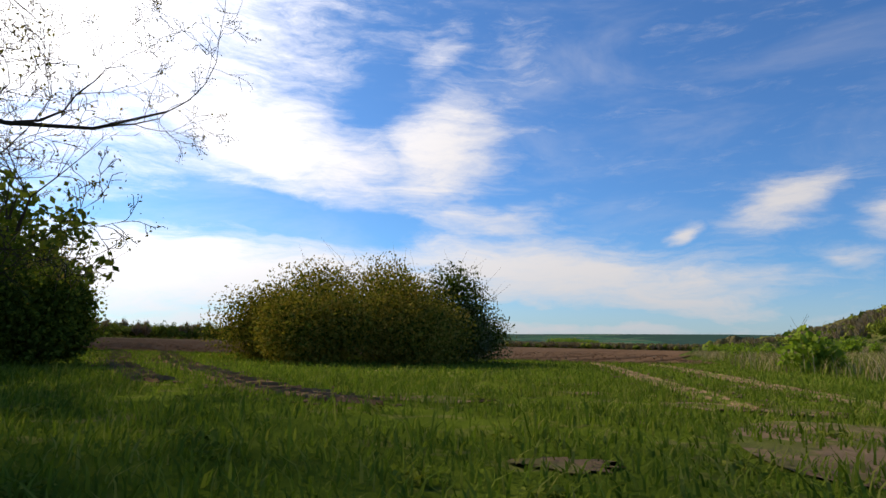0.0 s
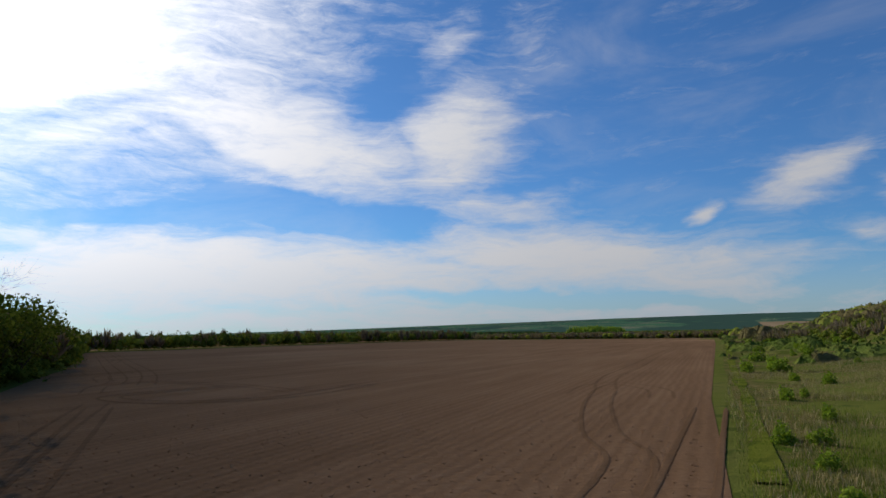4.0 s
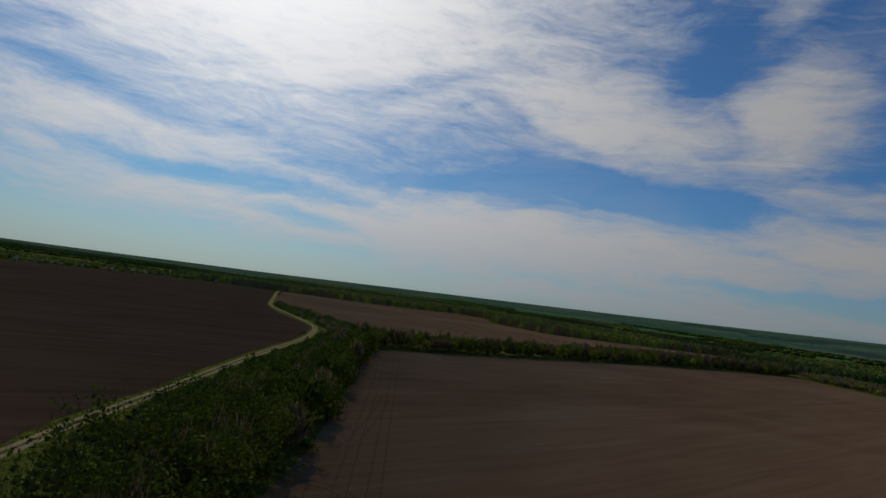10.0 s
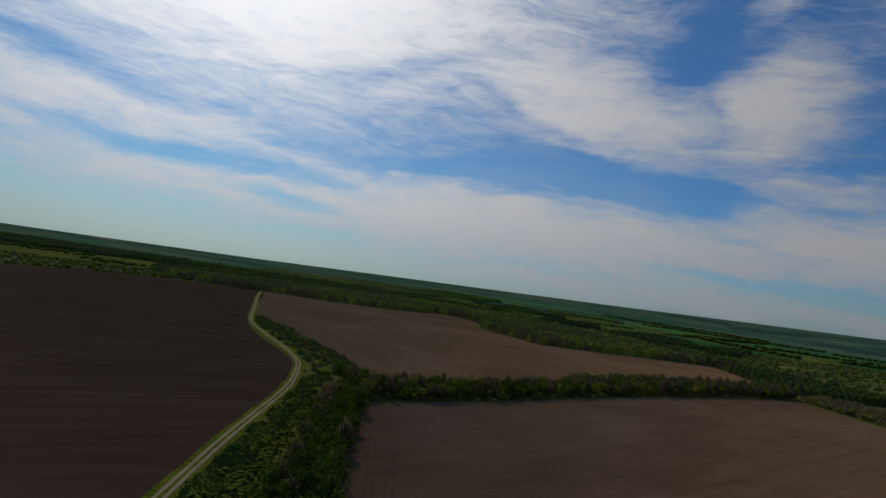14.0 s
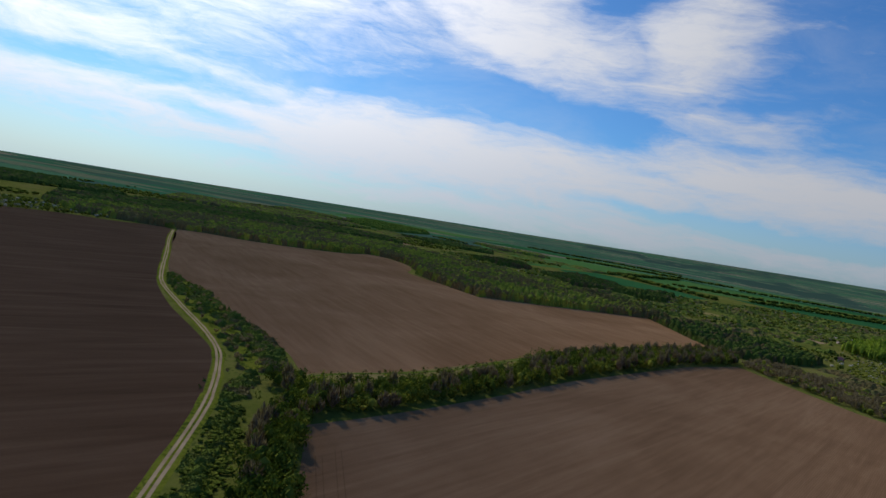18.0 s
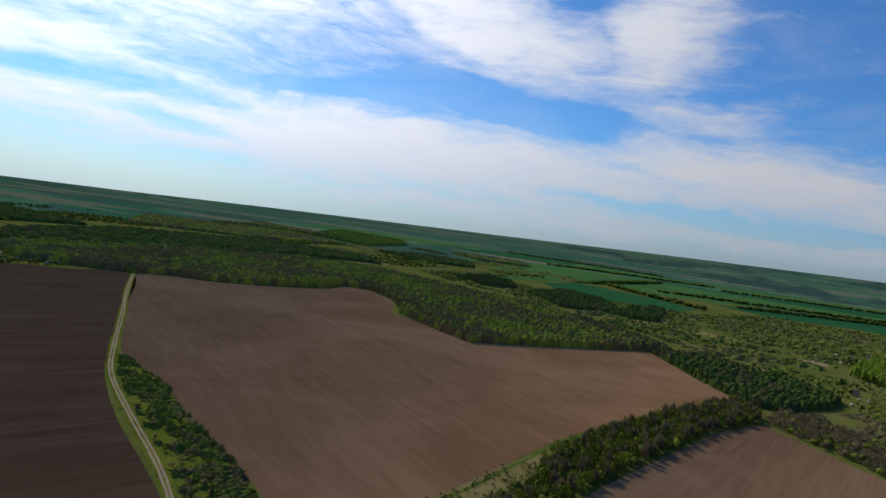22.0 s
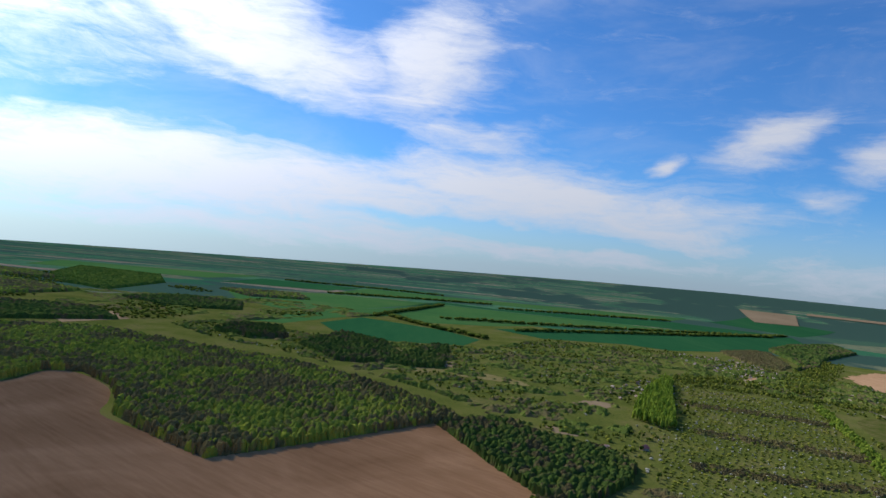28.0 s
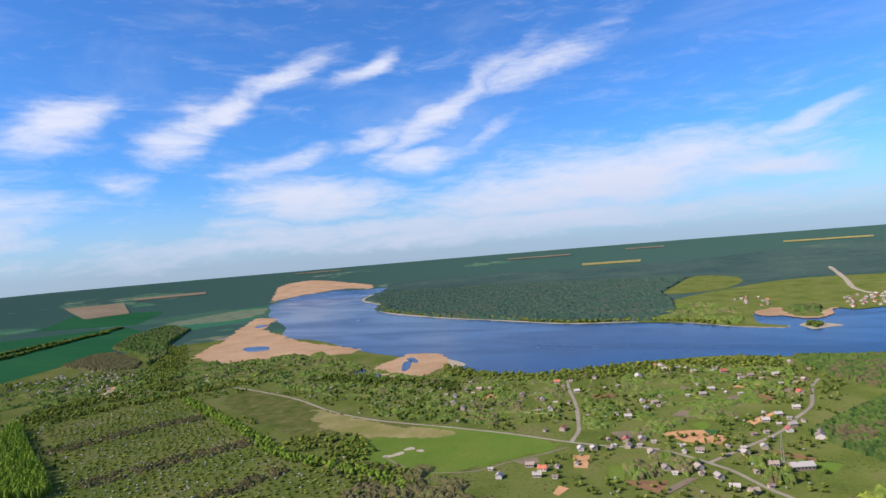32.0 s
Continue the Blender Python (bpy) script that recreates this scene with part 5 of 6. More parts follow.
def house(name, long, deep, eaves, ridge, roofing, label, windows=3):
    """A gabled village house: walls with gables, overhanging roof, chimney, door and windows."""
    root = new(name)
    bm = bmesh.new()
    x, y = long / 2, deep / 2
    box_faces(bm, -x, x, -y, y, -0.3, eaves)
    for sx in (-x, x):
        g = [bm.verts.new(c) for c in ((sx, -y, eaves), (sx, y, eaves), (sx, 0, ridge - 0.08))]
        bm.faces.new(g if sx > 0 else g[::-1])
    part("wall", bm, PLASTER, root)
    bm = bmesh.new()
    o, t = 0.5, 0.16
    drop = (ridge - eaves) / y * o
    prof = [(-y - o, eaves - drop), (0, ridge), (y + o, eaves - drop), (y + o, eaves - drop + t), (0, ridge + t), (-y - o, eaves - drop + t)]
    ends = [[bm.verts.new((sx, py, pz)) for py, pz in prof] for sx in (-x - o, x + o)]
    for i in range(6):
        j = (i + 1) % 6
        bm.faces.new((ends[0][i], ends[0][j], ends[1][j], ends[1][i]))
    for e in ends:
        bm.faces.new((e[0], e[1], e[4], e[5]))
        bm.faces.new((e[1], e[2], e[3], e[4]))
    bmesh.ops.recalc_face_normals(bm, faces=bm.faces[:])
    part("roof", bm, roofing, root)
    bm = bmesh.new()
    box_faces(bm, x * 0.4, x * 0.4 + 0.6, 0.25, 0.85, eaves, ridge + 0.7)
    part("chimney", bm, BRICK, root)
    bm = bmesh.new()
    box_faces(bm, -x * 0.12, -x * 0.12 + 0.95, -y - 0.05, -y + 0.02, 0.0, 2.0)
    part("door", bm, DOORWOOD, root)
    for i in range(windows):
        for sy in (-1, 1):
            cx = -x + (i + 0.5) * long / windows
            if sy < 0 and abs(cx + x * 0.12 - 0.47) < 1.3:
                continue
            bm = bmesh.new()
            box_faces(bm, cx - 0.55, cx + 0.55, sy * y - 0.04, sy * y + 0.04, 0.95, 2.15)
            part("window", bm, GLASS, root)
    return tagged(root, label, "house", "village houses")


H_GREY = house("house", 6.4, 5.0, 2.4, 4.0, SLATE, "low plastered village house with a grey slate gable roof")
H_RED = house("house", 6.8, 5.4, 2.5, 4.4, REDTIN, "plastered village house with a red tin roof")
H_SHED = house("shed", 3.8, 3.0, 1.9, 2.7, SLATE, "small grey-roofed shed in a garden", 1)
H_BIG = house("farm_building", 16.0, 7.5, 3.2, 5.4, SLATE, "long pale farm building with a grey roof", 6)
tagged(H_SHED, category="shed", group="garden sheds")
tagged(H_BIG, category="building", group="farm buildings")
LAKESIDE = [(534, 612), (571, 636), (565, 603), (616, 611), (657, 651), (637, 635), (689, 624), (688, 612), (638, 765), (596, 747), (605, 734), (584, 732), (565, 747), (536, 732), (531, 739), (516, 709), (584, 667)]
CROSSING = [(451, 526), (453, 511), (459, 499), (455, 488), (420, 541), (424, 531), (427, 519), (341, 580), (366, 554), (374, 545), (371, 567), (352, 553), (451, 464), (442, 449), (428, 484)]
EASTERN = [(648, 572), (584, 528), (583, 515), (610, 515), (558, 518), (525, 528), (545, 532), (769, 553), (750, 539), (762, 527), (755, 513), (741, 502), (768, 495), (764, 480), (746, 468), (673, 487), (627, 474), (652, 469), (640, 452), (711, 444), (728, 436), (713, 423), (738, 410)]
LANE = [(812, 397), (699, 388), (714, 380), (779, 364), (660, 395), (653, 383), (591, 385), (547, 378), (532, 386), (563, 399), (505, 405), (541, 408), (515, 388), (496, 414), (464, 404), (446, 416), (406, 405), (389, 428), (404, 444), (391, 440), (372, 416), (368, 404), (387, 458), (395, 466), (425, 395), (458, 430)]
rh = np.random.default_rng(77)
first = {}
for n, (x, y) in enumerate(LAKESIDE + CROSSING + EASTERN + LANE):
    src = H_RED if n % 7 == 4 else H_GREY
    if n % 3 == 2:
        src = H_SHED
    turn = rh.choice((20, 110)) + rh.uniform(-15, 15)
    copy_thing(src, pose(x, y, 0.05, 0, 0, turn))
    if n % 2 == 0:
        copy_thing(H_SHED, pose(x + rh.uniform(-14, 14), y + rh.uniform(9, 15) * rh.choice((-1, 1)), 0.05, 0, 0, turn + rh.choice((0, 90))))
for x, y, a in ((424, 377, 118), (700, 560, 20), (762, 545, 30)):
    copy_thing(H_BIG, pose(x, y, 0.05, 0, 0, a))
for n, (x, y) in enumerate(scatter([(492, 1629), (595, 1592), (600, 1450), (543, 1320), (457, 1365), (440, 1560)], 19, 111)):
    copy_thing(H_SHED, pose(x, y, 0.05, 0, 0, rh.uniform(0, 180)))
for n, (x, y) in enumerate(scatter([(148, 1102), (261, 1225), (284, 1172), (210, 1090), (179, 1058)], 17, 112)):
    copy_thing(H_SHED, pose(x, y, 0.05, 0, 0, rh.uniform(0, 180)))
for n, (x, y) in enumerate(scatter([(60, 815), (86, 842), (96, 809), (75, 794)], 13, 113)):
    copy_thing(H_SHED if n % 2 else H_GREY, pose(x, y, 0.05, 0, 0, rh.uniform(0, 180)))
copy_thing(H_RED, pose(123, 839, 0.05, 0, 0, 30))
for n, (x, y) in enumerate(np.concatenate([scatter([(1400, 330), (1560, 320), (1680, 232), (1640, 90), (1440, 120), (1395, 250), (1360, 300)], 24, 114), scatter([(1400, 470), (1560, 560), (1640, 520), (1520, 440)], 30, 115)])):
    copy_thing(H_GREY if n % 4 else H_RED, pose(x, y, 1.0, 0, 0, rh.uniform(0, 180)))
for h in (H_GREY, H_RED, H_SHED, H_BIG):
    h.location = {H_GREY: (437, 505, 0.05), H_RED: (470, 575, 0.05), H_SHED: (462, 590, 0.05), H_BIG: (505, 365, 0.05)}[h]
# gardens
for i, (poly, mat) in enumerate((([(486, 494), (502, 456), (484, 434), (467, 435), (464, 463)], SOIL_C), ([(406, 543), (410, 530), (381, 521), (377, 534)], SOIL_C), ([(364, 489), (373, 460), (347, 459), (355, 480)], SOIL_B), ([(463, 399), (450, 368), (442, 364), (445, 384)], SOIL_B),
                                ([(378, 584), (392, 570), (382, 564), (372, 572)], FALLOW), ([(797, 474), (793, 454), (763, 456)], SOIL_C), ([(566, 484), (555, 463), (539, 468), (541, 491)], FALLOW), ([(445, 384), (442, 350), (419, 356), (426, 373)], PASTURE), ([(502, 456), (506, 439), (486, 447)], WHEAT_PALE),
                                ([(650, 430), (671, 409), (624, 406), (620, 426)], FALLOW), ([(626, 449), (635, 439), (590, 434), (591, 444)], FALLOW), ([(537, 423), (574, 404), (567, 401), (527, 416)], SOIL_C), ([(620, 534), (625, 525), (592, 517), (590, 528)], SOIL_C),
                                ([(668, 504), (652, 486), (630, 484), (638, 501)], FALLOW), ([(476, 532), (484, 513), (464, 508), (454, 519)], FALLOW), ([(514, 470), (529, 458), (515, 450), (499, 456)], PASTURE), ([(392, 508), (388, 496), (364, 489), (357, 498)], PASTURE), ([(385, 440), (382, 448), (361, 457), (348, 456)], FALLOW), ([(325, 530), (339, 530), (337, 522), (323, 524)], SOIL_C),
                                ([(507, 704), (554, 705), (540, 692), (496, 689)], FALLOW), ([(584, 664), (558, 656), (540, 668), (566, 671)], FALLOW), ([(457, 1323), (550, 1351), (528, 1324), (479, 1285), (436, 1282)], SAND), ([(63, 822), (87, 846), (96, 809), (75, 794), (52, 803)], SOIL_C), ([(560, 690), (590, 700), (585, 715), (550, 705)], SOIL_C), ([(600, 560), (620, 570), (610, 590), (590, 585)], SOIL_B), ([(690, 420), (705, 435), (670, 450), (665, 430)], SOIL_C), ([(620, 400), (650, 410), (640, 425), (610, 415)], SOIL_B))):
    sheet("garden_plot_%d" % (i + 1), poly, 0.1 + 0.012 * i, mat, "garden plot between village houses", "garden", round_off=False, ragged=2)
LANES = np.concatenate([smooth_line(q, False, 14) for q in (MAIN[6:], [(438, 556), (494, 568), (580, 602), (700, 652)], [(418, 439), (511, 395), (601, 373), (726, 366)])])
HOMES = np.array(LAKESIDE + CROSSING + EASTERN + LANE, float)
KEEP = ((LANES, 5.0), (HOMES, 7.0))
vt = patchy(off_line(off_line(off_line(scatter(VILLAGE, 8.5, 121), MAIN, 6), [(438, 556), (494, 568), (580, 602), (700, 652)], 5), [(418, 439), (511, 395), (601, 373), (726, 366)], 5), 0.025, 0.0, 7.7)
vt = free_of(vt, LAKE)
k7 = rb.random(len(vt))
plant_mass("village_trees", vt[k7 < 0.4], CROWNS_FAR, (4.0, 3.4), LEAF, "green garden trees among the houses", 121, wide=(0.5, 1.3))
plant_mass("village_dark_trees", vt[(k7 >= 0.4) & (k7 < 0.7)], CROWNS_FAR, (4.2, 3.8), LEAF_DARK, "dark garden trees among the houses", 122, wide=(0.5, 1.3))
plant_mass("village_blossom", vt[k7 >= 0.86], CROWNS_TINY, (2.6, 2.2), BLOSSOM, "blossoming fruit trees among the houses", 123, wide=(0.5, 1.2))
canopy("village_scrub_1", [(470, 800), (560, 880), (650, 870), (710, 790), (700, 690), (690, 640), (590, 620), (500, 590), (470, 640)], 5.0, 3.2, CANOPY_SCRUB, "hedges and scrub among the lakeside gardens", 124, 1.9, 0.3, 0.45, -0.04, 34, KEEP)
canopy("village_scrub_2", [(480, 560), (600, 595), (720, 625), (800, 560), (845, 470), (840, 400), (720, 390), (610, 400), (530, 440), (470, 500)], 5.0, 3.0, CANOPY_SCRUB, "hedges and scrub among the gardens", 125, 1.9, 0.3, 0.45, 0.02, 34, KEEP)
canopy("village_wood_1", [(388, 496), (447, 474), (409, 442), (387, 449), (383, 463), (366, 483)], 5.0, 4.2, CANOPY_SCRUB, "clump of trees beside the crossing", 126, 1.4, 0.3, 0.45, -0.35, 30, KEEP)
canopy("village_wood_2", [(441, 411), (442, 388), (391, 379), (390, 395), (409, 412)], 5.0, 4.6, CANOPY_SCRUB, "clump of trees along the lane", 127, 1.4, 0.3, 0.45, -0.25, 20, KEEP)
fence = new("fence")
for k in range(18):
    bm = bmesh.new()
    box_faces(bm, -0.07, 0.07, k * 2.0 - 0.9, k * 2.0 + 0.9, 0.05, 1.7)
    part("panel", bm, PLASTER, fence)
    bm = bmesh.new()
    box_faces(bm, -0.11, 0.11, k * 2.0 + 0.9, k * 2.0 + 1.1, -0.2, 1.85)
    part("post", bm, PLASTER, fence)
fence.location = (516, 600, 0.06)
tagged(fence, "long pale concrete panel fence in the meadow", "fence")


def mast(x, y, tall):
    """A slim lattice mast: four legs drawn together towards the top, rungs and crossed braces, a short aerial."""
    root = new("radio_mast")
    root.location = (x, y, 0)
    legs, w = [], lambda z: 1.3 - 1.05 * z / tall
    for sx, sy in ((-1, -1), (1, -1), (1, 1), (-1, 1)):
        part("leg", raw_mesh("leg", *stick((sx * 1.3, sy * 1.3, -0.2), (sx * 0.25, sy * 0.25, tall), 0.09, 0.05), GALV), None, root)
    for k in range(11):
        z0, z1 = tall * k / 11, tall * (k + 1) / 11
        ring = []
        for (ax_, ay_), (bx_, by_) in (((-1, -1), (1, -1)), ((1, -1), (1, 1)), ((1, 1), (-1, 1)), ((-1, 1), (-1, -1))):
            ring.append(stick((ax_ * w(z1), ay_ * w(z1), z1), (bx_ * w(z1), by_ * w(z1), z1), 0.035, 0.035, 4))
            ring.append(stick((ax_ * w(z0), ay_ * w(z0), z0), (bx_ * w(z1), by_ * w(z1), z1), 0.03, 0.03, 4))
        part("brace", raw_mesh("brace", *join(*ring), GALV), None, root)
    part("aerial", raw_mesh("aerial", *stick((0, 0, tall - 0.3), (0, 0, tall + 3.0), 0.05, 0.03), GALV), None, root)
    return tagged(root, "grey lattice radio mast beside the village lane", "mast")


GALV = surface("galvanised_steel", [(0.42, 0.42, 0.41), (0.55, 0.55, 0.54)], 0.5, 4.0, rough=0.5, spec=0.5, metal=0.6)
mast(426, 389, 24.0)
for nm, poly, sd in (("eastern_wood", [(511, 374), (553, 356), (650, 310), (640, 260), (454, 300), (454, 325), (484, 351)], 1), ("shore_wood", [(853, 396), (875, 293), (870, 200), (690, 250), (684, 307), (746, 356)], 2)):
    canopy(nm, poly, 4.6, 5.0, CANOPY_DARK, "dense wood behind the village", 124 + sd, 1.6, 0.25, 0.32)
# ---------------------------------------------------------------- the clearing where the flight begins
def at(x, y, turn=0.0, scale=1.0, up=0.0):
    return pose(x, y, float(height(x, y)) + up, 0, 0, turn) @ Matrix.Scale(scale, 4)


def place(ob, x, y, turn=0.0, scale=1.0):
    made = copy_thing(ob, pose(x, y, float(height(x, y)), 0, 0, turn))
    made.scale = (scale, scale, scale)
    return made


def wood_parts(out, root):
    """Thick limbs as the trunk, thin ones as the twigs."""
    thick = [q for q in out if len(q[0]) > 8]
    part("trunk", raw_mesh("trunk", *join(*(thick or out[:1])), BARK), None, root)
    tagged(part("branchwork", raw_mesh("branchwork", *join(*[q for q in out[0 if thick else 1:] if len(q[0]) <= 8]), BARK), None, root), kind="stuff")


def tree(name, tall, leafy, seed, label, material=None, depth=3, cards=900, card=0.16):
    """A tree with a tapered, forking trunk and, if leafy, a loose crown."""
    rng = np.random.default_rng(seed)
    root = new(name)
    out, tips = [], []
    branching(rng, (0, 0, -0.1), (rng.normal(0, 0.08), rng.normal(0, 0.08), 1), tall * 0.62, tall * 0.014 + 0.03, depth, 0.5, 3, 0.1, out, tips, 0.2)
    wood_parts(out, root)
    if leafy:
        c = [t * (0.95, 0.95, 0.95) for t in tips[:: max(1, len(tips) // 26)]] + [np.array((rng.normal(0, 0.5), rng.normal(0, 0.5), tall * rng.uniform(0.25, 0.6))) for _ in range(6)]
        part("crown", raw_mesh("crown", *leaf_cards(rng, cards, card, ball_shape(c, [tall * rng.uniform(0.09, 0.17) for _ in c], 0.9, 0.3)), material), None, root)
    return tagged(root, label, "tree", "shelterbelt trees")


LEAFY = [tree("tree", 6.5, True, 201, "young green tree at the edge of the shelterbelt", LEAF_DARK, 2, 650, 0.2),
         tree("tree", 7.5, True, 202, "dark green tree in the shelterbelt", LEAF_DARK, 2, 700, 0.2),
         tree("tree", 5.0, True, 203, "low fresh green tree at the edge of the shelterbelt", LEAF, 2, 550, 0.18)]
BARE = [tree("tree", 9.0, False, 204, "tall bare grey tree in the shelterbelt"), tree("tree", 8.0, False, 205, "bare twiggy tree in the shelterbelt")]
near = belt[BELT_NEAR]
near_leafy, near_edge = leafy[BELT_NEAR], to_field[BELT_NEAR]
rt = np.random.default_rng(9)
homes = {}
for (x, y), is_leafy, edge in zip(near, near_leafy, near_edge):
    if y < 17 and x > -13 or abs(x) < 7 and y < 6:
        continue
    src = LEAFY[rt.integers(0, 3) if edge < 9 else 1] if is_leafy else BARE[rt.integers(0, 2)]
    if src not in homes:
        homes[src] = True
        src.location = (x, y, float(height(x, y)))
        continue
    place(src, x, y, rt.uniform(0, 360), rt.uniform(1.1, 1.6) if y > 32 else rt.uniform(0.7, 0.9))
for src, (x, y) in zip(LEAFY + BARE, ((-31, 44), (-44, 60), (-27, 36), (-40, 48), (-50, 70))):
    if src not in homes:
        src.location = (x, y, 0)
under = near[(rt.random(len(near)) < 0.75) & ~((near[:, 1] < 15) & (near[:, 0] > -13))] + 1.2
plant_mass("belt_undergrowth", under, CROWNS_MID, (3.8, 2.6), LEAF_DARK, "dark undergrowth of the shelterbelt", 206, "undergrowth")

def limbs(rng, start, way, length, radius, depth, out, tips):
    """A crooked limb with side shoots all along it, each crooked in turn, down to fine drooping twigs."""
    p, w = np.array(start, float), np.array(way, float)
    segs = 6 if depth > 1 else 4 if depth else 3
    for s in range(segs):
        w = w / np.linalg.norm(w) + rng.normal(0, 0.22, 3) + (0, 0, 0.04 if depth > 1 else -0.03)
        w /= np.linalg.norm(w)
        q = p + w * length / segs
        r0, r1 = radius * (1 - 0.8 * s / segs), radius * (1 - 0.8 * (s + 1) / segs)
        out.append(stick(p, q, max(r0, 0.0035), max(r1, 0.003), 6 if radius > 0.04 else 4 if radius > 0.012 else 3))
        if depth and s > 0:
            side = rng.normal(0, 1, 3)
            side -= w * side.dot(w)
            side /= np.linalg.norm(side)
            limbs(rng, q, w * 0.62 + side * 0.6, length * rng.uniform(0.38, 0.55) * (1.1 - 0.5 * s / segs), max(r1 * 0.7, 0.004), depth - 1, out, tips)
        if depth == 0:
            tips.append(q)
        p = q


def spreading_tree(x, y, tall, seed, label):
    """An old bare tree whose long limbs reach far out over the clearing."""
    rng = np.random.default_rng(seed)
    root = new("tree")
    root.location = (x, y, 0)
    tips = []
    out = [stick((0, 0, -0.1), (0.1, 0.05, 1.6), 0.2, 0.17, 8), stick((0.1, 0.05, 1.6), (0.05, 0.1, 3.4), 0.17, 0.13, 8), stick((0.05, 0.1, 3.4), (0.15, 0.0, tall * 0.75), 0.13, 0.05, 7)]
    for k in range(34):
        z = 2.9 + 0.16 * k
        a = k * 2.4 + rng.uniform(-0.3, 0.3) if k % 3 == 0 else rng.uniform(-0.9, 1.0)
        limbs(rng, (0.08, 0.05, z), (math.cos(a), math.sin(a), rng.uniform(0.15, 0.6)), tall * rng.uniform(0.42, 0.56), 0.06, 4, out, tips)
    wood_parts(out, root)
    tips = np.array(tips)
    buds = leaf_cards(rng, len(tips), 0.017, lambda r, n: tips + r.normal(0, 0.035, (n, 3)))
    tagged(part("budding", raw_mesh("budding", *buds, LEAF_GOLD), None, root), kind="stuff")
    return tagged(root, label, "tree")


spreading_tree(-7.9, 4.9, 9.8, 211, "tall bare tree with fine budding twigs at the clearing's edge")
FINE = tree("tree", 6.5, True, 207, "dark green tree at the clearing's edge", LEAF_DARK, 3, 9000, 0.06)
FINE.location = (-12.4, 13.6, 0)
FINE.scale = (0.62, 0.62, 0.62)
rim = EDGE_A[EDGE_A[:, 1] < 110] - (3.0, 0.6)
rim = np.concatenate([along(rim[::4], 1.5, 2.6, 208), along(rim[::4] - (2.5, 0), 1.8, 3.0, 209)])
rim = rim[rim[:, 0] < -13.2]
plant_mass("belt_edge_bushes", rim, CROWNS_MID, (3.6, 4.6), LEAF_DARK, "dark green bushes along the shelterbelt's edge", 208, "bushes", high=(0.5, 1.15))
plant_mass("belt_edge_green", rim[::4] + 0.7, CROWNS_MID, (2.8, 2.8), LEAF, "fresh green bushes along the shelterbelt's edge", 209, "bushes")
plant_mass("belt_edge_twigs", rim[rim[:, 1] > 66][1::2] - (2.0, 0), TWIGS_MID, (4.5, 9.0), TWIG, "bare grey trees over the shelterbelt's edge", 210, "trees")
place(BARE[0], -14.2, 19.0, 30, 0.9)
# extra trees, mostly out of view, added to shade the clearing's left side
for n, (x, y, s) in enumerate(((-12.2, 10.6, 1.2), (-14.8, 7.6, 1.3), (-11.2, 7.4, 1.05), (-10.2, 4.4, 1.1))):
    place(LEAFY[n % 2], x, y, 80 * n, s)


def bush(name, x, y, wide, deep, high, material, seed, label, cards, card=0.06, lumps_n=13):
    """A dense bush: stems inside, foliage in many uneven lumps down to the ground, inner leaves darkened as painted
    shade.
    """
    rng = np.random.default_rng(seed)
    root = new(name)
    root.location = (x, y, float(height(x, y)))
    c, r = [], []
    for _ in range(lumps_n):
        a, d = rng.uniform(0, 2 * np.pi), math.sqrt(rng.uniform(0, 1))
        px, py = math.cos(a) * d * wide * 0.4, math.sin(a) * d * deep * 0.4
        rr = high * rng.uniform(0.26, 0.36)
        c.append((px, py, max(rr * 0.7, high * (1 - 0.58 * d * d) - rr * rng.uniform(0.95, 1.4))))
        r.append(rr)
        c.append((px * 1.08, py * 1.08, rr * 0.75))
        r.append(rr * 0.95)
    # dark leaf colour in the middle stands in for the bush's inner shade
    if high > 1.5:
        part("inner_shade_foliage", raw_mesh("inner_shade_foliage", *leaf_cards(rng, 14000, 0.05, ball_shape(c, [q * 0.66 for q in r], 0.95, 0.1)), LEAF_DARK), None, root)
    part("foliage", raw_mesh("foliage", *leaf_cards(rng, cards, card, ball_shape(c, [q * rng.uniform(0.85, 1.12) for q in r], 0.95, 0.55)), material), None, root)
    out = []
    for k in range(14 if high > 1.5 else 5):
        a = rng.uniform(0, 2 * np.pi)
        p = c[rng.integers(0, len(c))]
        branching(rng, (p[0] * 0.6, p[1] * 0.6, 0.1), (0.35 * math.cos(a), 0.35 * math.sin(a), 1), high * rng.uniform(0.5, 0.68), 0.014, 1, 0.4, 2, 0.1, out)
    tagged(part("stemwork", raw_mesh("stemwork", *join(*out), TWIG), None, root), kind="stuff")
    return tagged(root, label, "bush")


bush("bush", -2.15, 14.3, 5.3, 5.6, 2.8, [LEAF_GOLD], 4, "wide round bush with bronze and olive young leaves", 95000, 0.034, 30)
bush("bush", 0.2, 15.4, 1.9, 2.0, 2.6, [surface("grey_green_leaves", [(0.07, 0.08, 0.03), (0.13, 0.14, 0.06), (0.2, 0.2, 0.1)], 0.3, 2.0, island=0.5, translucent=0.2)], 5, "grey-green bush grown into a larger bush", 22000, 0.03, 8)

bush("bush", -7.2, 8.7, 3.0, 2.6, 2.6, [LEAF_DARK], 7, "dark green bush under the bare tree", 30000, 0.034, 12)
bush("bush", -5.8, 9.1, 1.2, 1.2, 2.0, [LEAF], 8, "small light green bush at the clearing's edge", 5000, 0.032, 5)
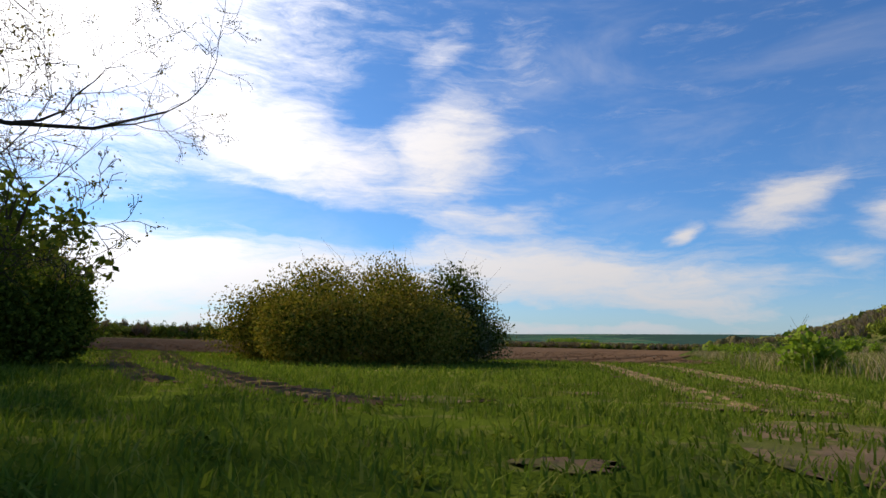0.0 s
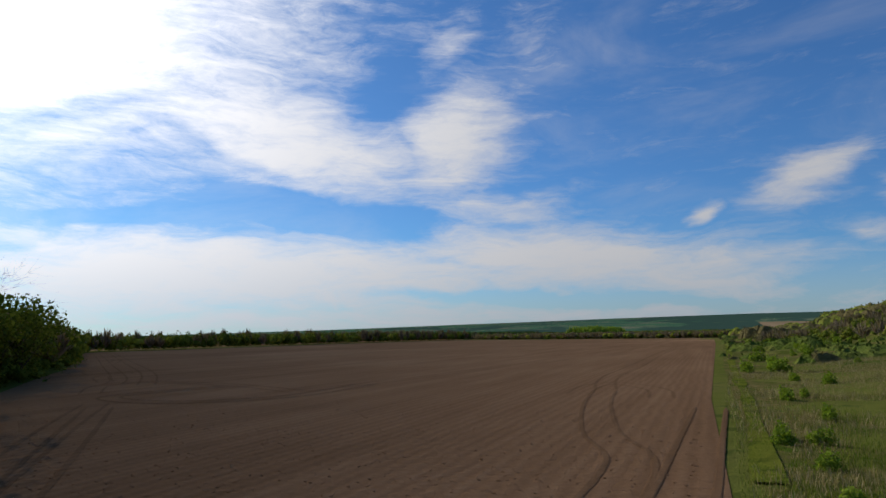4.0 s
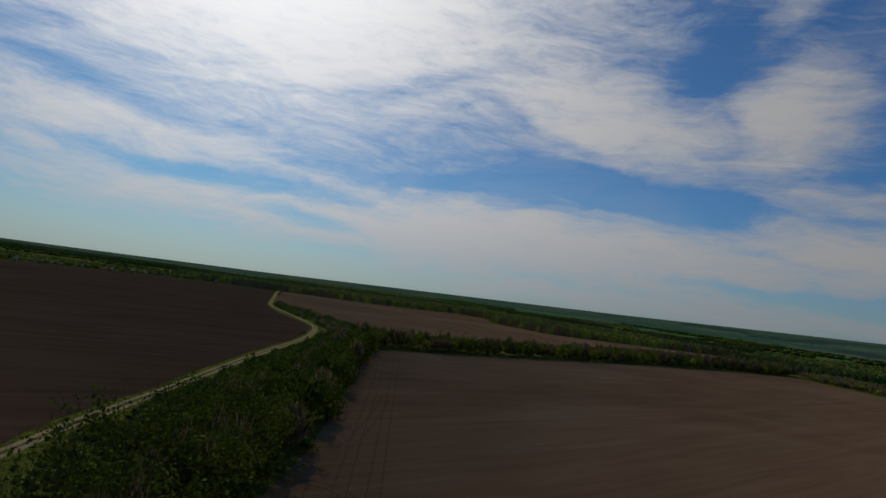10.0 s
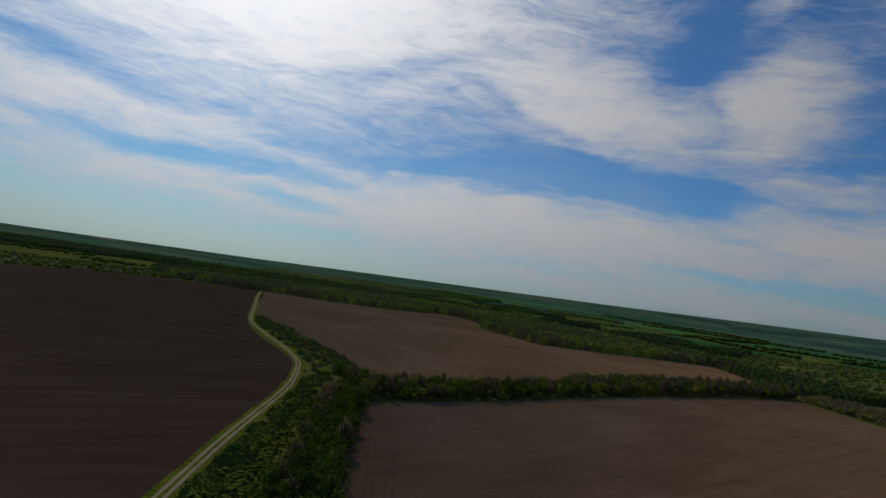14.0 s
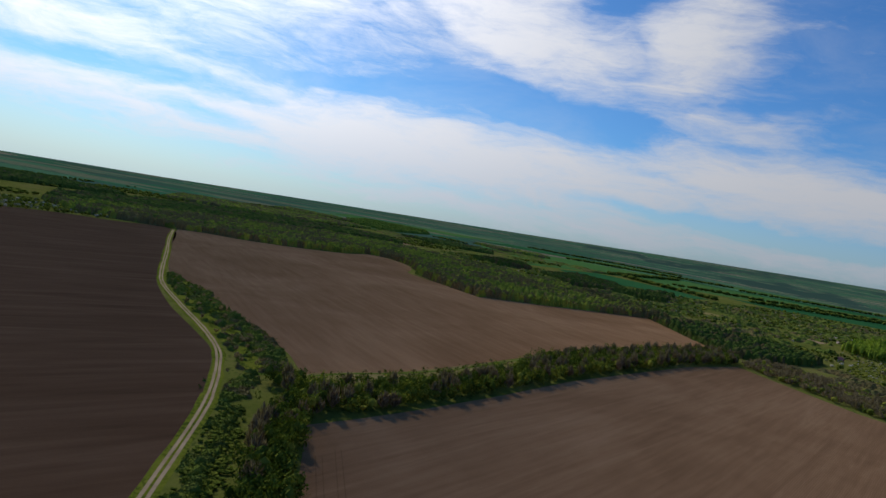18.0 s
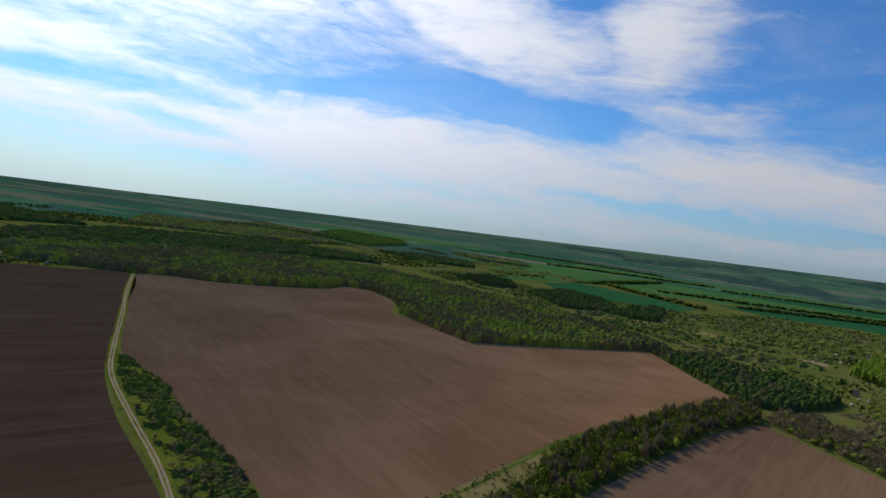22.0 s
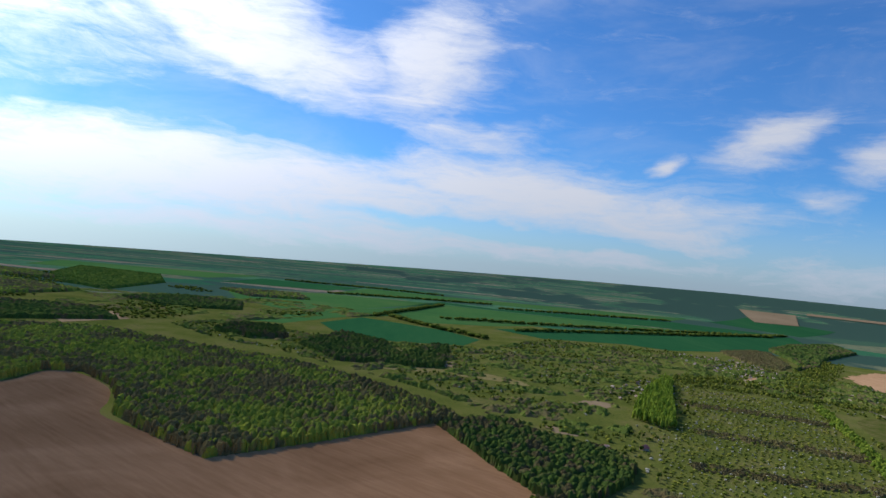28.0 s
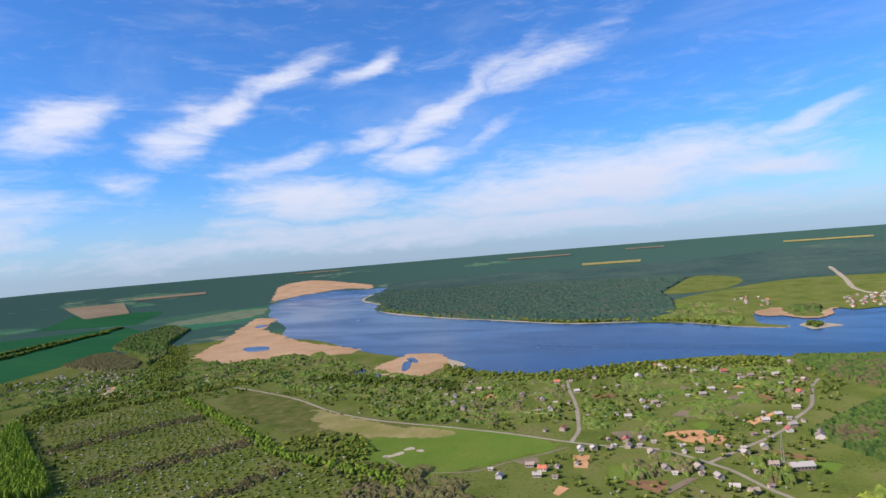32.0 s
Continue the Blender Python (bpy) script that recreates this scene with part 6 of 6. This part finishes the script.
# young shrubs on the slope
sap = bush("sapling", 7.6, 13.4, 1.1, 1.0, 1.15, [LEAF_LIME], 6, "young lime green shrub in dry grass", 420, 0.1, 5)
tagged(sap, category="shrub", group="slope shrubs")
rs = np.random.default_rng(14)
for x, y, s in ((11.1, 24.1, 0.7), (18.4, 37.2, 0.9), (10.4, 17.9, 0.8), (16.7, 37.6, 0.8), (17.4, 38.8, 0.9), (15.8, 32.1, 0.8), (37, 88, 1.6), (44, 96, 1.8), (50, 113, 2.0), (36, 68, 1.3), (26, 56, 1.1), (13.5, 27, 0.7), (23, 45, 1.0)):
    place(sap, x, y, rs.uniform(0, 360), s)
more = scatter([(16, 30), (46, 108), (100, 240), (165, 410), (195, 400), (130, 180), (70, 60), (30, 20)], 9, 141)
for x, y in more[rs.random(len(more)) < 0.6]:
    place(sap, x, y, rs.uniform(0, 360), rs.uniform(0.7, 2.1))
edge = [(12, 30), (23, 57), (40.5, 102), (103, 260), (177, 455)]
ribbon("field_verge", [(x + 0.6, y) for x, y in edge], 1.0, 0.09, VERGE, "bright green grass verge along the ploughed field", "verge", wobble=0.3)


MUD = surface("dried_mud", [(0.12, 0.076, 0.042), (0.17, 0.112, 0.063), (0.22, 0.155, 0.092)], 0.8, 6.0, bump=0.03, bump_scale=12, speckle=(1.5, 0.56, (0.12, 0.14, 0.02)))


def rut(name, pts, width, z=0.03, deep=0.028, material=None):
    """A wheel rut: two low ridges pressed up beside a flat, lugged track."""
    line = smooth_line(pts, False, 8)
    d = np.gradient(line, axis=0)
    nrm = np.stack([-d[:, 1], d[:, 0]], -1) / np.maximum(np.linalg.norm(d, axis=1, keepdims=True), 1e-6)
    cols, zs = (-0.75, -0.5, -0.38, 0.38, 0.5, 0.75), (0.0, deep, 0.012, 0.012, deep, 0.0)
    rng = np.random.default_rng(len(line))
    run = np.concatenate([[0], np.cumsum(np.linalg.norm(np.diff(line, axis=0), axis=1))])
    ends = np.clip(np.minimum(run, run[-1] - run) / 1.6, 0.08, 1) * (rng.uniform(0.85, 1.1, len(line)) if name == "tyre_track" else rng.uniform(0.85, 1.2, len(line)))
    v = np.concatenate([np.column_stack([line + nrm * c * width * ends[:, None], np.full(len(line), z + h) + (rng.uniform(0, 0.012, len(line)) if h == deep else 0.0)]) for c, h in zip(cols, zs)])
    v[:, 2] += height(v[:, 0], v[:, 1])
    k, f = len(line), []
    i = np.arange(k - 1)
    for c in range(5):
        f.append(np.stack([i + c * k, i + c * k + 1, i + (c + 1) * k + 1, i + (c + 1) * k], -1)[:, ::-1])
    return tagged(new(name, raw_mesh(name, v, np.concatenate(f), material or SOIL_RUT)), "wheel rut pressed into the earth", "tyre track", kind="structure")


def wheel_pair(pts, lift, gap=1.9, width=0.2, deep=0.006):
    line = smooth_line(pts, False, 4)
    d = np.gradient(line, axis=0)
    nrm = np.stack([-d[:, 1], d[:, 0]], -1) / np.linalg.norm(d, axis=1, keepdims=True)
    for s in (-0.5, 0.5):
        rut("tyre_track", line + nrm * gap * s, width, 0.032 + lift, deep)


for nth, line in enumerate(([(-14.2, 69), (-8, 78), (-1, 91), (10, 113), (40, 160)], [(15, 66), (19, 82), (29, 108), (70, 213), (170, 436)], [(-39, 82), (-46, 96), (-71, 137), (-100, 185), (-145, 258)], [(-34, 80), (-47, 106), (-77, 156), (-143, 266)],
             [(-34, 69), (-39, 80), (-36, 85), (-23, 78), (-13, 68)], [(-56, 103), (-61, 111), (-55, 112), (-50, 105), (-49, 97), (-42, 86)], [(11.7, 62), (14.9, 71), (18, 73), (19.5, 66), (17.5, 58)], [(-28, 60), (-22, 46), (-11, 21.5)],
             [(-26, 57), (-16, 36), (-9.5, 21.8)], [(3.2, 20.5), (5, 24), (9, 34), (9.5, 42), (12, 55), (15, 66)], [(5.4, 20.5), (9, 28), (14, 40), (19, 52)], [(-23, 77), (-30, 66), (-22, 60), (-13, 64), (-8, 78)], [(-91, 158), (-100, 178), (-93, 180), (-75, 145), (-68, 128)])):
    wheel_pair(line, nth % 6 * 0.005)
def tread(line, width):
    """The lugs that a tyre pressed up: two rows of slanting bars along a track."""
    line = smooth_line(line, False, 8)
    d = np.concatenate([[0], np.cumsum(np.linalg.norm(np.diff(line, axis=0), axis=1))])
    rng = np.random.default_rng(int(width * 1000))
    vs, fs = [], []
    for n, s in enumerate(np.arange(0.6, d[-1] - 0.4, 0.085)):
        p = np.array((np.interp(s, d, line[:, 0]), np.interp(s, d, line[:, 1])))
        q = np.array((np.interp(s + 0.1, d, line[:, 0]), np.interp(s + 0.1, d, line[:, 1])))
        u = (q - p) / np.linalg.norm(q - p)
        w = np.array((-u[1], u[0])) * (1 if n % 2 else -1)
        a, b = p + w * width * 0.04, p + w * width * rng.uniform(0.34, 0.5) + u * 0.16
        t, h = u * rng.uniform(0.025, 0.045), rng.uniform(0.03, 0.055)
        c = [(*(a - t), 0.02), (*(a + t), 0.02), (*(b + t), 0.02), (*(b - t), 0.02), (*(a - t * 0.4), h), (*(a + t * 0.4), h), (*(b + t * 0.4), h), (*(b - t * 0.4), h * 0.8)]
        fs.append(np.array(((4, 5, 6, 7), (0, 1, 5, 4), (1, 2, 6, 5), (2, 3, 7, 6), (3, 0, 4, 7))) + len(vs) * 8)
        vs.append(np.array(c))
    return tagged(new("tyre_tread", raw_mesh("tyre_tread", np.concatenate(vs), np.concatenate(fs), MUD)), "crumbly tyre tread pressed into the mud", "tyre track", kind="stuff")


EARTH = surface("trodden_earth", [(0.13, 0.085, 0.048), (0.2, 0.14, 0.08), (0.29, 0.205, 0.12)], 0.8, 5.0, bump=0.05, bump_scale=9, speckle=(2.6, 0.46, (0.08, 0.115, 0.016)))
for line, w in (([(-11, 21.5), (-7.2, 14.4), (-5.6, 11), (-3.7, 7.7), (-2.6, 5.9)], 0.55), ([(-9.6, 22), (-6.6, 15.5), (-4.6, 11.2), (-2.7, 7.7), (-1.5, 5.6), (-0.4, 4.3)], 0.6),
                ([(4.2, 18.2), (3.7, 14), (3.2, 11), (2.7, 8), (2.2, 4.5)], 0.6), ([(5.8, 18.6), (5.4, 15), (4.9, 12.4), (4.4, 10), (3.7, 6.5), (3.4, 4)], 0.6)):
    left = line[0][0] < 0
    rut("mud_track", line, w * (0.55 if left else 0.36), 0.012, 0.02, MUD if left else EARTH)
    if left:
        tread(line, w * 0.8)
    crumbs = along(line, 0.03, w * 1.5, 150)
    plant_mass("mud_crumbs", crumbs, CROWNS_TINY, (0.06, 0.025), MUD, "crumbled earth in a wheel track", 150, "clods", wide=(0.4, 1.8), high=(0.4, 1.6))
PATCHES = ((1.3, 7.3, 0.35), (1.3, 5.9, 0.3), (2.0, 4.8, 0.45), (2.5, 4.5, 0.4), (-0.1, 4.9, 0.5), (4.4, 10.4, 0.5), (3.6, 7.3, 0.5), (0.45, 2.3, 0.2), (-1.8, 5.8, 0.4), (-0.4, 3.6, 0.25))
rp = np.random.default_rng(31)
for x, y, r in PATCHES[:-1]:
    ring = [(x + r * f * math.cos(a), y + 0.8 * r * f * math.sin(a)) for a, f in zip(np.linspace(0, 2 * np.pi, 26, endpoint=False), rp.uniform(0.5, 1.1, 26))]
    sheet("bare_patch", ring, 0.018, EARTH, "bare trodden earth in the turf", "bare ground", round_off=False)
sheet("bare_patch", [(1.2, 2.2), (2.4, 2.0), (2.9, 3.2), (2.0, 4.0), (1.3, 3.3)], 0.02, EARTH, "trampled bare earth in the grass", "bare ground", ragged=0.3)
sheet("clearing", [(-12, 19.5), (-4, 19.3), (2, 19), (4, 17.6), (9, 25), (16, 20), (22, 4), (14, -8), (-6, -10), (-14, 0), (-13, 12)], 0.01, TURF, "short green turf of the clearing", "grass", cell=2.0)


# loose clods and grass
def clods(name, pts, size, material, label, seed):
    plant_mass(name, pts, CROWNS_TINY, size, material, label, seed, "clods", wide=(0.4, 1.6), high=(0.4, 1.5))


cl = scatter([(-11, 20.5), (-4, 20), (4, 18.4), (9.4, 27), (20, 55), (10, 60), (-34, 58), (-20, 34)], 0.44, 151)
cl = cl[rs.random(len(cl)) < np.clip(1.25 - cl[:, 1] / 60, 0.15, 1) * 0.8]
edge_line = [(-11.5, 20), (-8, 19.6), (-5, 20), (1.5, 19.6), (4.2, 18.6), (6.2, 19.2), (8.2, 20.6), (9.2, 23.5), (10, 27)]
clods("edge_clods", along(edge_line, 0.045, 1.0, 153), (0.11, 0.06), SOIL_A, "crumbled earth along the field's ragged edge", 153)
clods("soil_clods", cl, (0.1, 0.055), SOIL_A, "clods of harrowed earth strewn over the field", 152)


def blades(name, pts, tall, wide, material, label, seed, lean=0.5):
    """Grass: each blade a bent, tapering strip."""
    rng = np.random.default_rng(seed)
    n = len(pts)
    a, h = rng.uniform(0, 2 * np.pi, n), tall * rng.uniform(0.45, 1.3, n)
    d, s = np.stack([np.cos(a), np.sin(a)], -1), np.stack([-np.sin(a), np.cos(a)], -1)
    b = rng.uniform(0.1, lean, n) * h
    z = height(pts[:, 0], pts[:, 1])
    w = wide * rng.uniform(0.6, 1.3, n)[:, None]
    up = lambda p, q: np.column_stack([p, z + q])
    v = np.stack([up(pts - s * w, -0.01 + 0 * h), up(pts + s * w, -0.01 + 0 * h), up(pts + d * (b * 0.4)[:, None] - s * w * 0.7, h * 0.62), up(pts + d * (b * 0.4)[:, None] + s * w * 0.7, h * 0.62), up(pts + d * (b * 1.2)[:, None], h)], 1).reshape(-1, 3)
    k = np.arange(n)[:, None] * 5
    f = np.concatenate([k + (0, 1, 3), k + (0, 3, 2), k + (2, 3, 4)])
    return tagged(new(name, raw_mesh(name, v, f, material)), label, "grass", kind="stuff")


BLADE = surface("grass_blades", [(0.065, 0.102, 0.015), (0.108, 0.155, 0.021), (0.155, 0.192, 0.028), (0.25, 0.23, 0.065)], 0.25, 3.0, rough=0.6, island=0.5, spread=(0.25, 0.8), translucent=0.3)
STRAW = surface("dry_straw", [(0.2, 0.16, 0.07), (0.3, 0.24, 0.12), (0.38, 0.31, 0.17)], 0.3, 3.0, rough=0.7, island=0.5, translucent=0.2)
RUTS = ([(-11, 21.5), (-7.2, 14.4), (-5.6, 11), (-3.7, 7.7), (-2.3, 5.4), (-0.6, 3.0)], [(-9.6, 22), (-6.6, 15.5), (-4.6, 11.2), (-2.7, 7.7), (-1.5, 5.6), (-0.3, 4.1), (1.6, 2.6)], [(4.2, 18.2), (3.7, 14), (3.2, 11), (2.7, 8), (2.2, 4.5)], [(5.8, 18.6), (5.4, 15), (4.9, 12.4), (4.4, 10), (3.7, 6.5), (3.4, 4)])


def lawn(poly, gap, seed):
    p = free_of(scatter(poly, gap, seed, 0.6), FIELD_A)
    for r in RUTS:
        p = off_line(p, r, 0.17)
    for x, y, r in PATCHES:
        p = p[(np.hypot(p[:, 0] - x, (p[:, 1] - y) / 0.8) > r * 0.75) | (np.arange(len(p)) % 3 == 0)]
    return p[np.hypot(p[:, 0], p[:, 1]) > 0.45]


g1 = lawn([(-5, 0.3), (-6, 8), (6, 8), (5, 0.3)], 0.045, 161)
blades("near_grass", g1[(np.array([noise.noise((x * 1.3, y * 1.3, 0.3)) for x, y in g1]) > -0.35)], 0.075, 0.006, BLADE, "lush spring grass at the clearing", 162, 1.3)
g2 = lawn([(-13, 6), (-12, 19.6), (4, 19), (9, 26), (16, 24), (20, 8), (8, 4), (6, 8), (-6, 8), (-8, 3)], 0.095, 163)
blades("meadow_grass", g2, 0.08, 0.009, BLADE, "green grass round the bush and the tracks", 164, 1.1)
g3 = lawn([(-5, 0.5), (-9, 9), (-2, 9), (3, 6), (5, 0.5)], 0.8, 165)
blades("tall_grass", np.repeat(g3, 14, 0) + np.random.default_rng(2).normal(0, 0.07, (len(g3) * 14, 2)), 0.15, 0.006, BLADE, "tufts of tall grass", 166, 0.9)
g4 = scatter([(9, 16), (11, 27), (22, 57), (40, 100), (60, 100), (40, 40), (22, 10), (12, 10)], 0.4, 167)
g4 = g4[np.array([noise.noise((x * 0.12, y * 0.12, 8.3)) for x, y in g4]) > -0.1]
blades("dry_grass", np.repeat(g4, 3, 0) + np.random.default_rng(3).normal(0, 0.1, (len(g4) * 3, 2)), 0.4, 0.012, STRAW, "dry straw-coloured grass on the slope", 168, 0.7)
g5 = free_of(scatter([(8, 6), (10, 26), (22, 56), (44, 60), (30, 20), (20, 0)], 0.21, 171), FIELD_A)
blades("slope_grass", g5, 0.16, 0.012, BLADE, "rough green grass on the slope", 172)
g6 = free_of(scatter([(6.4, 7), (7.0, 15), (11.5, 27), (24, 50), (30, 46), (22, 8)], 0.17, 173), FIELD_A)
dry = np.array([noise.noise((x * 0.35, y * 0.35, 5.1)) for x, y in g6])
blades("tall_meadow_grass", g6[dry < 0.12], 0.34, 0.011, BLADE, "tall rough grass on the slope", 174, 0.9)
blades("tall_straw", g6[dry >= 0.12], 0.42, 0.009, STRAW, "patches of tall straw-coloured grass", 175, 0.9)
weeds = lawn([(-4.5, 1.6), (-6, 7), (-1, 7), (2, 4), (3, 1.6)], 0.6, 169)
plant_mass("broad_leaved_weeds", weeds[rs.random(len(weeds)) < 0.5], [leaf_cards(np.random.default_rng(k), 40, 0.12, ball_shape([(0, 0, 0.3)], [0.5], 0.5, 0.3)) for k in range(4)], (0.17, 0.1), LEAF, "broad-leaved weeds in the grass", 170, "weeds")

margin = np.concatenate([along([(-84, 92), (-96, 112), (-116, 148), (-148, 205), (-184, 268)], 0.35, 9, 184), along([(-70, 76), (-84, 96), (-104, 134), (-136, 190), (-172, 256)], 0.45, 7, 185)])
margin = off_line(margin, ROAD, 4.2)
plant_mass("verge_shrubs", margin, CROWNS_FAR, (2.0, 1.1), LEAF_DARK, "low shrubs and rank grass between the road and the shelterbelt", 184, "shrubs", wide=(0.4, 1.3))
canopy("slope_scrub_2", [(42, 104), (104, 260), (178, 455), (230, 410), (170, 250), (100, 120), (66, 98)], 4.0, 2.0, CANOPY_SCRUB, "shrubs and thickets on the slope beside the field", 187, 1.5, 0.25, 0.5, 0.2, 18, sprays=6000, spray=0.4)
canopy("verge_scrub", [(-220, 303), (-186, 250), (-152, 189), (-119, 133), (-98, 98), (-90, 100), (-112, 140), (-142, 198), (-178, 262), (-200, 306)], 3.2, 1.7, CANOPY_SCRUB, "scrubby grass between road and trees", 188, 1.0, 0.2, 0.5, -0.15, 12, ((smooth_line(ROAD[6:16], False, 40), 3.6),), sprays=7000, spray=0.35)
# scrub on the wedge and grass verges of the strip
canopy("wedge_scrub", WEDGE, 3.6, 2.6, CANOPY_SCRUB, "rough scrub between road and field", 181, 1.1, 0.25, 0.5, -0.12, 14, ((smooth_line(ROAD[2:11], False, 60), 3.6),), sprays=9000, spray=0.4)
wd = off_line(scatter(WEDGE, 6.0, 181), ROAD, 4.5)
kw = rs.random(len(wd))
plant_mass("wedge_bare_shrubs", wd[kw < 0.35], TWIGS_FAR, (3.4, 3.2), TWIG, "bare grey shrubs between road and field", 182, "shrubs")
plant_mass("wedge_shrubs", wd[(kw >= 0.35) & (kw < 0.6)], CROWNS_MID, (3.0, 2.6), LEAF, "green shrubs between road and field", 183, "shrubs")
sheet("strip_verge", OPEN, 0.07, FALLOW_GRASS, "dry grass beside the tree strip", "verge")
ribbon("strip_path", [(-205, 309), (-193, 318), (-181, 341), (-167, 362), (-150, 396), (-136, 440), (-116, 496), (-90, 560)], 2.2, 0.11, PASTURE, "green grassy track along the pale field", "verge", wobble=0.3)
sb = scatter(OPEN, 3.6, 191)
kb = rs.random(len(sb))
plant_mass("strip_bushes", sb[kb < 0.3], CROWNS_MID, (2.4, 1.8), LEAF_DARK, "low dark bushes in dry grass", 191, "bushes", wide=(0.4, 1.5))
plant_mass("strip_bare_bushes", sb[(kb >= 0.3) & (kb < 0.5)], TWIGS_FAR, (2.4, 2.0), TWIG, "bare grey bushes in dry grass", 192, "bushes")
